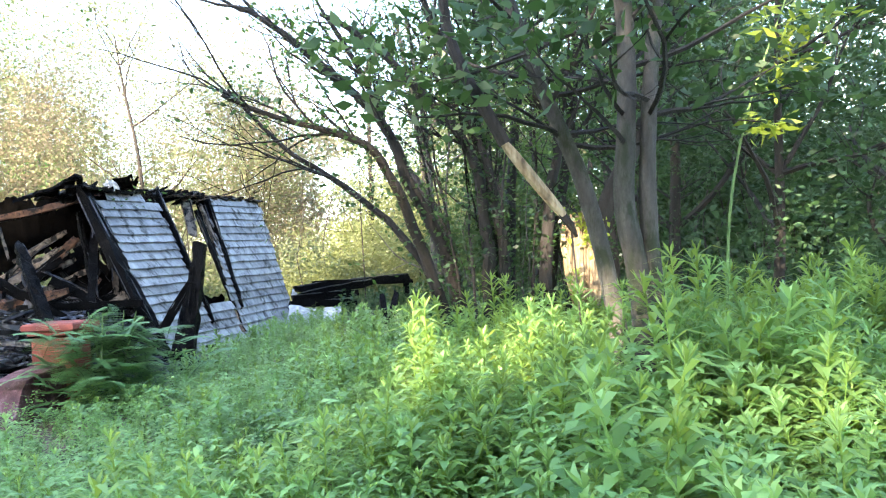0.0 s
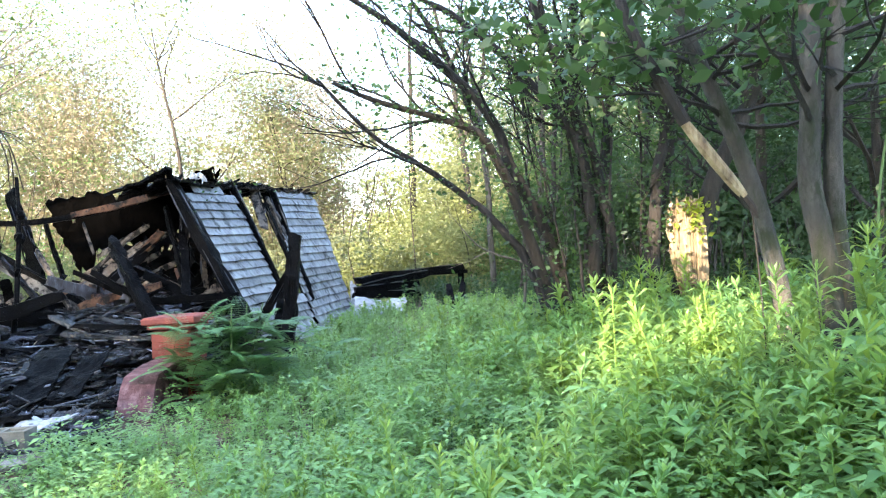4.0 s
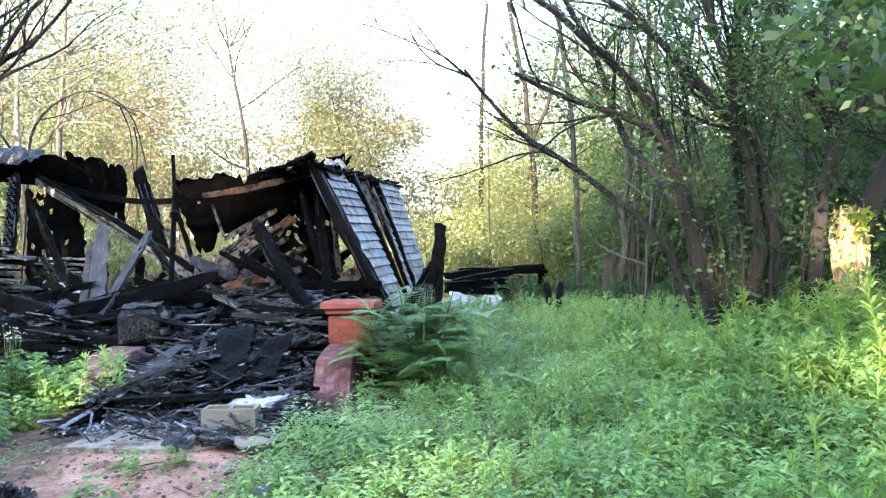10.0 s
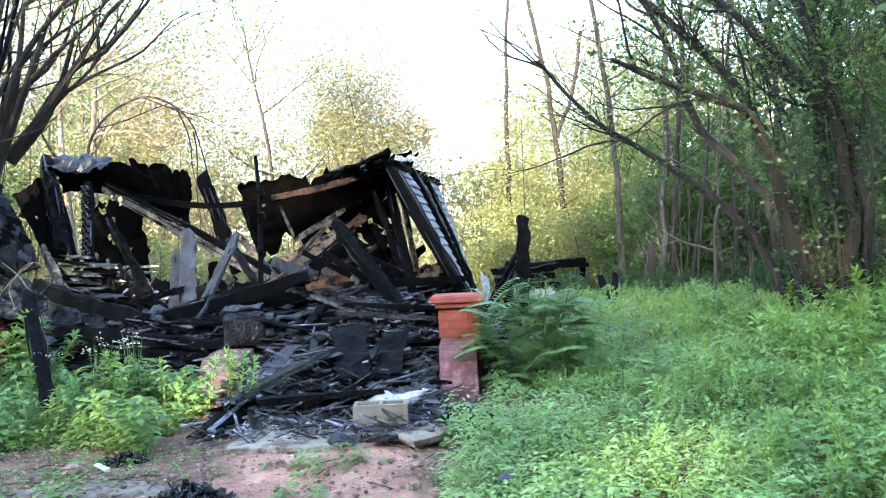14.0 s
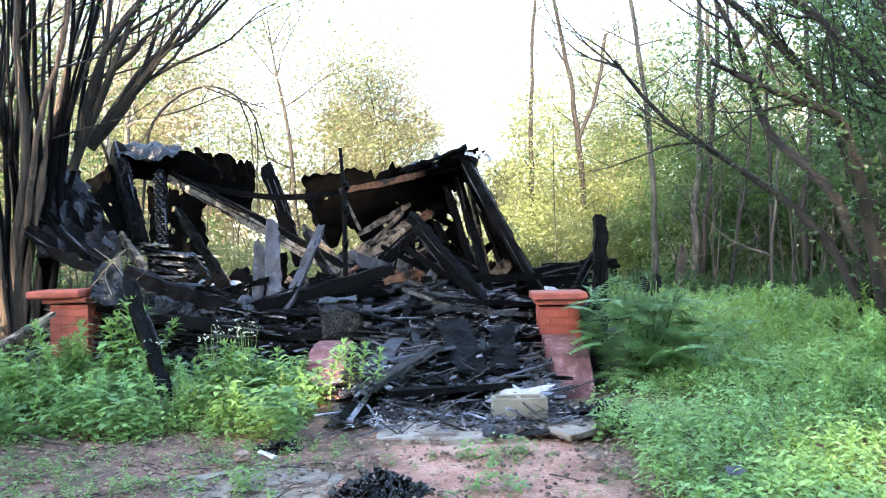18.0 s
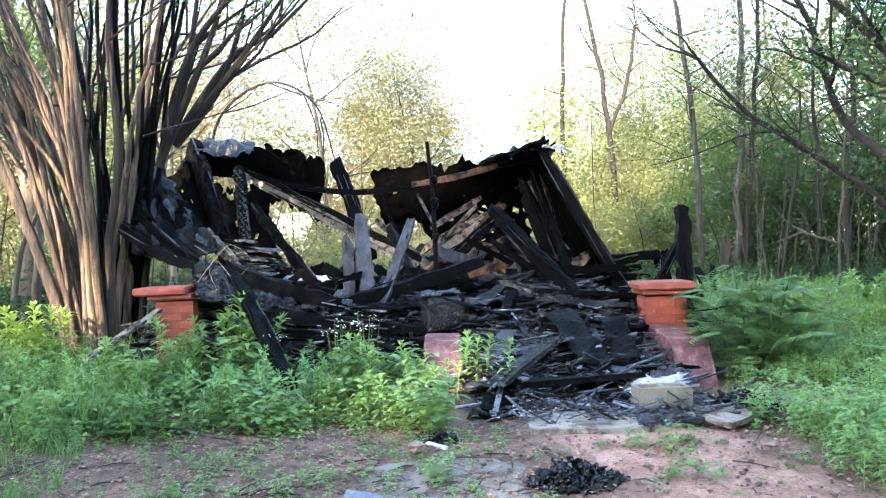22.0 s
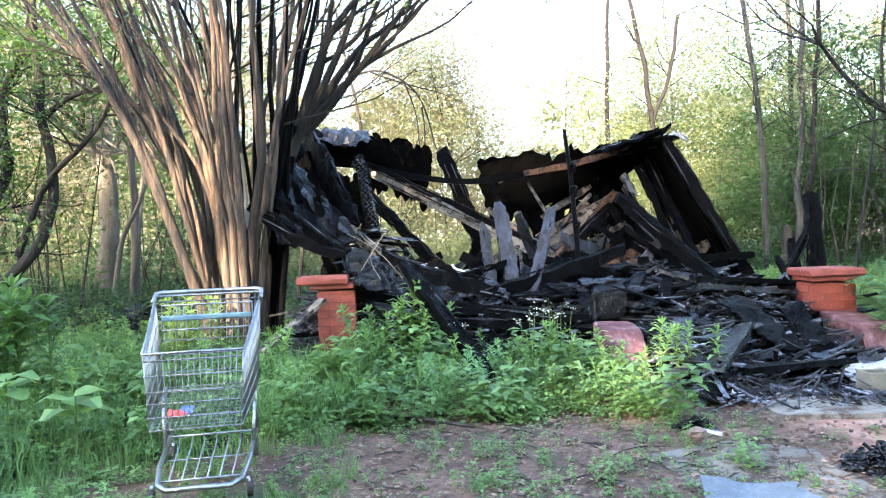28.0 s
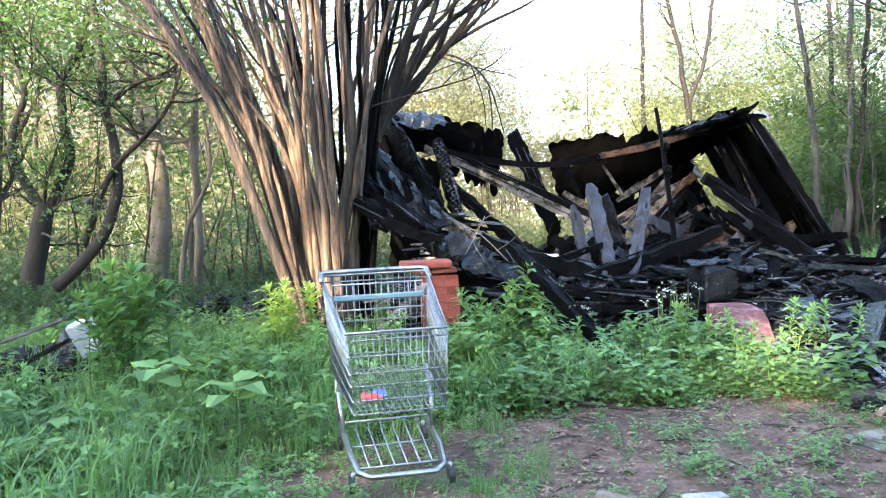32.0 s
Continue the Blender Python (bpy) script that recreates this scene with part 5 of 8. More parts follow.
# ---- shopping cart ----
def cart():
    at = Matrix.Translation((-9.28, 4.45, 0.0)) @ pose(0, 0, 0, 0, 0, 11.5)
    top = empty("shopping_cart", at.translation, "empty zinc wire shopping cart standing in the grass", "shopping cart")
    W = lambda x, y, z: at @ Vector((x, y, z))

    def wire(name, pts, r, mat=CHROME, sides=5, label=""):
        return part(name, tube([W(*p) for p in pts], r, sides), mat, top, label, smooth=True)

    # basket corners: nose towards -y, push bar towards +y
    def side_x(y, z, s):
        f = (y + 0.40) / 0.82
        g = (z - 0.40) / 0.55
        return s * (0.215 + 0.05 * f + 0.03 * g)

    rim = lambda y: 0.755 + 0.225 * max(0.0, (y + 0.40) / 0.82) ** 1.2
    floor = lambda y: 0.385 + 0.06 * (y + 0.40) / 0.82
    ys = [-0.40, -0.2, 0.0, 0.2, 0.42]
    loop = [(side_x(y, rim(y), -1), y, rim(y)) for y in ys] + [(side_x(y, rim(y), 1), y, rim(y)) for y in reversed(ys)]
    wire("top_rim", loop + [loop[0]], 0.0075)
    low = [(side_x(y, rim(y) - 0.035, -1), y, rim(y) - 0.035) for y in ys] + [(side_x(y, rim(y) - 0.035, 1), y, rim(y) - 0.035) for y in reversed(ys)]
    wire("second_rim", low + [low[0]], 0.005)
    for f in (0.22, 0.45, 0.62, 0.82, 1.0):
        pts = []
        for s in (-1, 1):
            for y in (ys if s < 0 else reversed(ys)):
                z = rim(y) - 0.035 - (rim(y) - 0.035 - floor(y)) * f
                pts.append((side_x(y, z, s), y, z))
        wire("basket_hoop", pts + [pts[0]], 0.0045)
    for k in range(17):
        x = -0.205 + 0.41 * k / 16
        wire("nose_wire", [(x * 1.13, -0.405, rim(-0.4)), (x, -0.405, floor(-0.4))], 0.0019, sides=4)
        wire("gate_wire", [(x * 1.3, 0.415, rim(0.42)), (x * 1.15, 0.40, floor(0.42))], 0.0019, sides=4)
        wire("floor_wire", [(x, -0.40, floor(-0.4) + 0.003), (x * 1.15, 0.42, floor(0.42) + 0.003)], 0.0015, sides=4)
    for k in range(15):
        y = -0.40 + 0.82 * k / 14
        wire("floor_wire", [(side_x(y, floor(y), -1), y, floor(y)), (side_x(y, floor(y), 1), y, floor(y))], 0.0015, sides=4)
    for k in range(24):
        y = -0.39 + 0.80 * k / 23
        for s in (-1, 1):
            wire("side_wire", [(side_x(y, rim(y), s), y, rim(y)), (side_x(y, floor(y), s), y, floor(y))], 0.0019, sides=4)
    # gate with child seat and its blue bar
    wire("seat_back", [(-0.25, 0.30, 0.72), (-0.25, 0.33, 0.93), (0.25, 0.33, 0.93), (0.25, 0.30, 0.72)], 0.0055)
    wire("seat_flap", [(-0.24, 0.32, 0.80), (-0.24, 0.22, 0.80), (0.24, 0.22, 0.80), (0.24, 0.32, 0.80)], 0.005)
    part("seat_bar", block(0.49, 0.03, 0.03, at @ Matrix.Translation((0, 0.28, 0.845)), 0.006), BLUEBAR, top, "faded blue plastic strip")
    for x in (-0.17, -0.13, 0.02, 0.06, 0.17, 0.21):
        wire("seat_wire", [(x, 0.33, 0.93), (x, 0.31, 0.75)], 0.004)
    wire("push_bar", [(-0.30, 0.36, 0.95), (-0.30, 0.48, 0.99), (-0.27, 0.51, 0.995), (0.27, 0.51, 0.995), (0.30, 0.48, 0.99), (0.30, 0.36, 0.95)], 0.0135, sides=8)
    # undercarriage
    wire("lower_frame", [(-0.24, 0.42, 0.17), (-0.225, -0.1, 0.13), (-0.20, -0.33, 0.10), (-0.15, -0.40, 0.095), (0.15, -0.40, 0.095), (0.20, -0.33, 0.10), (0.225, -0.1, 0.13), (0.24, 0.42, 0.17)], 0.0145, sides=8)
    for x in (-0.15, -0.09, -0.03, 0.03, 0.09, 0.15):
        wire("tray_wire", [(x, -0.30, 0.115), (x * 1.1, 0.20, 0.16), (x * 1.1, 0.24, 0.20)], 0.004)
    wire("tray_bar", [(-0.19, -0.30, 0.11), (0.19, -0.30, 0.11)], 0.006)
    wire("tray_bar", [(-0.21, 0.0, 0.13), (0.21, 0.0, 0.13)], 0.005)
    wire("tray_bar", [(-0.22, 0.24, 0.20), (0.22, 0.24, 0.20)], 0.006)
    for s in (-1, 1):
        wire("leg", [(s * 0.245, 0.42, 0.15), (s * 0.25, 0.30, 0.28), (s * 0.25, 0.22, 0.43)], 0.012, sides=7)
        wire("leg", [(s * 0.235, 0.16, 0.15), (s * 0.245, 0.20, 0.30), (s * 0.25, 0.34, 0.46)], 0.011, sides=7)
        for y, z in ((0.40, 0.07), (-0.33, 0.05)):
            yoke = wire("caster_yoke", [(s * 0.225, y, z + 0.055), (s * 0.235, y + 0.02, z)], 0.012)
            wh = [W(s * 0.235 - 0.014, y + 0.02, z - 0.008), W(s * 0.235 + 0.014, y + 0.02, z - 0.008)]
            part("wheel", tube(wh, 0.056 if y > 0 else 0.042, 14), RUBBER, yoke)
    for k, (x, y, m, lab) in enumerate(((-0.13, -0.20, REDBIT, "red wrapper in the cart's basket"), (-0.07, -0.17, BLUEBIT, "blue wrapper in the cart's basket"), (-0.10, -0.23, REDBIT, "small red scrap in the cart's basket"))):
        c = W(x, y, 0.415)
        loose("wrapper", patch([c + Vector((-0.04, -0.03, 0.0)), c + Vector((0.04, -0.03, 0)), c + Vector((0.04, 0.03, 0.012)), c + Vector((-0.04, 0.03, 0.012))], 5, 4, 0.002, 30 + k, 0.03, (0.1, 0.2, 0.2, 0.1), 0, 12), m, lab, "wrapper")


cart()

# ---- trash by the far thicket ----
loose("white_carton", block(0.20, 0.14, 0.30, pose(-12.05, 7.15, 0.30, 10, -22, 20), 0.01, 3, 0.01), PAPERY, "dented white carton on a rubbish heap", "carton")
loose("black_sack", patch([(-13.1, 6.9, 0.05), (-11.9, 6.8, 0.05), (-11.95, 7.6, 0.35), (-12.9, 7.7, 0.35)], 14, 10, 0.03, 31, 0.22, (0.1, 0.2, 0.2, 0.1), 0.04, 4), SHEEN, "torn black plastic sack lying in the grass", "sack")
for k, (a, b) in enumerate((((-13.0, 7.2, 0.38), (-12.2, 7.0, 0.62)), ((-12.9, 7.0, 0.10), (-12.1, 6.8, 0.45)), ((-12.6, 6.9, 0.2), (-11.9, 6.9, 0.2)))):
    loose("rubbish_stick", beam(a, b, 0.06, 0.03, 440 + k), CHAR if k else ASHY, "dark stick on the rubbish heap", "stick", "rubbish sticks")
loose("tin_debris", patch([(-12.9, 10.6, 0.1), (-11.0, 10.3, 0.1), (-10.9, 11.0, 0.55), (-12.7, 11.2, 0.5)], 20, 9, 0.01, 32, 0.28, (0.15, 0.15, 0.2, 0.15), 0.06, 4), TIN, "crumpled grey metal rubbish under the trees", "rubbish")


# ---- the many-stemmed tree beside the house ----
def myrtle():
    r = random.Random(5)
    tree = empty("crepe_myrtle", (-10.15, 8.95, 0), "many-stemmed smooth-barked tree, streaked tan stems scorched beside the house", "tree")
    tips = []
    geos = []
    n = 26

    def stem(p0, tx, ty, H, r0, r1, k, burnt, z0=0.0):
        """One wavy stem from p0 up to height H, drawn towards (tx, ty)."""
        pts, rr = [], []
        m = 14
        for i in range(m + 1):
            z = i / m
            e = z ** 1.3
            sway = min(1.0, 3 * z) * (1 - 0.4 * z)
            pts.append(Vector((p0.x + (tx - p0.x) * e + 0.17 * sway * noise.noise(Vector((k * 1.7, z * 3.2, 1))) + 0.05 * sway * noise.noise(Vector((k, z * 9, 4))), p0.y + (ty - p0.y) * e + 0.17 * sway * noise.noise(Vector((k * 1.7, z * 3.2, 9))), p0.z + (H - p0.z) * z)))
            rr.append((r0 + (r1 - r0) * z ** 0.8) * (1 + 0.10 * noise.noise(Vector((k, z * 7, 2)))) * (1.3 if i == 0 and z0 == 0 else 1))
        part("stem", tube(pts, rr, 9, False), CHAR if burnt else MYRTLE, tree, smooth=True)
        return pts, rr

    for k in range(n):
        f = (k + 0.5) / n
        bx, by = -10.55 + 0.66 * f + r.uniform(-0.04, 0.04), 9.0 + r.uniform(-0.40, 0.25)
        tx = -12.9 + 3.75 * f ** 0.85 + r.uniform(-0.5, 0.5)
        ty = by + r.uniform(-0.9, 1.0)
        H = 5.3 + r.uniform(-0.3, 0.6)
        rad = r.uniform(0.045, 0.085)
        burnt = r.random() < (0.10 if f < 0.55 else 0.5 + 1.4 * (f - 0.64))
        pts, rr = stem(Vector((bx, by, -0.05)), tx, ty, H, rad, rad * 0.24, k, burnt)
        ends = [pts]
        for q in range(1 if r.random() < 0.75 else 2):  # forks
            i = r.randint(2, 6)
            p2, _ = stem(pts[i], tx + r.uniform(-0.9, 0.9) + (f - 0.45) * 0.8, ty + r.uniform(-0.7, 0.7), H + r.uniform(-0.8, 0.3), rr[i] * 0.72, rr[i] * 0.25, k + 50 + 40 * q, burnt, 1.0)
            ends.append(p2)
        for pp in ends:
            for i in range(1 if r.random() < 0.6 else 2):
                j = r.randint(7, 14)
                g, t = grow(r, pp[j], Vector((r.uniform(-1, 1) + (f - 0.4) * 1.8, r.uniform(-1, 1), r.uniform(0.2, 1.0))), r.uniform(0.8, 2.1), 0.014, 1, 0.7, 2, 0.2, 0.05, 4)
                geos += g
                tips += t
    # thinner black side limbs over the roof
    for a in (((-9.56, 9.40, 2.61), (-8.85, 9.20, 3.26), (-8.08, 9.00, 4.16)), ((-9.64, 9.30, 2.43), (-9.05, 9.00, 3.42), (-8.76, 9.00, 4.18)), ((-9.52, 9.60, 2.74), (-8.84, 9.50, 3.60), (-8.33, 9.40, 3.83)), ((-9.68, 9.30, 2.30), (-9.26, 9.10, 3.32), (-9.05, 9.00, 4.32)), ((-9.56, 9.50, 2.58), (-9.00, 9.40, 3.17), (-8.61, 9.30, 4.08)), ((-9.57, 9.20, 2.62), (-9.14, 9.00, 3.61), (-8.48, 8.90, 4.34))):
        geos.append(tube(curve_points(a, 5), [0.06 - 0.004 * i for i in range(11)], 7))
        for q in range(2):
            g, t = grow(r, a[1 + q * (r.random() < 0.4)], Vector((1, r.uniform(-0.5, 0.4), 0.8)), 1.7, 0.025, 2, 0.7, 3, 0.2)
            geos += g
            tips += t
    tagged(part("branchwork", join(*geos), CHARBARK, tree), kind="stuff")
    rng = np.random.default_rng(5)
    c = np.array([t for t in tips if t[2] > 3.6])
    c = c[rng.permutation(len(c))[:450]]
    quads_ob("crown", leaf_quads(rng, c, 0.07, 0.12, 5), TREELEAF, tree)


myrtle()


# ---- trees ----
# places that the low sun reaches through gaps in the leaves, and how wide the gaps are
SUN_GAPS = [((-0.25, 5.3, 0.65), 0.14), ((0.6, 5.6, 0.75), 0.12), ((2.4, 5.4, 0.6), -0.2), ((1.40, 9.1, 1.40), 0.0), ((0.38, 5.24, 1.86), -0.33), ((-6.85, 5.9, 0.25), -0.04), ((-10.5, 8.6, 0.8), 0.12), ((-10.45, 7.95, 0.5), 0.0), ((-11.5, 8.7, 2.5), 0.12), ((-11.0, 8.6, 1.7), 0.08), ((-10.2, 8.7, 3.2), 0.06), ((-10.7, 8.6, 2.5), 0.05), ((-11.9, 8.7, 3.3), 0.05), ((0.2, 9.3, 1.0), -0.2), ((-0.6, 8.5, 2.3), -0.1), ((2.75, 6.6, 2.85), 0.25)]


def shaded(rng, middles, margin):
    """Which leaves stay: those that do not stand in the sun's way to its lit places."""
    keep = np.ones(len(middles), bool)
    d = np.array(SUN_WAY)
    for q, rad in SUN_GAPS:
        v = np.array(q) - middles
        along = v @ d
        dist = np.linalg.norm(v - along[:, None] * d, axis=1)
        keep &= (dist > rad + margin + 0.08 * rng.normal(0, 1, len(middles))) | (along < 0.3)
    return keep


def bole(r, base, H, rad, lean=(0, 0), wob=0.09, n=9):
    pts, rr = [], []
    for i in range(n + 1):
        z = i / n
        pts.append(Vector((base[0] + lean[0] * z + wob * H * 0.3 * noise.noise(Vector((base[0] * 3, z * 2.5, 1))), base[1] + lean[1] * z + wob * H * 0.3 * noise.noise(Vector((base[1] * 3, z * 2.5, 5))), base[2] + H * z)))
        rr.append(rad * (1 - 0.8 * z) * (1.3 if i == 0 else 1))
    return pts, rr


def tree(base, H, rad, seed, label, leaf=0.11, leaves=1500, crown_from=0.35, mat=BARK, leafmat=TREELEAF, lean=(0, 0), limbs=9, limb_len=0.32, spread=0.35, levels=2, category="tree", group="", name="tree"):
    r = random.Random(seed)
    rng = np.random.default_rng(seed)
    t = empty(name, base, label, category, group)
    pts, rr = bole(r, base, H, rad, lean)
    part("trunk", tube(pts, rr, 8, False), mat, t, smooth=True)
    geos, tips = [], []
    for k in range(limbs):
        j = r.randint(max(1, int(crown_from * 9)), 9)
        a = r.uniform(0, 2 * math.pi)
        g, tt = grow(r, pts[j], Vector((math.cos(a), math.sin(a), r.uniform(0.3, 1.0))), H * limb_len * r.uniform(0.6, 1.2), rr[j] * 0.6 + 0.004, levels, 0.7, 3, 0.2, 0.04, 5)
        geos += g
        tips += tt
    if geos:
        tagged(part("branchwork", join(*geos), mat, t), kind="stuff")
    if name == "tree":
        ivy = [tuple(pts[0].lerp(pts[5], f) + Vector((rng.normal(0, rad), rng.normal(0, rad), 0))) for f in rng.random(90)]
        quads_ob("ivy", leaf_quads(rng, ivy, 0.075, 0.10, 7, 0.6), DARKLEAF, t)
    if leaves and tips:
        c = np.array(tips)
        k = max(1, round(leaves / len(c)))
        quads_ob("crown", leaf_quads(rng, c, leaf, spread, k), leafmat, t)
    return t


# the clump of leaning trees over the weeds
def thicket_tree():
    r = random.Random(21)
    rng = np.random.default_rng(21)
    t = empty("leaning_tree", (0.2, 9.3, 0), "many-stemmed bushy tree whose dark ivy-grown limbs lean over the weeds", "tree")
    limbs = [
        ([(0.15, 9.28, -0.05), (-0.17, 9.2, 1.26), (-0.63, 9.05, 2.33), (-0.93, 9.0, 3.01), (-1.86, 8.9, 3.91), (-2.43, 8.9, 4.34)], 0.105, 0.028),
        ([(0.05, 9.3, -0.05), (-0.37, 9.0, 1.07), (-0.71, 8.7, 2.07), (-0.96, 8.5, 2.57), (-1.44, 8.4, 2.78), (-2.0, 8.2, 2.92), (-2.5, 8.1, 3.15)], 0.085, 0.02),
        ([(0.30, 9.3, -0.05), (0.29, 9.0, 1.3), (0.24, 9.0, 2.02), (-0.02, 9.0, 2.83), (-0.95, 9.0, 3.86), (-1.58, 9.0, 4.29)], 0.10, 0.03),
        ([(0.50, 9.3, -0.05), (0.49, 9.0, 1.29), (0.40, 9.0, 2.01), (0.18, 9.0, 2.88), (-0.27, 9.0, 4.15), (-0.5, 9.1, 5.0)], 0.085, 0.03),
        ([(0.95, 9.1, -0.05), (0.98, 9.0, 1.39), (1.06, 9.0, 2.10), (1.16, 9.0, 2.83), (0.9, 9.0, 3.5), (0.4, 9.1, 4.6)], 0.09, 0.035),
        ([(0.34, 9.5, -0.05), (0.35, 9.7, 1.8), (0.27, 9.67, 3.37), (0.4, 9.8, 4.8)], 0.085, 0.035),
        ([(0.55, 9.6, -0.05), (0.7, 10.0, 2.2), (0.95, 10.35, 4.0), (1.2, 10.4, 5.2)], 0.085, 0.035),
        ([(0.12, 9.5, -0.05), (-0.25, 10.0, 1.8), (-0.8, 10.7, 2.8), (-1.25, 10.5, 3.9), (-1.7, 10.4, 4.7)], 0.09, 0.03),
        ([(0.0, 9.4, -0.05), (-0.5, 9.8, 1.3), (-1.3, 10.2, 2.2), (-2.3, 10.3, 2.9), (-3.0, 10.2, 3.7)], 0.075, 0.02),
        ([(1.0, 9.5, -0.05), (1.15, 9.4, 1.5), (1.30, 9.3, 2.4), (1.46, 9.3, 3.2), (1.5, 9.3, 4.6)], 0.085, 0.04)]
    for k in range(13):  # thin shoots between the limbs
        x, y = r.uniform(-0.1, 0.95), 9.2 + r.uniform(-0.3, 0.4)
        dx = (x - 0.5) * 1.3 + r.uniform(-0.4, 0.3)
        limbs.append(([(x, y, -0.05), (x + dx * 0.25, y, 1.2), (x + dx * 0.6 + r.uniform(-0.1, 0.1), y + r.uniform(-0.2, 0.2), 2.2), (x + dx, y + r.uniform(-0.3, 0.3), r.uniform(2.9, 3.9))], r.uniform(0.018, 0.034), 0.008))
    tips, stems, geos = [], [], []
    for k, (pts, r0, r1) in enumerate(limbs):
        c = curve_points(pts, 5)
        n = len(c)
        c = [p + Vector((noise.noise(p * 2.3 + Vector((k, 0, 0))), noise.noise(p * 2.3 + Vector((0, k, 0))), 0)) * 0.045 for p in c]
        stems += [p for p in c if 0.4 < p.z < 3.2]
        part("limb", tube(c, [(r0 + (r1 - r0) * (i / (n - 1)) ** 0.8) * (1 + 0.15 * noise.noise(Vector((i * 0.8, k, 0)))) for i in range(n)], 8, False), CHARBARK, t, smooth=True)
        for i in range(7 if k < 10 else 2):
            j = r.randint(n // 2, n - 1)
            way = (c[j] - c[j - 1]).normalized() + Vector((r.uniform(-0.9, 0.6), r.uniform(-0.8, 0.8), r.uniform(-0.5, 0.7)))
            g, tt = grow(r, c[j], way, r.uniform(0.8, 1.9), max(0.012, r1 * 0.8), 2, 0.75, 3, 0.24, 0.02, 4)
            geos += g
            tips += tt
    tagged(part("branchwork", join(*geos), CHARBARK, t), kind="stuff")
    part("torn_end", tube([(-0.75, 10.4, 4.45), (-1.0, 10.4, 4.2), (-1.25, 10.4, 3.86)], [0.03, 0.045, 0.02], 7), RAWWOOD, t, "torn pale end of a snapped branch")
    ivy = [tuple(p + Vector((rng.normal(0, 0.10), rng.normal(0, 0.10), rng.normal(0, 0.15)))) for p in stems for _ in range(3)]
    quads_ob("ivy", leaf_quads(rng, ivy, 0.07, 0.08, 6, 0.6), DARKLEAF, t)
    c = np.array(tips)
    c = c[rng.random(len(c)) < np.clip(0.26 + (c[:, 0] + 2.0) * 0.25, 0.06, 0.8)]
    quads_ob("crown", leaf_quads(rng, c, 0.07, 0.13, 4), TREELEAF, t)


thicket_tree()


# the grey tree close to the lane, its big dark leaves hanging into view
def near_tree():
    r = random.Random(41)
    rng = np.random.default_rng(41)
    t = empty("grey_tree", (1.0, 5.4, 0), "smooth grey-barked tree with three stems and large dark leaves", "tree")
    stems = [
        ([(1.12, 5.22, -0.05), (1.05, 5.2, 1.1), (0.97, 5.2, 1.66), (1.0, 5.2, 2.14), (1.02, 5.2, 2.88), (0.95, 5.25, 4.2), (1.1, 5.3, 5.4)], 0.085, 0.05),
        ([(1.24, 5.24, -0.05), (1.14, 5.22, 1.43), (1.15, 5.2, 2.13), (1.22, 5.2, 2.87), (1.4, 5.25, 4.2), (1.7, 5.3, 5.2)], 0.068, 0.04),
        ([(1.14, 5.8, -0.05), (1.0, 5.85, 1.08), (0.84, 5.9, 1.85), (0.66, 5.9, 2.33), (0.48, 5.9, 2.80), (0.26, 5.9, 3.5), (0.0, 5.9, 4.6)], 0.075, 0.045)]
    geos, tips = [], []
    for k, (pts, r0, r1) in enumerate(stems):
        c = curve_points(pts, 6)
        n = len(c)
        part("stem", tube(c, [(r0 + (r1 - r0) * i / (n - 1)) * (1 + 0.10 * noise.noise(Vector((i * 0.6, k, 3)))) for i in range(n)], 10, False), GREYBARK, t, smooth=True)
        for i in range(13):
            j = r.randint(int(n * 0.45), n - 1)
            a = r.uniform(0, 2 * math.pi)
            g, tt = grow(r, c[j], Vector((math.cos(a), math.sin(a), r.uniform(-0.2, 0.6))), r.uniform(0.8, 1.7), 0.022, 2, 0.7, 3, 0.2, 0.0, 4)
            geos += g
            tips += tt
    tagged(part("branchwork", join(*geos), CHARBARK, t), kind="stuff")
    c = np.array(tips)
    c = c[c[:, 2] > 2.38]
    q = leaf_quads(rng, c, 0.13, 0.10, 2, 0.5, 0.35)
    # The dark leaf colour stands in for shade within the crown.
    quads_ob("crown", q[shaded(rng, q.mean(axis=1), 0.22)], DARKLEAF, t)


near_tree()

# Dark leaf colour adds to the shade on these trees.
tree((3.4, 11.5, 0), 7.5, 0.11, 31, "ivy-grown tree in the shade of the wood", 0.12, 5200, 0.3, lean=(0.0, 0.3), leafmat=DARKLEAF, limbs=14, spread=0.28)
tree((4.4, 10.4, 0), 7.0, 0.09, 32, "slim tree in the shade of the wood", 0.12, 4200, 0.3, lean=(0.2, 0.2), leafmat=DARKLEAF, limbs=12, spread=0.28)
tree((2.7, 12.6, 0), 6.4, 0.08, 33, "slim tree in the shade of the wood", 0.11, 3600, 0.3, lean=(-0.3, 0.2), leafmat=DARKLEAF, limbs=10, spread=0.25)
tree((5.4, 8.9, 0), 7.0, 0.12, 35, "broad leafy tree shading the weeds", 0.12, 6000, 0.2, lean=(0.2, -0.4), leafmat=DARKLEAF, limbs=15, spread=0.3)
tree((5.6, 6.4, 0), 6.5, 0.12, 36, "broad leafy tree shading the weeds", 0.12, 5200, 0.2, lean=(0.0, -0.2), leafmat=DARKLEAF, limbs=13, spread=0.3)


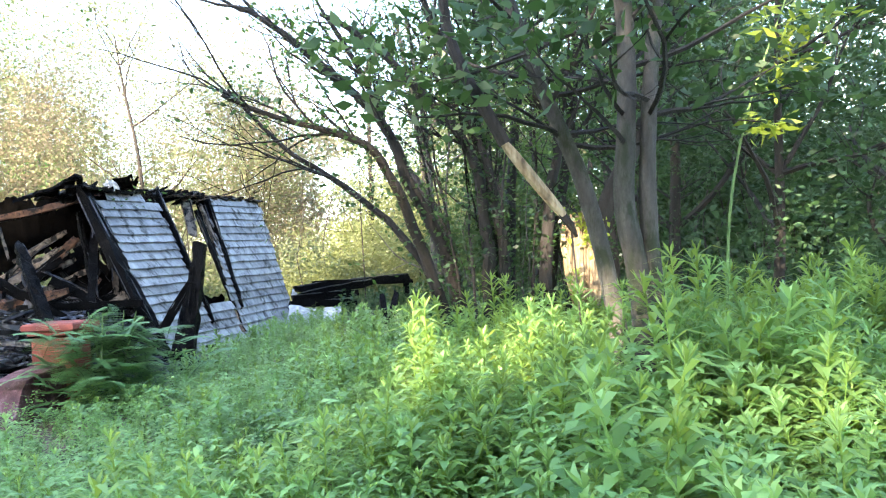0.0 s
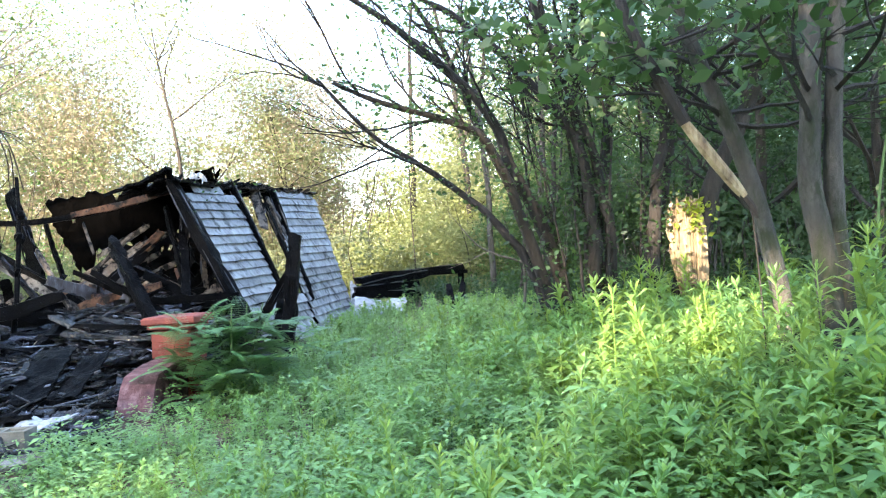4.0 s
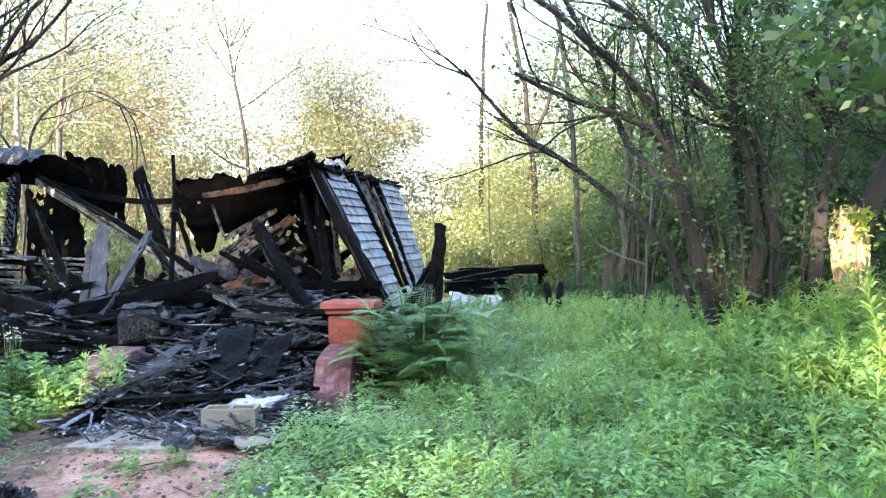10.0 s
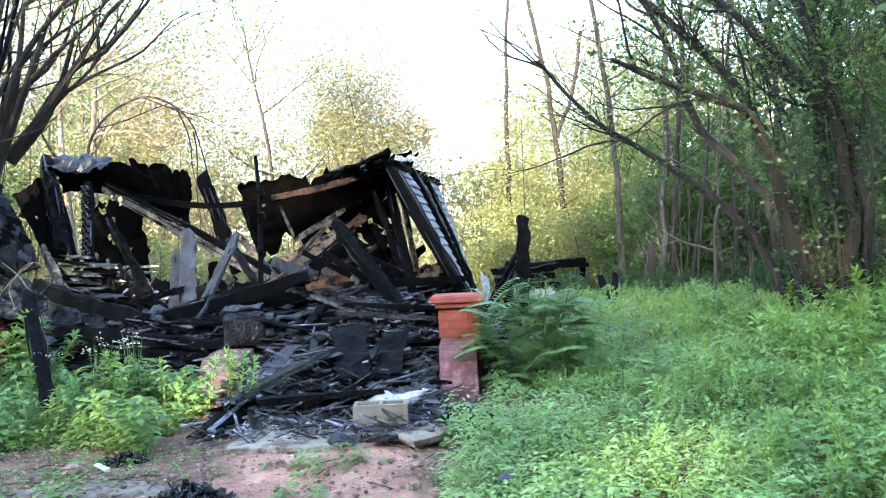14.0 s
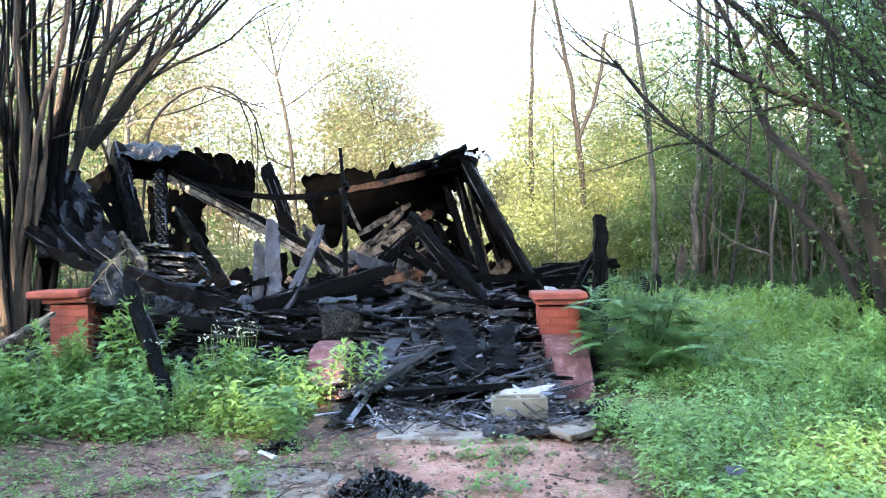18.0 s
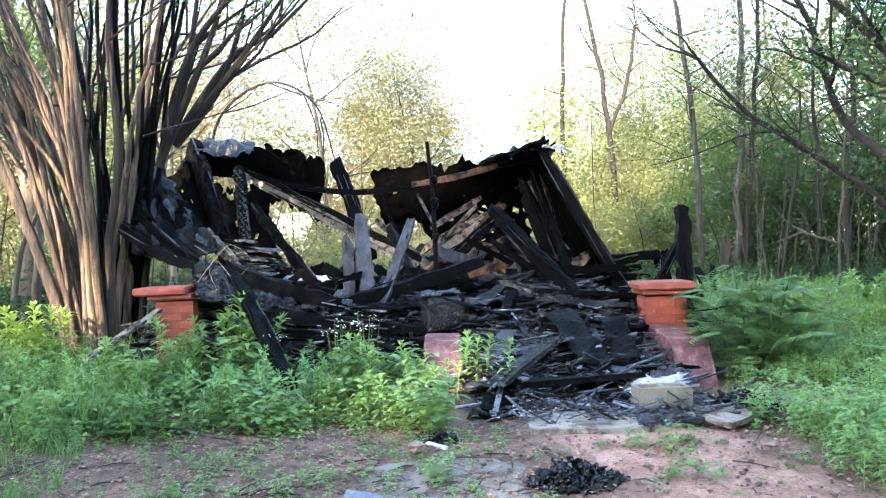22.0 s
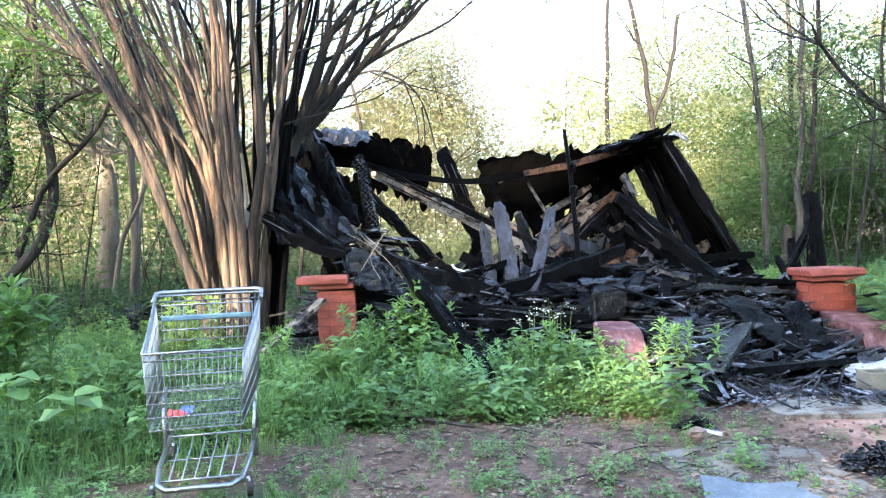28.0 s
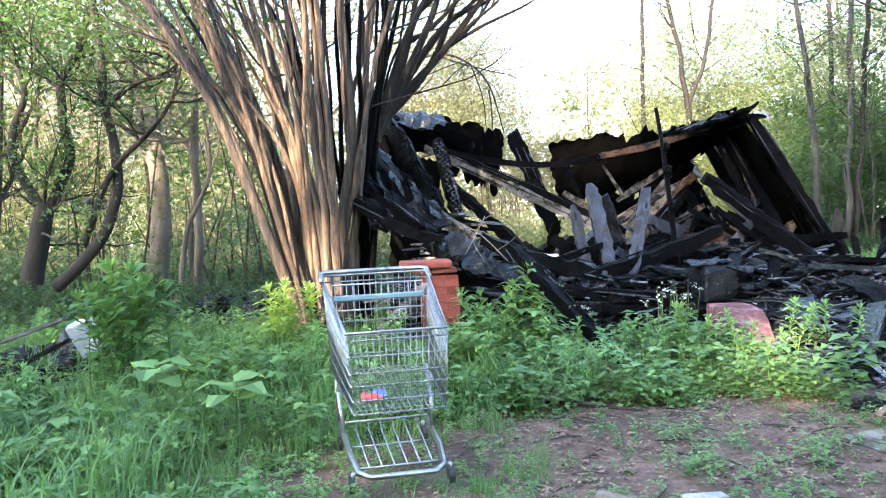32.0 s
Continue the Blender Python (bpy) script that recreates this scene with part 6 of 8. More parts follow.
# leaning tree with a sunlit foot, and torn limb
def lit_trunk():
    r = random.Random(3)
    s = empty("sunlit_foot_tree", (1.35, 9.3, 0), "leaning tree, its sunlit foot drawn in pale torn strips", "tree")
    c = curve_points([(1.32, 9.3, -0.05), (1.40, 9.3, 0.8), (1.62, 9.32, 1.46), (1.89, 9.35, 2.12), (2.25, 9.4, 2.77), (2.49, 9.4, 3.43), (2.9, 9.5, 4.6)], 5)
    part("trunk", tube(c, [(0.15 - 0.08 * i / (len(c) - 1)) * (1 + 0.12 * noise.noise(Vector((i * 0.6, 3, 1)))) for i in range(len(c))], 10, False), BARK, s, smooth=True)
    geos, tips = [], []
    for k in range(9):
        g, tt = grow(r, c[r.randint(16, len(c) - 1)], Vector((r.uniform(-0.8, 1), r.uniform(-0.7, 0.7), r.uniform(0.0, 1))), r.uniform(0.8, 1.7), 0.025, 2, 0.7, 3, 0.2, 0.02, 4)
        geos += g
        tips += tt
    tagged(part("branchwork", join(*geos), CHARBARK, s), kind="stuff")
    vg = np.random.default_rng(4)
    quads_ob("crown", leaf_quads(vg, np.array(tips), 0.09, 0.13, 4), DARKLEAF, s)
    # pale strips on the side towards the lane stand in for sunlight
    for k in range(7):
        f = k / 6
        x = 1.19 + 0.40 * f
        top = 1.86 - 0.24 * abs(f - 0.35) * 2 + 0.08 * r.uniform(-1, 1)
        low = 0.62 + 0.30 * abs(f - 0.45)
        part("torn_strip", beam((x + 0.14 - 0.12 * f, 9.16 - 0.03 * (k % 2), low), (x + 0.02, 9.18 - 0.02 * (k % 3), top), 0.095, 0.035, 700 + k, 0, 0.22, 0.95, 8), RAWWOOD, s, "pale torn strip that paints the sunlit foot")
    for k in range(8):
        x = 1.24 + 0.34 * r.random()
        part("splinter", tube([(x, 9.12, 0.95), (x + r.uniform(-0.02, 0.03), 9.11, 1.4), (x + r.uniform(-0.03, 0.05), 9.13, 1.65 + 0.25 * r.random())], [0.016, 0.018, 0.004], 5), RAWWOOD, s)
    quads_ob("vine", leaf_quads(vg, [(1.48 + vg.normal(0, 0.09), 9.05 + vg.normal(0, 0.05), 1.60 + vg.normal(0, 0.13)) for _ in range(55)], 0.08, 0.03, 2, 0.6), SUNLEAF, s)


lit_trunk()
limb = empty("torn_limb", (0.4, 5.25, 0.0), "torn dead limb hanging in the branches, its wood bare", "limb")
part("bare_wood", tube(curve_points([(0.17, 5.20, 2.10), (0.36, 5.24, 1.86), (0.57, 5.28, 1.60)], 4), [0.030, 0.036, 0.040, 0.042, 0.042, 0.042, 0.040, 0.036, 0.028], 8), RAWWOOD, limb)
part("bark_end", tube([(0.55, 5.28, 1.62), (0.62, 5.29, 1.53), (0.66, 5.30, 1.45)], [0.030, 0.028, 0.010], 7), CHARBARK, limb)
part("hanging_vine", tube(curve_points([(0.62, 5.29, 1.53), (0.66, 5.30, 0.9), (0.70, 5.32, -0.05)], 5), 0.006, 5), CHARBARK, limb, "thin vine hanging to the ground")
part("upper_branch", tube(curve_points([(0.18, 5.20, 2.09), (0.02, 5.20, 2.40), (-0.10, 5.22, 2.64), (-0.20, 5.3, 3.1), (-0.1, 5.5, 3.9), (0.22, 5.88, 4.4)], 4), [0.045 - 0.0008 * i for i in range(21)], 8), CHARBARK, limb)


# leafy sapling that catches the sun
sap = empty("sunlit_sapling", (2.2, 6.6, 0), "slender sapling with sunlit yellow-green leaves", "sapling")
part("stem", tube(curve_points([(2.15, 6.6, -0.05), (2.21, 6.6, 1.43), (2.35, 6.6, 2.25), (2.54, 6.6, 2.84), (2.79, 6.6, 3.47), (2.95, 6.6, 3.9)], 5), [0.016 - 0.0005 * i for i in range(26)], 6), STALK, sap)
rs2 = np.random.default_rng(8)
sap_tips = []
for z0, dx, dz in ((2.30, 0.45, 0.10), (2.62, 0.35, 0.22), (2.84, 0.50, 0.12), (3.05, 0.40, 0.15), (3.25, 0.60, 0.05), (3.40, 0.40, 0.2), (3.15, -0.10, 0.25), (2.45, 0.30, -0.12)):
    p = Vector((2.35 + (z0 - 2.25) * 0.36, 6.6, z0))
    q = p + Vector((dx, 0.1 * math.sin(z0 * 9), dz))
    part("twig", tube([p, p.lerp(q, 0.5) + Vector((0, 0, 0.04)), q], [0.006, 0.004, 0.002], 4), STALK, sap)
    sap_tips += [tuple(p.lerp(q, f)) for f in (0.25, 0.5, 0.75, 1.0)]
quads_ob("crown", leaf_quads(rs2, np.array(sap_tips), 0.16, 0.035, 4, 0.34, 0.15), SUNLEAF, sap)

# saplings and trunks in the middle distance
def slender(pts, r0, r1, seed, leaves, mat, leafmat, label, fork=None, twigs=9):
    """A thin tree along given bends, with short side twigs."""
    r = random.Random(seed)
    rng = np.random.default_rng(seed)
    t = empty("slender_tree", (*pts[0][:2], 0), label, "tree", "slender trees behind the house")
    tips, geos = [], []
    for k, line in enumerate([pts] + ([fork] if fork else [])):
        c = curve_points(line, 5)
        n = len(c)
        a, b = (r0, r1) if k == 0 else (r0 * 0.55, r1)
        c = [p + Vector((noise.noise(p * 1.1 + Vector((seed, 0, 0))), 0, 0)) * 0.10 for p in c]
        part("trunk", tube(c, [a + (b - a) * i / (n - 1) for i in range(n)], 7, False), mat, t, smooth=True)
        for i in range(twigs):
            j = r.randint(int(n * 0.35), n - 1)
            g, tt = grow(r, c[j], Vector((r.choice((-1, 1)) * r.uniform(0.5, 1), r.uniform(-0.5, 0.5), r.uniform(0.1, 1.0))), r.uniform(0.7, 1.9), 0.02, 2, 0.7, 2, 0.22, 0.03, 4)
            geos += g
            tips += tt
    tagged(part("branchwork", join(*geos), mat, t), kind="stuff")
    c = np.array(tips)
    c = c[rng.permutation(len(c))[:max(1, leaves // 4)]]
    quads_ob("crown", leaf_quads(rng, c, 0.11, 0.16, 4), leafmat, t)


# Darkened bark keeps trunks shaded where the sun would catch them.
slender([(-2.35, 24.8, -0.05), (-2.35, 24.8, 1.27), (-2.37, 24.8, 3.85), (-2.30, 24.8, 6.61), (-2.17, 24.8, 9.4)], 0.11, 0.05, 61, 160, SHADEBARK, FARLEAF, "slender dark tree with few leaves behind the house")
slender([(-0.50, 25.6, -0.05), (-0.54, 25.6, 1.25), (-0.69, 25.6, 4.87), (-0.95, 25.6, 6.96), (-1.48, 25.6, 9.7)], 0.13, 0.06, 62, 160, SHADEBARK, FARLEAF, "slender forked dark tree with few leaves behind the house", [(-0.69, 25.6, 4.87), (-0.1, 25.6, 6.38), (0.31, 25.6, 8.47)])
slender([(-0.36, 17.9, -0.05), (-0.37, 17.9, 0.83), (-0.41, 17.9, 3.08), (-0.56, 17.9, 5.06), (-0.82, 17.9, 7.1)], 0.085, 0.05, 63, 300, GREYBARK, FARLEAF, "slender grey tree leaning over the brush")
slender([(0.82, 19.0, -0.05), (0.88, 19.0, 0.37), (1.0, 19.0, 2.48), (1.12, 19.0, 4.58), (1.18, 19.0, 7.4)], 0.10, 0.06, 64, 300, GREYBARK, FARLEAF, "slender pale-barked tree at the wood's edge")
slender([(1.00, 19.0, -0.05), (1.06, 19.0, 0.37), (1.34, 19.0, 3.17), (1.52, 19.0, 5.28), (1.60, 19.0, 7.4)], 0.075, 0.05, 65, 300, CHARBARK, FARLEAF, "slender pale-barked tree at the wood's edge")
slender([(0.54, 15.9, -0.05), (0.62, 15.9, 0.39), (0.84, 15.9, 1.67), (1.0, 15.9, 2.73), (1.15, 15.9, 4.2)], 0.04, 0.02, 66, 120, CHARBARK, TREELEAF, "thin pale sapling standing in the brush", twigs=5)
slender([(5.25, 22.0, -0.05), (5.32, 22.0, 1.01), (5.51, 22.0, 3.45), (5.6, 22.0, 7.0)], 0.08, 0.04, 67, 500, CHARBARK, TREELEAF, "thin pale tree in the dark wood")
slender([(2.6, 23.3, -0.05), (2.70, 23.3, 1.2), (2.85, 23.3, 4.0), (2.9, 23.3, 8.5)], 0.11, 0.06, 68, 500, CHARBARK, FARLEAF, "slender pale-barked tree at the wood's edge")
slender([(-0.34, 12.0, -0.05), (-0.28, 12.0, 0.54), (-0.14, 12.0, 2.09), (0.0, 12.0, 3.6)], 0.03, 0.015, 69, 60, BARK_FAR, TREELEAF, "thin pale sapling standing in the weeds", twigs=4)
slender([(1.9, 17.0, -0.05), (2.0, 17.0, 2.0), (1.9, 17.0, 4.2), (2.1, 17.0, 6.5)], 0.05, 0.03, 70, 300, CHARBARK, TREELEAF, "thin pale tree in the dark wood")
slender([(3.4, 18.5, -0.05), (3.45, 18.5, 2.4), (3.6, 18.5, 4.6), (3.5, 18.5, 7.5)], 0.09, 0.05, 71, 400, CHARBARK, TREELEAF, "slender pale-barked tree in the dark wood")

left_trunks = [(-14.8, 16.0, 7.5, 0.14, (-0.4, 0), 0.45), (-13.6, 14.5, 6.5, 0.07, (0.3, 0.4), 0.5), (-17.0, 13.8, 6.5, 0.13, (0.6, 0), 0.4), (-11.6, 15.0, 7.0, 0.09, (-0.3, 0), 0.5), (-18.0, 11.0, 6.5, 0.12, (0.2, 0), 0.3), (-13.0, 18.5, 8.0, 0.12, (0.3, 0), 0.45)]
for k, (x, y, H, rad, ln, cf) in enumerate(left_trunks):
    tree((x, y, -0.05), H, rad, 90 + k, "grey-barked thicket tree with thin limbs", 0.10, 2000, cf, BARK_FAR if k % 2 else BARK, TREELEAF if k % 3 else FARLEAF, ln, 12, 0.34, 0.22, 2, group="trees of the thicket", name="thicket_sapling")


def crooked(label, limbs, seed, leaves, mat, leafmat=TREELEAF, twigs=4):
    """A gnarled tree from bent limbs: points, thickness at the foot and at the end."""
    r = random.Random(seed)
    rng = np.random.default_rng(seed)
    t = empty("gnarled_tree", limbs[0][0][0], label, "tree", "gnarled trees of the thicket")
    geos, tips = [], []
    for pts, r0, r1 in limbs:
        c = curve_points(pts, 7)
        n = len(c)
        c = [p + Vector((noise.noise(p * 1.9 + Vector((seed, 0, 0))), noise.noise(p * 1.9 + Vector((0, seed, 0))), 0)) * 0.05 for p in c]
        part("limb", tube(c, [r0 + (r1 - r0) * i / (n - 1) * (1 + 0.15 * noise.noise(Vector((i * 0.7, seed, 0)))) for i in range(n)], 8, False), mat, t, smooth=True)
        for k in range(twigs):
            j = r.randint(n // 2, n - 1)
            g, tt = grow(r, c[j], Vector((r.uniform(-1, 1), r.uniform(-0.6, 0.6), r.uniform(-0.2, 1))), r.uniform(0.8, 2.0), 0.022, 2, 0.8, 3, 0.28, 0.02, 4)
            geos += g
            tips += tt
    tagged(part("branchwork", join(*geos), mat, t), kind="stuff")
    c = np.array(tips)
    quads_ob("crown", leaf_quads(rng, c, 0.09, 0.14, max(1, round(leaves / len(c)))), leafmat, t)


crooked("gnarled ivy-topped tree with a thick split foot", [
    ([(-15.25, 12.00, 0.61), (-15.10, 12.00, 1.31), (-14.95, 12.00, 1.91)], 0.18, 0.14),
    ([(-14.89, 12.00, 1.82), (-14.57, 12.00, 2.59), (-14.68, 12.10, 3.65), (-14.33, 12.20, 4.45), (-14.13, 12.30, 5.61)], 0.09, 0.04),
    ([(-15.03, 12.00, 1.83), (-15.53, 12.20, 2.83), (-15.41, 12.40, 3.74), (-15.81, 12.60, 4.88)], 0.08, 0.03)], 301, 6500, CHARBARK, TREELEAF, 10)
crooked("crooked dark tree leaning over the thicket", [
    ([(-14.66, 11.60, 0.66), (-14.03, 11.60, 1.26), (-13.67, 11.60, 2.09), (-13.83, 11.70, 3.29), (-13.94, 11.80, 4.41), (-14.04, 12.00, 5.67)], 0.10, 0.05),
    ([(-14.24, 11.60, 1.23), (-13.72, 11.50, 2.25), (-12.90, 11.30, 2.98), (-12.50, 11.20, 3.71)], 0.06, 0.02),
    ([(-13.84, 11.70, 3.20), (-13.31, 11.60, 3.58), (-12.69, 11.50, 3.62)], 0.05, 0.02)], 302, 4200, CHARBARK, TREELEAF, 9)
crooked("slim pale trunk standing straight in the thicket", [
    ([(-12.76, 12.20, 0.48), (-12.74, 12.20, 1.64), (-12.73, 12.20, 2.79), (-12.61, 12.20, 4.20), (-12.60, 12.20, 5.51)], 0.075, 0.045)], 303, 900, BARK_FAR, TREELEAF, 8)
crooked("dead broken pale trunk deep in the thicket", [
    ([(-14.49, 15.00, 0.55), (-14.33, 15.00, 1.76), (-14.37, 15.00, 3.09), (-14.41, 15.00, 3.86)], 0.22, 0.15),
    ([(-14.42, 15.00, 2.65), (-14.64, 15.00, 3.32), (-14.57, 15.00, 3.97)], 0.09, 0.05)], 304, 1200, BARK_FAR, TREELEAF, 8)
crooked("thin forked tree among the brush", [
    ([(-12.92, 11.80, 0.61), (-12.78, 11.80, 1.46), (-12.39, 11.80, 2.30), (-12.46, 11.80, 3.16)], 0.05, 0.02)], 305, 300, BARK_FAR)
loose("grey_plank", beam((-15.20, 13.00, 2.05), (-14.48, 13.00, 1.90), 0.05, 0.16, 450, 0, 0.05, 0.1), PALE, "grey plank caught between the trunks", "plank")

# arching bare sapling over the roof
arch = empty("arching_sapling", (-8.0, 12.2, 0), "bare arching sapling behind the roof", "sapling")
ra = random.Random(9)
part("stem", tube(curve_points([(-10.3, 12.4, 0), (-10.0, 12.2, 2.2), (-9.75, 12.00, 3.33), (-8.97, 12.00, 3.87), (-8.26, 12.00, 3.52), (-7.98, 12.00, 2.64)], 5), [0.03 - 0.0008 * i for i in range(26)], 6), BARK, arch)
gg = []
for k, (p, d) in enumerate((((-8.97, 12.00, 3.87), (1, 0, -0.3)), ((-8.44, 12.00, 3.70), (0.4, 0.2, -1)), ((-9.66, 12.00, 3.42), (1, 0, 0.2)), ((-8.18, 12.00, 3.30), (0.2, 0, -1)))):
    g, _ = grow(ra, p, d, 1.6, 0.014, 2, 0.6, 3, 0.16, -0.02, 4)
    gg += g
tagged(part("branchwork", join(*gg), BARK, arch), kind="stuff")


# ---- far woods ----
def woods():
    r = random.Random(77)
    k = 0
    for k in range(44):
        a = r.random()
        y = 24 + 26 * a
        x = -7 + r.uniform(-1, 1) * (18 + 0.75 * y)
        gap = abs(x + 5.0) < 3.0
        H = (r.uniform(5, 8) if gap else r.uniform(9, 16))
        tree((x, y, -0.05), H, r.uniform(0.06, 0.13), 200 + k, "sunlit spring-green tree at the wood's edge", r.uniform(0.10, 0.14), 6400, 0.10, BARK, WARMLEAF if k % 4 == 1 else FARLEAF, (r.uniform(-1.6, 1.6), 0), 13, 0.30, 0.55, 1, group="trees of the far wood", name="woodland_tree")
    rng = np.random.default_rng(12)
    # brush under the trees: many small leaves on uneven mounds
    # Leaf colour carries much of the sun and shade between zones.
    for name, mat, n, box, top, size in (
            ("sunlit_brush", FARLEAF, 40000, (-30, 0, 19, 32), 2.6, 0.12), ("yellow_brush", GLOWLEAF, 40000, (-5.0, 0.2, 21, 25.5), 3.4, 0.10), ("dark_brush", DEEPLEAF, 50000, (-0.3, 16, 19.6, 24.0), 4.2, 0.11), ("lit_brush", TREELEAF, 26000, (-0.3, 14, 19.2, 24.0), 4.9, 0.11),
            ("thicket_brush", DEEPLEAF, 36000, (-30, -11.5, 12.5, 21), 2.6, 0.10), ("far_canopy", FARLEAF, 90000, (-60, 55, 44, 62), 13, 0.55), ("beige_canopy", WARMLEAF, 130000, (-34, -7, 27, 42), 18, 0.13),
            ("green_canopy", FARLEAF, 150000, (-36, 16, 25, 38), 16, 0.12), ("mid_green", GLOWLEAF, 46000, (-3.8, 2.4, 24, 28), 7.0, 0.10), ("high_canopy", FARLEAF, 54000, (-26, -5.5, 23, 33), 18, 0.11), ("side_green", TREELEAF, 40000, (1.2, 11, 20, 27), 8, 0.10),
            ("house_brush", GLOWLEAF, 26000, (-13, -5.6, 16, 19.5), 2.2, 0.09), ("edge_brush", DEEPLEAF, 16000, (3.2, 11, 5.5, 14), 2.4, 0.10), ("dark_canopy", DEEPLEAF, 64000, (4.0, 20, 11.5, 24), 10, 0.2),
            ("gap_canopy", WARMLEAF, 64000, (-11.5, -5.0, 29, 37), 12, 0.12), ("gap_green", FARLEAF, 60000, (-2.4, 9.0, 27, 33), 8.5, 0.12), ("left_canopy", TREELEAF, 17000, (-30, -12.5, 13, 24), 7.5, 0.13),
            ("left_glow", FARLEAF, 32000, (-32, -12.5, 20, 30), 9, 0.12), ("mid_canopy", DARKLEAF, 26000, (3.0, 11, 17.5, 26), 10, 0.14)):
        k = 190 if top < 5 else 260
        m = n // k
        cx, cy = rng.uniform(box[0], box[1], m), rng.uniform(box[2], box[3], m)
        crown = np.ones(m)
        if name in ("far_canopy", "beige_canopy", "green_canopy", "left_glow", "mid_green", "side_green", "mid_canopy", "left_canopy", "high_canopy"):  # leaves gather into crowns
            g = max(12, int((box[1] - box[0]) * (box[3] - box[2]) / 13))
            own = rng.integers(0, g, m)
            gx, gy, gh = rng.uniform(box[0], box[1], g), rng.uniform(box[2], box[3], g), rng.uniform(0.55, 1.25, g)
            cx, cy, crown = gx[own] + rng.normal(0, 0.8, m), gy[own] + rng.normal(0, 0.8, m), gh[own]
        hh = np.array([top * (0.6 + 0.6 * noise.noise(Vector((x * 0.35, y * 0.35, 3)))) * (1 if top < 5 else min(1.15, 0.62 + abs(x + 3.6 - (y - 33) * 0.10) / 4.5)) for x, y in zip(cx, cy)])
        if name.startswith("gap"):
            hh = top * (0.8 + 0.35 * np.sin(cx * 1.7 + cy))
        hh = hh * crown
        wide = (0.55 if top < 5 else 1.0 if top < 11 else 2.0) * rng.uniform(0.7, 1.4, m)
        cz = np.clip(hh, 0.4, None) * rng.random(m) ** (1.2 if top < 5 else 0.6)
        way = rng.normal(0, 1, (m, k, 3))
        way /= np.linalg.norm(way, axis=2)[:, :, None]
        shell = np.stack([cx, cy, cz], 1)[:, None, :] + way * (rng.uniform(0.6, 1.08, (m, k)) * wide[:, None])[:, :, None] * np.array([1.0, 1.0, 0.8])
        shell = shell.reshape(-1, 3)
        shell[:, 2] = np.abs(shell[:, 2])
        ob = quads_ob(name, leaf_quads(rng, shell, size, 0.05, 1), mat)
        tagged(ob, "tangled leafy brush at the edge of the wood" if top < 5 else "distant wall of leaves, sun and shade in their colour", "brush", kind="stuff")
    geos = []
    for k in range(420):
        side = r.random()
        x, y = (r.uniform(-28, -11), r.uniform(12.5, 24)) if side < 0.45 else (r.uniform(0.5, 14), r.uniform(14, 24)) if side < 0.8 else (r.uniform(-11, 1), r.uniform(20, 30))
        H = r.uniform(1.2, 5)
        geos.append(tube([(x, y, 0), (x + r.uniform(-0.3, 0.3), y, H * 0.5), (x + r.uniform(-0.7, 0.7), y, H)], [r.uniform(0.01, 0.035), 0.015, 0.006], 4, False))
    tagged(mesh_ob("brush_stems", *join(*geos), BARK), "thin grey stems standing in the brush", "brush", kind="stuff")


woods()


# trees across the lane behind the walker, which shade the yard but for a few gaps
def shade_wood():
    rng = np.random.default_rng(4)
    n = 90000
    c = np.stack([rng.uniform(-75, 15, n), rng.uniform(-48, -38, n), 37 * rng.random(n)], 1)
    top = np.array([27.3 + 1.6 * noise.noise(Vector((x * 0.16, 0.5, 2))) + 8.5 * min(1, max(0, (x + 38.5) / 4)) for x in c[:, 0]])
    c = c[c[:, 2] < top]
    q4 = leaf_quads(rng, c, 0.8, 0.05, 1, 0.9)
    ob = quads_ob("shade_trees", q4[shaded(rng, q4.mean(axis=1), 0.45)], TREELEAF)
    tagged(ob, "row of tall leafy trees across the lane", "trees", kind="stuff")
    for k in range(16):
        x = -74 + 5.6 * k
        pts, rr = bole(random.Random(k), (x, -43 + 2 * math.sin(k * 2.1), -0.05), 24, 0.35)
        tagged(mesh_ob("lane_trunk", *tube(pts, rr, 8), BARK), "tree trunk across the lane", "tree trunk", "trunks across the lane")


shade_wood()


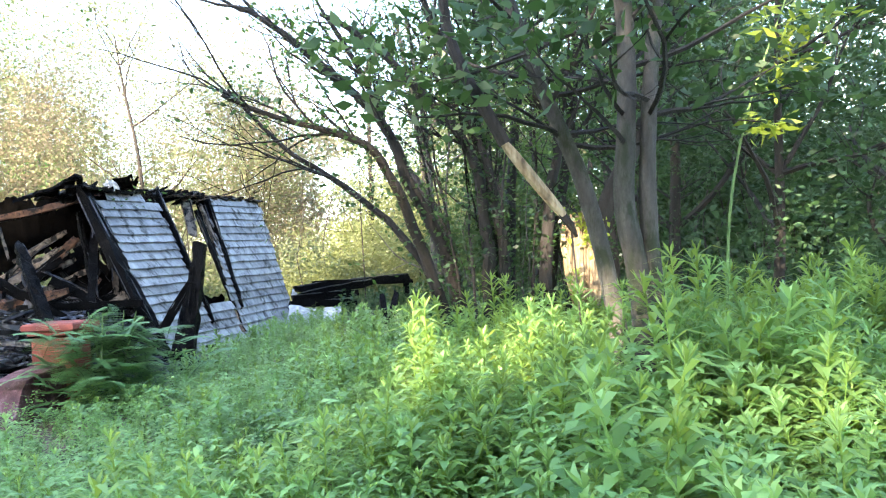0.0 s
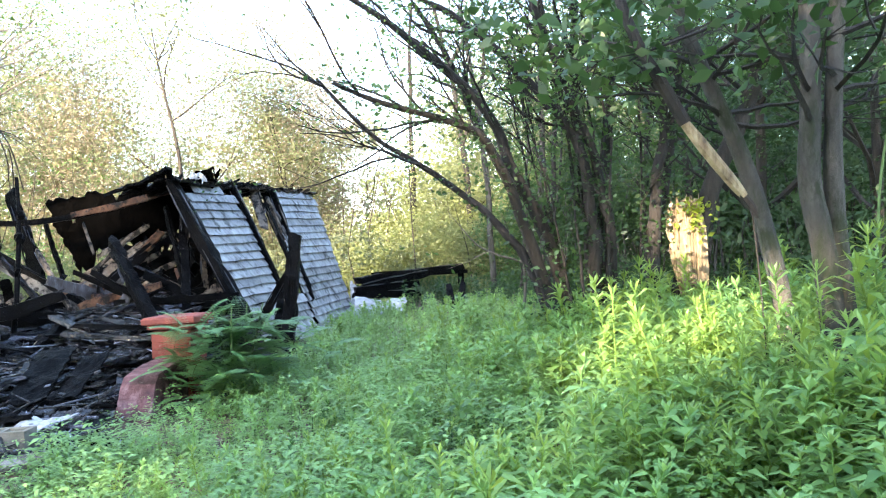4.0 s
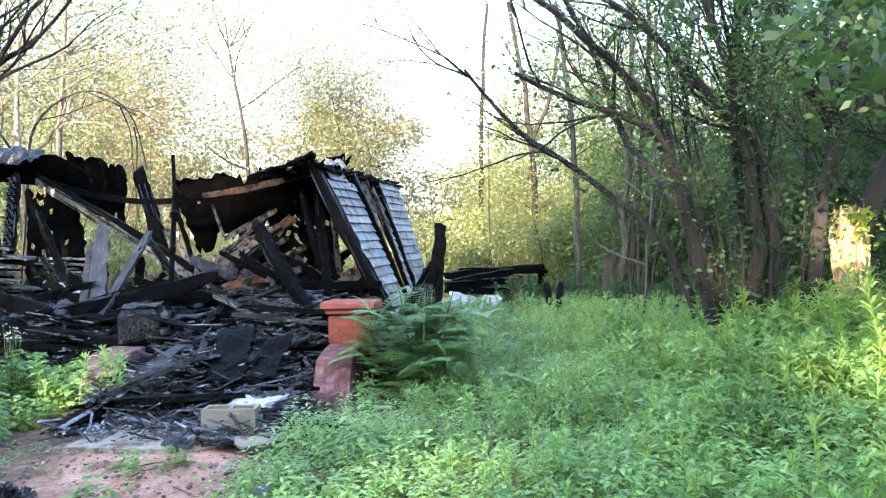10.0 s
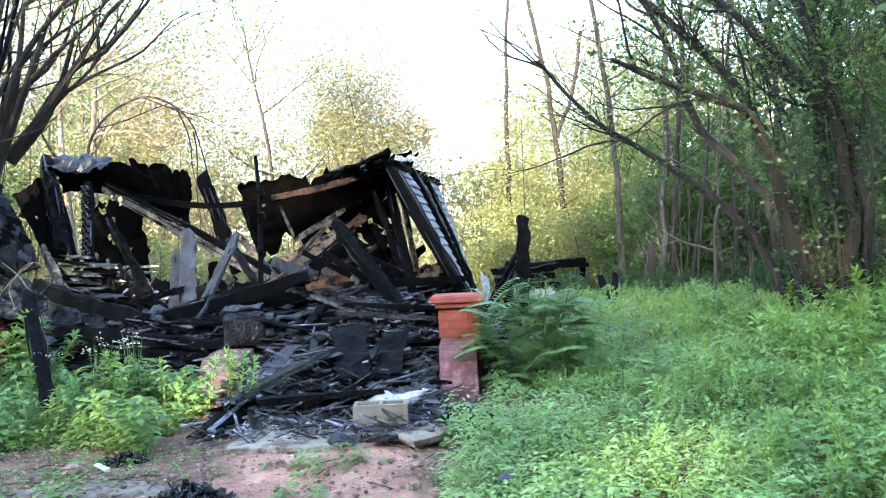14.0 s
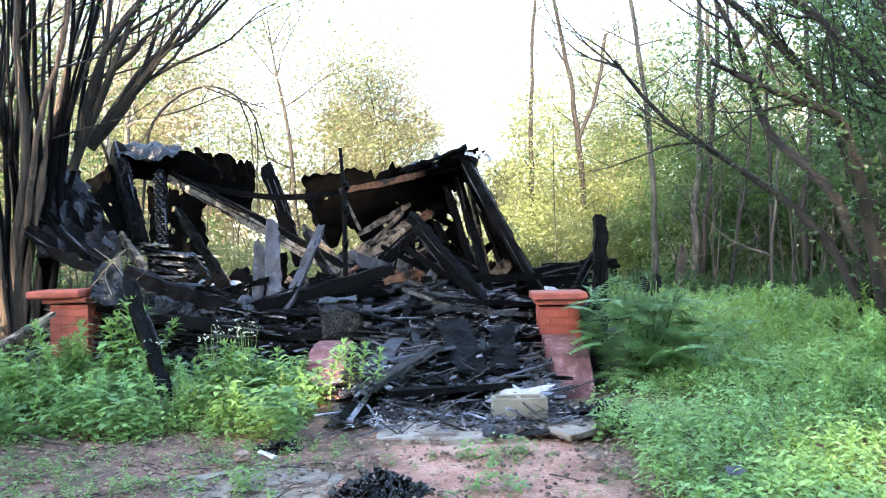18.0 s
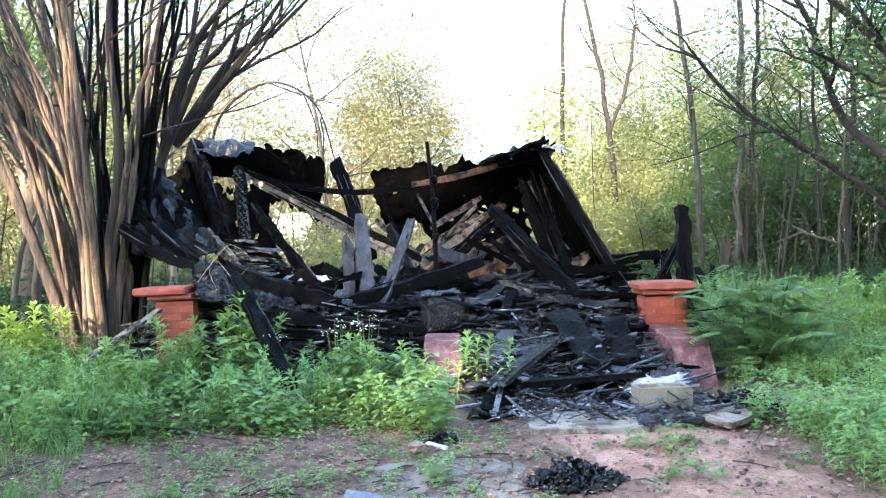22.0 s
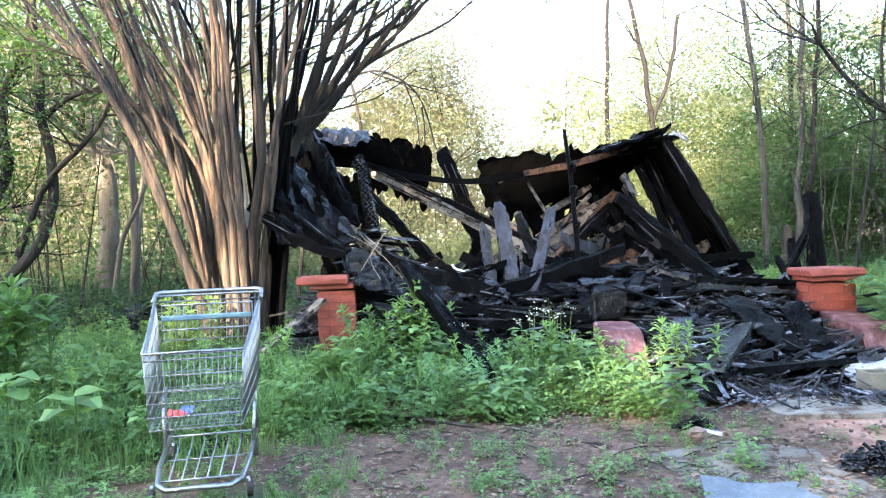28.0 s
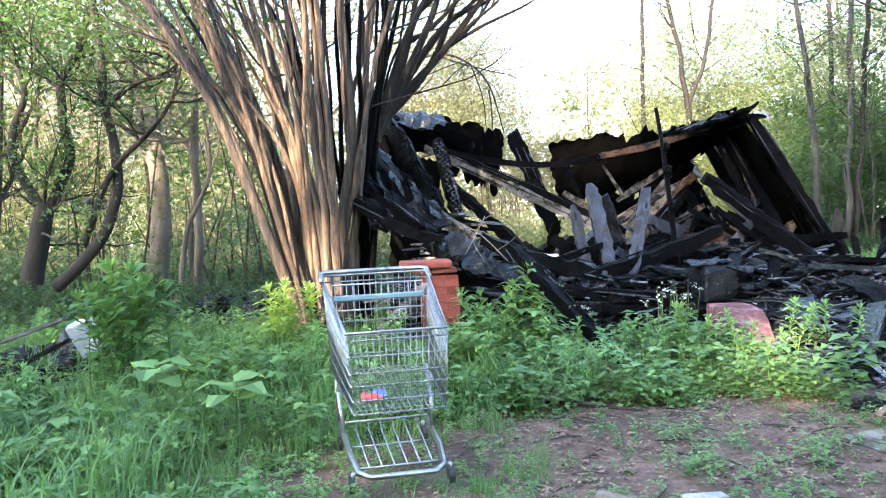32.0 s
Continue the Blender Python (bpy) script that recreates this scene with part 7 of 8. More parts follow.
# ---- weeds, grass and bushes ----
def weed_template(rng, H, n_leaf, leaf, width, droop=0.35, top_tuft=6):
    """One upright weed: a thin stalk and whorled lance leaves, each bent once. Array (n, 4, 3)."""
    q = []
    w = 0.005
    lean = rng.normal(0, 0.06, 2)
    spine = lambda z: np.array([lean[0] * z * z, lean[1] * z * z, z * H])
    for a in (0.0, 1.57):
        s = np.array([math.cos(a), math.sin(a), 0]) * w
        for i in range(2):
            p, r2 = spine(i / 2), spine((i + 1) / 2)
            q.append([p - s, p + s, r2 + s, r2 - s])
    for i in range(n_leaf):
        z = 0.12 + 0.88 * (i / n_leaf) ** 0.8
        a = i * 2.4 + rng.normal(0, 0.25)
        L = leaf * (0.55 + 0.6 * math.sin(math.pi * min(1, 0.25 + 0.75 * (1 - z) + 0.12))) * rng.uniform(0.75, 1.25)
        up = 0.75 - droop * (1 - z) * 2 + rng.normal(0, 0.12)
        d = np.array([math.cos(a), math.sin(a), up])
        d /= np.linalg.norm(d)
        s = np.array([-math.sin(a), math.cos(a), 0]) * width * L / leaf * 0.5
        p = spine(z)
        m = p + d * L * 0.5
        d2 = d + np.array([0, 0, -0.75])
        e = m + d2 / np.linalg.norm(d2) * L * 0.5
        q.append([p - s * 0.25, p + s * 0.25, m + s, m - s])
        q.append([m - s, m + s, e + s * 0.06, e - s * 0.06])
    for i in range(top_tuft):
        a = i * 2 * math.pi / top_tuft
        d = np.array([math.cos(a) * 0.6, math.sin(a) * 0.6, 0.9]) * leaf * 0.55
        s = np.array([-math.sin(a), math.cos(a), 0]) * width * 0.4
        p = spine(1.0)
        q.append([p - s * 0.2, p + s * 0.2, p + d * 0.6 + s, p + d - s * 0.5])
    return np.array(q)


def grass_template(rng, H, blades, spread, width=0.006):
    q = []
    for i in range(blades):
        a = rng.uniform(0, 2 * math.pi)
        p = np.array([*(rng.normal(0, spread, 2)), 0])
        d = np.array([math.cos(a), math.sin(a), 0]) * rng.uniform(0.1, 0.6)
        h = H * rng.uniform(0.5, 1.2)
        s = np.array([-math.sin(a), math.cos(a), 0]) * width
        m = p + d * h * 0.35 + np.array([0, 0, h * 0.6])
        e = p + d * h + np.array([0, 0, h * rng.uniform(0.55, 0.95)])
        q.append([p - s, p + s, m + s, m - s])
        q.append([m - s, m + s, e + s * 0.1, e - s * 0.1])
    return np.array(q)


def broad_template(rng, H, n_leaf, leaf, width):
    """A low leafy herb: broad leaves on short stalks."""
    q = []
    for i in range(n_leaf):
        a = rng.uniform(0, 2 * math.pi)
        z = H * rng.uniform(0.15, 1.0)
        p = np.array([math.cos(a) * H * 0.25 * rng.random(), math.sin(a) * H * 0.25 * rng.random(), z])
        d = np.array([math.cos(a), math.sin(a), rng.uniform(-0.15, 0.45)])
        s = np.array([-math.sin(a), math.cos(a), rng.normal(0, 0.2)]) * width * rng.uniform(0.7, 1.2) * 0.5
        L = leaf * rng.uniform(0.6, 1.2)
        m = p + d * L * 0.5
        e = p + d * L + np.array([0, 0, -L * 0.25])
        q.append([p - s * 0.2, p + s * 0.2, m + s, m - s])
        q.append([m - s, m + s, e + s * 0.1, e - s * 0.1])
    return np.array(q)


def strew(rng, templates, places, scales, tilt=0.12):
    """Copies of template plants set on the ground at places: one array of quads."""
    out = []
    for (x, y), sc in zip(places, scales):
        t = templates[rng.integers(len(templates))]
        a = rng.uniform(0, 2 * math.pi)
        ca, sa = math.cos(a), math.sin(a)
        R = np.array([[ca, -sa, 0], [sa, ca, 0], [0, 0, 1.0]])
        q = t @ R.T * sc
        k = rng.normal(0, tilt, 2)
        q[:, :, 0] += q[:, :, 2] * k[0]
        q[:, :, 1] += q[:, :, 2] * k[1]
        out.append(q + np.array([x, y, height(x, y) - 0.01]))
    return np.concatenate(out)


def spots(rng, n, fits, x0, x1, y0, y1):
    got = []
    while len(got) < n:
        x, y = rng.uniform(x0, x1), rng.uniform(y0, y1)
        if rng.random() < fits(x, y):
            got.append((x, y))
    return got


def clump(x, y, f=0.8, off=0.0):
    return 0.5 + 0.9 * noise.noise(Vector((x * f, y * f, off)))


def weed_field(x, y):
    """Tall weeds: the meadow beside the path, up to the trees."""
    edge = -4.25 if y < 6.2 else -3.9 if y < 7.6 else -3.4
    if x < edge + 0.25 * noise.noise(Vector((y * 1.3, 2, 2))):
        return 0
    if y > 9.0 and x < -2.6:
        return 0
    return max(0.12, min(1, 0.75 + 1.0 * noise.noise(Vector((x * 0.7, y * 0.7, 3)))))


def low_band(x, y):
    """Weeds along the porch front and round the yard."""
    if -9.0 < x < -6.35 and 5.55 + 0.3 * noise.noise(Vector((x * 1.5, 1, 1))) < y < 7.75:
        return 1
    if -8.75 < x < -6.3 and 4.9 < y < 5.7:
        return 0.22 * clump(x, y, 2)
    if x < -8.6 + 0.3 * noise.noise(Vector((0, y * 1.5, 1))) and 1.3 < y < 12:
        return 0.8
    if -9.0 < x < -3.9 and 2.2 < y < 5.2:
        return 1.5 * max(0, clump(x, y, 1.7, 5) - 0.40)
    if -4.6 < x < -3.6 and 3.5 < y < 5.4:
        return 0.3
    return 0


def tallness(x, y):
    """How high the meadow grows: low by the house, high towards the trees."""
    t = min(1, max(0, (x + 3.2) / 3.6))
    n = min(1, max(0.35, (y - 0.5) / 4.0))
    low = 0.45 + 0.55 * min(1, max(0, (x + 2.6) / 2.2)) if y > 4.5 else 0.8 + 0.2 * min(1, max(0, (x + 2.6) / 2.2))
    return low * (0.52 + 0.48 * t) * (0.6 + 0.4 * n) * (1 + 0.55 * noise.noise(Vector((x * 1.1, y * 1.1, 9))))


def yard_low(x, y):
    """Grass is kept low round the cart."""
    d = math.hypot((x + 9.1) / 0.9, (y - 4.2) / 1.0)
    return 0.3 + 0.7 * min(1, max(0, d - 0.6))


def build_plants():
    rng = np.random.default_rng(30)
    tall = [weed_template(rng, rng.uniform(0.75, 1.05), 34, 0.17, 0.034) for _ in range(8)]
    mid = [weed_template(rng, rng.uniform(0.42, 0.65), 24, 0.135, 0.042) for _ in range(8)]
    grass = [grass_template(rng, rng.uniform(0.25, 0.42), 24, 0.07, 0.0045) for _ in range(6)]
    herb = [broad_template(rng, rng.uniform(0.14, 0.30), 22, 0.075, 0.046) for _ in range(7)]
    p = spots(rng, 900, lambda x, y: weed_field(x, y) * (0.25 if y < 3.2 else 1), -3.6, 5.0, 2.0, 10.0)
    tagged(quads_ob("tall_weeds", strew(rng, tall, p, rng.uniform(0.62, 1.08, len(p)) * [tallness(*q) for q in p]), WEED_TALL), "tall upright weeds with whorled lance leaves", "weeds", kind="stuff")
    p = spots(rng, 3600, weed_field, -4.4, 5.2, 1.5, 9.5)
    tagged(quads_ob("meadow_weeds", strew(rng, mid, p, rng.uniform(0.7, 1.25, len(p)) * [tallness(*q) for q in p]), WEED), "dense green weeds filling the meadow", "weeds", kind="stuff")
    p = spots(rng, 800, weed_field, -4.4, 4.5, 1.4, 8.5)
    tagged(quads_ob("meadow_grass", strew(rng, grass, p, rng.uniform(0.8, 1.6, len(p)) * [tallness(*q) for q in p]), GRASS), "long grass among the weeds", "grass", kind="stuff")
    lush = [broad_template(rng, rng.uniform(0.28, 0.6), 60, 0.075, 0.028) for _ in range(7)]
    p = spots(rng, 2400, weed_field, -4.4, 4.6, 1.5, 8.0)
    tagged(quads_ob("meadow_herbs", strew(rng, lush, p, rng.uniform(0.9, 1.35, len(p)) * [0.4 + 0.6 * tallness(*q) for q in p]), WEED), "broad-leaved herbs filling the meadow", "weeds", kind="stuff")
    p = spots(rng, 6800, lambda x, y: low_band(x, y) * min(1, max(0.06, 1.6 * clump(x, y, 1.7, 3) - 0.15)), -15, -3.6, 1.3, 12)
    tagged(quads_ob("yard_herbs", strew(rng, herb, p, rng.uniform(0.5, 1.4, len(p)) * [max(0.35, 0.35 + 1.1 * clump(*q, 1.9, 6)) * yard_low(*q) * (0.36 if -8.6 < q[0] and q[1] < 5.3 else 1) for q in p]), YARDWEED), "low broad-leaved herbs in the yard", "weeds", kind="stuff")
    p = spots(rng, 700, lambda x, y: (1 if low_band(x, y) >= 0.8 else 0), -15, -6.35, 2.5, 12)
    tagged(quads_ob("yard_weeds", strew(rng, mid, p, rng.uniform(0.35, 0.75, len(p)) * [yard_low(*q) for q in p]), YARDWEED), "leafy weeds along the porch front", "weeds", kind="stuff")
    p = spots(rng, 1700, lambda x, y: (0.8 * max(0.1, clump(x, y, 1.2, 4)) if x < -8.5 else 0.12 if y > 5.7 and low_band(x, y) > 0.2 else 0), -14, -4.2, 1.2, 9)
    tagged(quads_ob("yard_grass", strew(rng, grass, p, np.where(np.array(p)[:, 0] < -8.5, rng.uniform(0.7, 1.25, len(p)), rng.uniform(0.25, 0.6, len(p))) * [yard_low(*q) for q in p]), GRASS), "green grass round the cart and in the yard", "grass", kind="stuff")
    p = spots(rng, 3200, lambda x, y: 1 if (x < -9.2 or x > 1.2 or y > 15.5) and not -5.2 < x < -3.3 else 0, -24, 12, 9.5, 22)
    tagged(quads_ob("woodland_floor", strew(rng, mid, p, rng.uniform(0.5, 1.3, len(p))), DARKLEAF), "undergrowth on the woodland floor", "weeds", kind="stuff")
    p = spots(rng, 2400, lambda x, y: max(0.05, clump(x, y, 0.9, 12)) * (0.15 if -5.4 < x < -3.6 else 1), -13, 6, -4.0, 1.8)
    tagged(quads_ob("lane_herbs", strew(rng, herb, p, rng.uniform(0.25, 0.7, len(p))), WEED), "low trampled herbs along the lane", "weeds", kind="stuff")
    p = spots(rng, 1500, lambda x, y: max(0.3, clump(x, y, 0.9, 15)), -3.3, 2.0, 8.0, 17.0)
    tagged(quads_ob("back_meadow", strew(rng, mid + lush[:3], p, rng.uniform(0.35, 0.85, len(p))), WEED), "low green weeds between the side wall and the trees", "weeds", kind="stuff")
    p = spots(rng, 500, lambda x, y: 1, -3.75, -2.6, 7.8, 16.5)
    tagged(quads_ob("wall_weeds", strew(rng, lush + herb, p, rng.uniform(0.4, 0.8, len(p))), WEED), "low herbs along the foot of the side wall", "weeds", kind="stuff")
    # dead leaves and gravel on the dirt
    c = np.array([(x, y, height(x, y) + 0.02) for x, y in spots(rng, 9500, lambda x, y: max(0.1, clump(x, y, 2.2, 7)) * (0.35 if -5.75 < x < -4.4 else 1), -9.2, -3.9, 2.2, 5.9)])
    q = leaf_quads(rng, c, 0.042, 0.004, 1, 0.5)
    q[:, :, 2] = c[:, None, 2] + (q[:, :, 2] - c[:, None, 2]) * 0.15
    tagged(quads_ob("dead_leaves", q, DRYSTUFF), "scattered dead leaves on the dirt", "leaf litter", kind="stuff")
    r = random.Random(6)
    geos = [rock((x, y, height(x, y) + 0.012), r.uniform(0.008, 0.04), k, 0.5) for k, (x, y) in enumerate(spots(rng, 1500, lambda x, y: 0.5 + 0.5 * (-6.0 < x < -4.2), -8.8, -3.9, 2.4, 5.7))]
    tagged(mesh_ob("gravel", *join(*geos), PEBBLE), "scattered pale pebbles and crumbs", "gravel", kind="stuff")

    sticks = []
    for x, y in spots(rng, 220, lambda x, y: 0.4 if -5.75 < x < -4.4 else 1, -9.0, -3.9, 2.4, 5.9):
        a, L = r.uniform(0, 6.283), r.uniform(0.05, 0.32)
        z = height(x, y) + 0.012
        d = Vector((math.cos(a), math.sin(a), 0)) * L
        p = Vector((x, y, z))
        sticks.append(tube([p, p + d * 0.5 + Vector((0.02 * r.uniform(-1, 1), 0.02 * r.uniform(-1, 1), 0.012)), p + d], [0.004, 0.0045, 0.002], 4))
    tagged(mesh_ob("fallen_twigs", *join(*sticks), BARK), "small fallen twigs on the dirt", "twigs", kind="stuff")

    def plant(name, x, y, templates, n, spread, scale, mat, label, category, seed, group=""):
        g = np.random.default_rng(seed)
        places = [(x + g.normal(0, spread), y + g.normal(0, spread)) for _ in range(n)]
        ob = empty(name, (x, y, 0), label, category, group)
        quads_ob("leaves", strew(g, templates, places, g.uniform(0.75, 1.1, n) * scale), mat, ob)
        for px, py in places[:5]:
            part("stalk", tube([(px, py, -0.03), (px + 0.01, py, 0.25 * scale), (px + 0.015, py + 0.01, 0.42 * scale)], [0.008, 0.006, 0.003], 5), STALK, ob)
        return ob

    leafy = [weed_template(rng, rng.uniform(0.6, 0.8), 40, 0.16, 0.045, 0.3) for _ in range(4)]
    plant("pokeweed", -8.25, 7.35, leafy, 8, 0.16, 1.05, WEED, "lush leafy pokeweed clump beside the pillar", "weed", 1, "leafy clumps")
    plant("pokeweed", -8.68, 7.0, leafy, 9, 0.17, 0.85, YARDWEED, "leafy weeds before the pillar", "weed", 11, "leafy clumps")
    plant("pokeweed", -11.42, 6.25, leafy, 9, 0.16, 1.4, DARKWEED, "tall lush pokeweed by the thicket", "weed", 2, "leafy clumps")
    plant("pokeweed", -6.05, 6.55, leafy, 5, 0.10, 0.75, WEED, "leafy weed before the stair wall", "weed", 3, "leafy clumps")
    plant("pokeweed", -6.9, 6.55, leafy, 4, 0.14, 0.7, WEED, "leafy weed before the porch", "weed", 4, "leafy clumps")
    plant("pokeweed", -10.48, 8.0, leafy, 9, 0.18, 1.05, WEED_TALL, "bright leafy shrub at the tree's foot", "shrub", 5, "leafy clumps")
    plant("pokeweed", -9.6, 7.0, leafy, 6, 0.2, 0.65, WEED, "leafy weeds against the plank", "weed", 6, "leafy clumps")
    plant("milkweed", 1.55, 5.5, [weed_template(rng, 1.3, 60, 0.19, 0.03) for _ in range(2)], 3, 0.25, 1.0, WEED_TALL, "very tall lance-leaved weed catching the sun", "weed", 7, "tall weeds")
    for k, (x, y) in enumerate(((0.72, 4.75), (1.1, 4.5), (1.55, 4.75), (0.35, 4.95), (1.9, 4.6))):
        plant("milkweed", x, y, [weed_template(rng, 1.12, 56, 0.17, 0.03) for _ in range(2)], 5, 0.17, 1.0, YARDWEED, "tall lance-leaved weeds round the grey tree", "weed", 20 + k, "tall weeds")
    plant("milkweed", 0.55, 6.6, [weed_template(rng, 1.3, 60, 0.19, 0.03) for _ in range(2)], 3, 0.2, 1.0, WEED_TALL, "very tall lance-leaved weed in the meadow", "weed", 8, "tall weeds")
    plant("milkweed", 2.4, 6.0, [weed_template(rng, 1.3, 60, 0.19, 0.03) for _ in range(2)], 4, 0.3, 1.05, WEED_TALL, "very tall lance-leaved weed in the meadow", "weed", 9, "tall weeds")
    plant("milkweed", 0.0, 5.0, [weed_template(rng, 1.0, 50, 0.15, 0.025) for _ in range(2)], 7, 0.45, 1.0, WEED_TALL, "bright sunlit lance-leaved weeds", "weed", 10, "tall weeds")

    for k, (x, y, s) in enumerate(((-2.9, 8.3, 0.9), (-2.3, 9.1, 1.0), (-1.7, 8.4, 0.8), (-2.5, 7.3, 0.75), (-1.2, 9.4, 1.0), (-3.0, 6.6, 0.6), (-2.0, 6.2, 0.7), (-1.1, 6.9, 0.8), (-2.6, 5.2, 0.6), (-0.2, 8.0, 0.95), (-1.5, 4.8, 0.7), (0.9, 7.6, 1.05), (3.2, 7.0, 1.1), (2.9, 5.0, 1.0), (0.2, 4.0, 0.8), (1.5, 4.3, 0.85))):
        plant("leafy_bush", x, y, leafy, 9, 0.26, s * (0.5 if x < -1.4 and y > 5.5 else 1), WEED if k % 3 else YARDWEED, "rounded leafy bush in the meadow", "bush", 100 + k, "meadow bushes")

    tufts = [weed_template(rng, rng.uniform(0.45, 0.7), 34, 0.13, 0.036, 0.4) for _ in range(5)]
    g2 = np.random.default_rng(77)
    for k in range(30):
        x, y = g2.uniform(-3.2, 3.4), g2.uniform(3.6, 8.2)
        if weed_field(x, y) > 0.4:
            plant("meadow_clump", x, y, tufts, 7, g2.uniform(0.14, 0.26), g2.uniform(0.6, 1.15) * max(0.45, tallness(x, y)), (WEED, YARDWEED, WEED_TALL, DARKWEED)[k % 4], "leafy clump of weeds in the meadow", "weed", 160 + k, "meadow clumps")
    p = spots(rng, 420, lambda x, y: max(0.15, clump(x, y, 1.6, 8)), -8.8, -5.9, 3.6, 5.7)
    tagged(quads_ob("dirt_herbs", strew(rng, herb, p, rng.uniform(0.14, 0.42, len(p))), YARDWEED), "sparse small herbs on the bare dirt", "weeds", kind="stuff")

    for k, (x, y, s) in enumerate(((-11.9, 5.6, 0.6), (-10.9, 6.0, 0.55), (-12.6, 6.3, 0.8), (-10.0, 6.4, 0.5), (-11.2, 4.3, 0.45), (-12.3, 4.6, 0.5), (-9.9, 3.6, 0.3), (-12.9, 8.2, 0.8), (-11.4, 8.6, 0.6), (-7.6, 6.6, 0.5), (-8.5, 6.7, 0.6), (-7.2, 6.1, 0.4), (-8.0, 6.2, 0.45))):
        plant("leafy_bush", x, y, leafy, 8, 0.22, s, YARDWEED if k % 3 else FERN, "low leafy bush in the yard", "bush", 130 + k, "yard bushes")

    # big-leaved seedlings in the grass
    for k, (x, y, h) in enumerate(((-10.75, 5.15, 0.48), (-10.2, 4.9, 0.40), (-11.5, 4.6, 0.45))):
        ob = empty("burdock", (x, y, 0), "broad-leaved seedling with large pale leaves", "weed", "broad-leaved seedlings")
        q = []
        for i in range(7):
            a = i * 2.4 + k
            d = Vector((math.cos(a), math.sin(a), 0.25))
            s = Vector((-math.sin(a), math.cos(a), 0.05)) * 0.075
            p = Vector((x, y, h - 0.02 * i))
            m, e = p + d * 0.10, p + d * 0.22 + Vector((0, 0, -0.07))
            q.append([p, p + d * 0.06 + s, m + s * 1.1 + d * 0.03, m + d * 0.04])
            q.append([p, m + d * 0.04, m - s * 1.1 + d * 0.03, p + d * 0.06 - s])
            q.append([m + d * 0.04, m + s * 1.1 + d * 0.03, e + s * 0.3, e])
            q.append([m + d * 0.04, e, e - s * 0.3, m - s * 1.1 + d * 0.03])
        quads_ob("leaves", [[tuple(v) for v in f] for f in q], WEED, ob)
        part("stalk", tube([(x, y, -0.02), (x + 0.01, y, h)], [0.008, 0.005], 5), STALK, ob)

    # feathery sapling at the pillar
    ob = empty("mimosa_bush", (-3.45, 7.35, 0), "feathery-leaved mimosa bush crowding the pillar", "bush")
    g = np.random.default_rng(15)
    q, stems = [], []
    for k in range(210):
        a, el = g.uniform(0, 2 * math.pi), g.uniform(0.05, 1.2)
        base = Vector((-3.52 + g.normal(0, 0.32), 7.30 + g.normal(0, 0.26), g.uniform(0.12, 0.78)))
        base.x = max(base.x, -3.92)
        L = g.uniform(0.22, 0.38) if math.cos(a) < 0 else g.uniform(0.3, 0.5)
        pts = [base + Vector((math.cos(a) * math.cos(el) * L * t, math.sin(a) * math.cos(el) * L * t, math.sin(el) * L * t - 0.35 * L * t * t)) for t in (0, 0.25, 0.5, 0.75, 1.0)]
        stems.append(tube(pts, [0.003] * 5, 3, False))
        for i in range(13):
            t = 0.12 + 0.88 * i / 12
            p = base + Vector((math.cos(a) * math.cos(el) * L * t, math.sin(a) * math.cos(el) * L * t, math.sin(el) * L * t - 0.35 * L * t * t))
            for s in (-1, 1):
                d = Vector((-math.sin(a) * s + 0.35 * math.cos(a), math.cos(a) * s + 0.35 * math.sin(a), -0.12)) * 0.095 * (1.1 - 0.6 * abs(t - 0.45))
                w = Vector((math.cos(a), math.sin(a), 0)) * 0.019
                q.append([tuple(p - w * 0.5), tuple(p + w), tuple(p + d + w * 0.4), tuple(p + d - w * 0.5)])
    quads_ob("fronds", q, MIMOSA, ob)
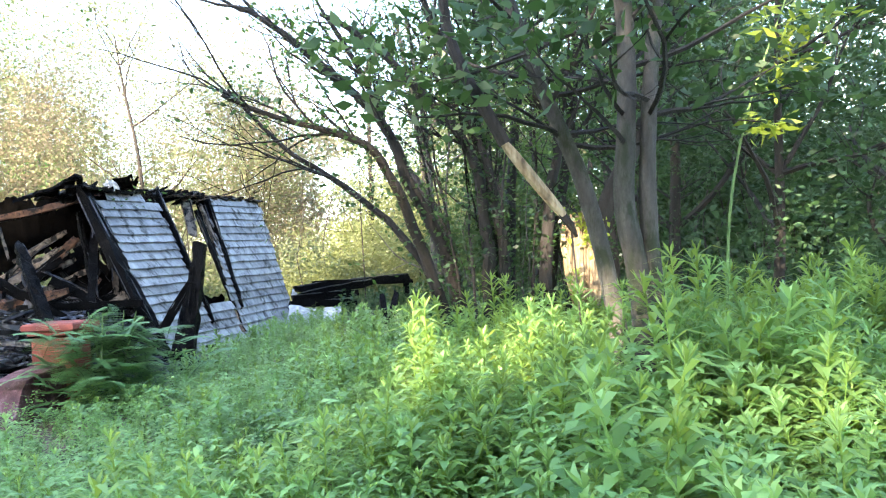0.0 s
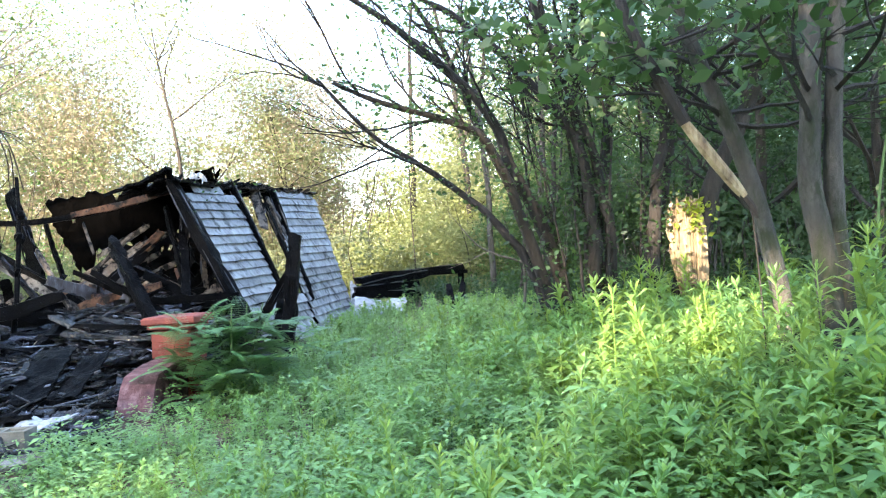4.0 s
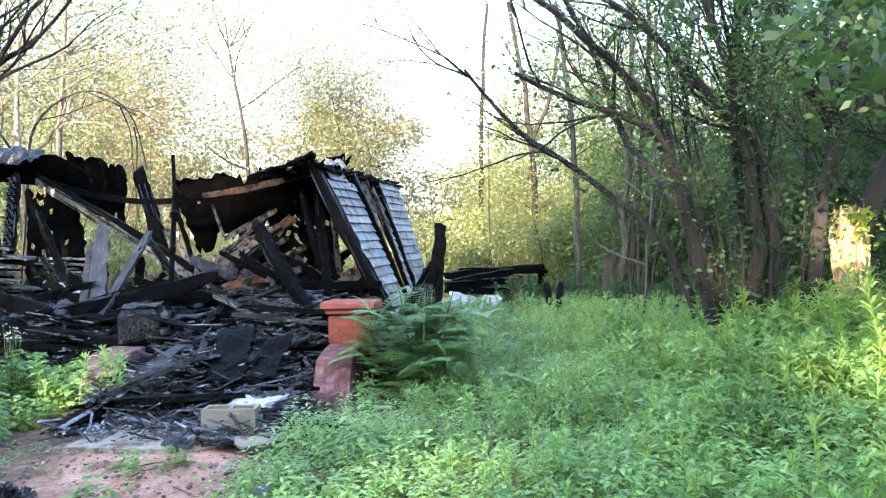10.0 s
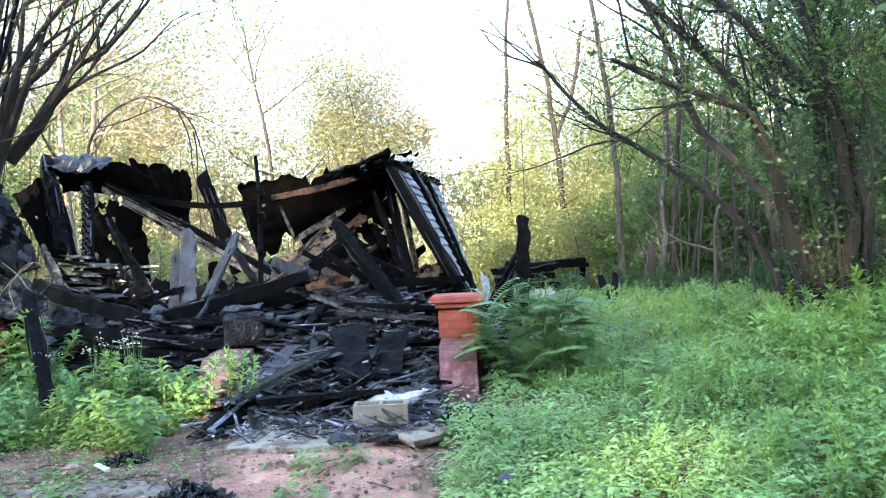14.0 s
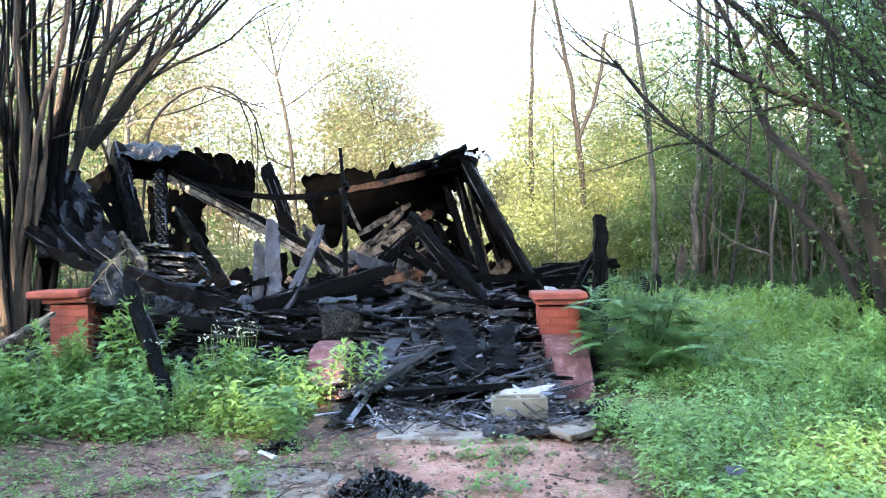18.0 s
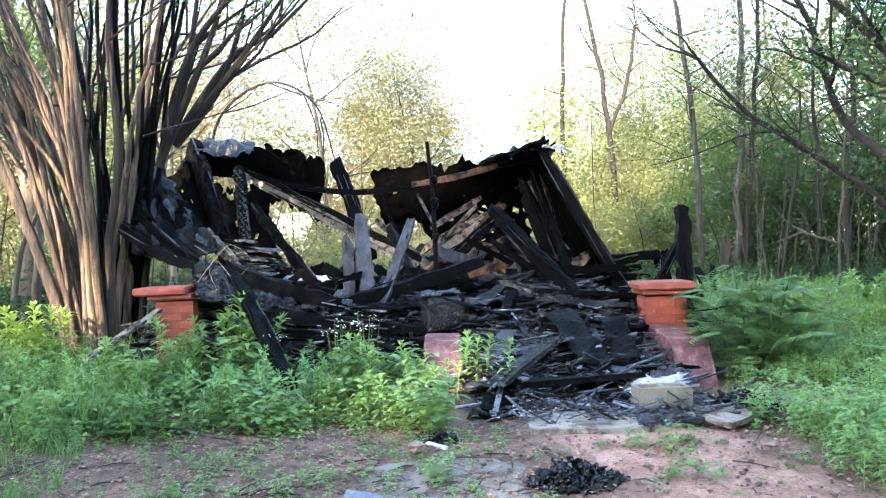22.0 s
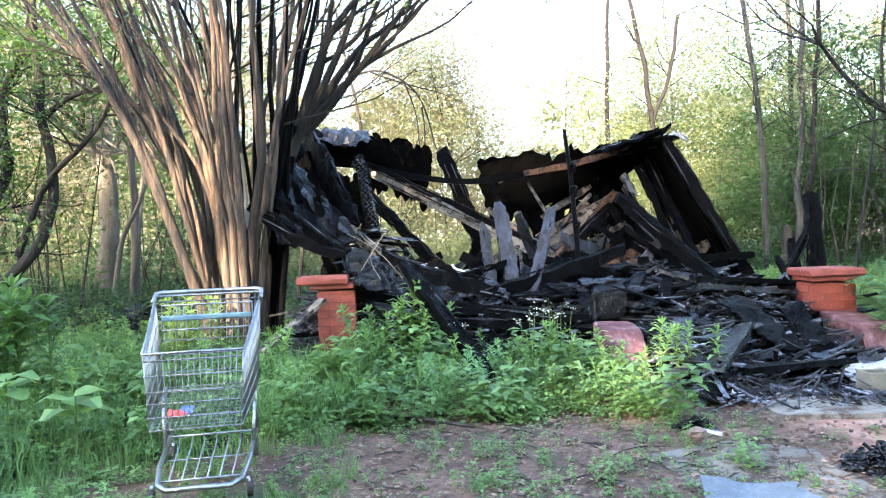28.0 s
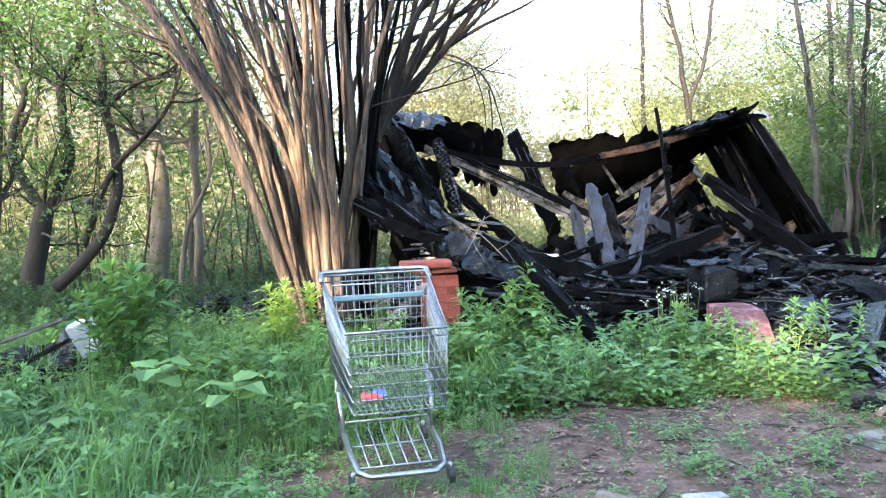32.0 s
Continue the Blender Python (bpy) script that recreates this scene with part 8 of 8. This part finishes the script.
    tagged(part("stemwork", join(*stems, *[tube([(-3.45, 7.35, -0.03), (-3.45 + dx * 0.6, 7.35 + dy, 0.5), (-3.45 + dx, 7.35 + dy, 0.95)], [0.012, 0.009, 0.005], 5) for dx, dy in ((0.1, 0.1), (-0.2, 0.0), (0.3, -0.1), (0.05, -0.25))]), STALK, ob), kind="stuff")
    plant("pokeweed", -3.1, 7.0, mid, 16, 0.35, 0.6, WEED, "leafy weeds round the mimosa", "weed", 18, "leafy clumps")

    # white fleabane before the porch
    for k, (x, y, h) in enumerate(((-7.25, 6.75, 0.62), (-7.0, 6.85, 0.66), (-7.85, 7.0, 0.5))):
        ob = empty("fleabane", (x, y, 0), "white-flowered fleabane before the porch", "flower", "fleabane")
        g = np.random.default_rng(50 + k)
        st, heads = [], []
        for i in range(9):
            dx, dy, hh = g.normal(0, 0.07), g.normal(0, 0.05), h * g.uniform(0.8, 1.1)
            st.append(tube([(x + dx * 0.3, y + dy * 0.3, -0.02), (x + dx * 0.7, y + dy, hh * 0.6), (x + dx, y + dy, hh)], [0.004, 0.003, 0.002], 3, False))
            for j in range(2):
                heads.append((x + dx + g.normal(0, 0.02), y + dy + g.normal(0, 0.02), hh + g.normal(0, 0.015)))
        for gg in st:
            part("stalk", gg, STALK, ob)
        tagged(quads_ob("blossom", leaf_quads(g, heads[::2], 0.024, 0.012, 5, 0.5), FLOWER, ob), kind="stuff")
        quads_ob("leaves", leaf_quads(g, [(x + g.normal(0, 0.05), y + g.normal(0, 0.05), g.uniform(0.05, h * 0.7)) for _ in range(20)], 0.07, 0.03, 2, 0.3), WEED, ob)

    # bare brambles hanging over the tarpaulin
    br = empty("bramble", (-8.9, 8.2, 0.4), "bare looping bramble over the tarpaulin", "bramble")
    for k, pts in enumerate((((-8.46, 8.00, 0.98), (-8.26, 7.90, 1.15), (-8.50, 8.00, 1.33), (-8.68, 7.90, 1.11), (-8.58, 7.80, 0.88)), ((-8.55, 8.10, 1.33), (-8.65, 7.90, 1.16), (-8.77, 7.80, 0.97)), ((-8.93, 8.20, 1.34), (-8.62, 8.00, 1.16), (-8.36, 7.80, 0.88)))):
        part("shoot", tube(curve_points(pts, 6), 0.004, 4), DRYGRASS if k % 2 else BARK_FAR, br)


build_plants()
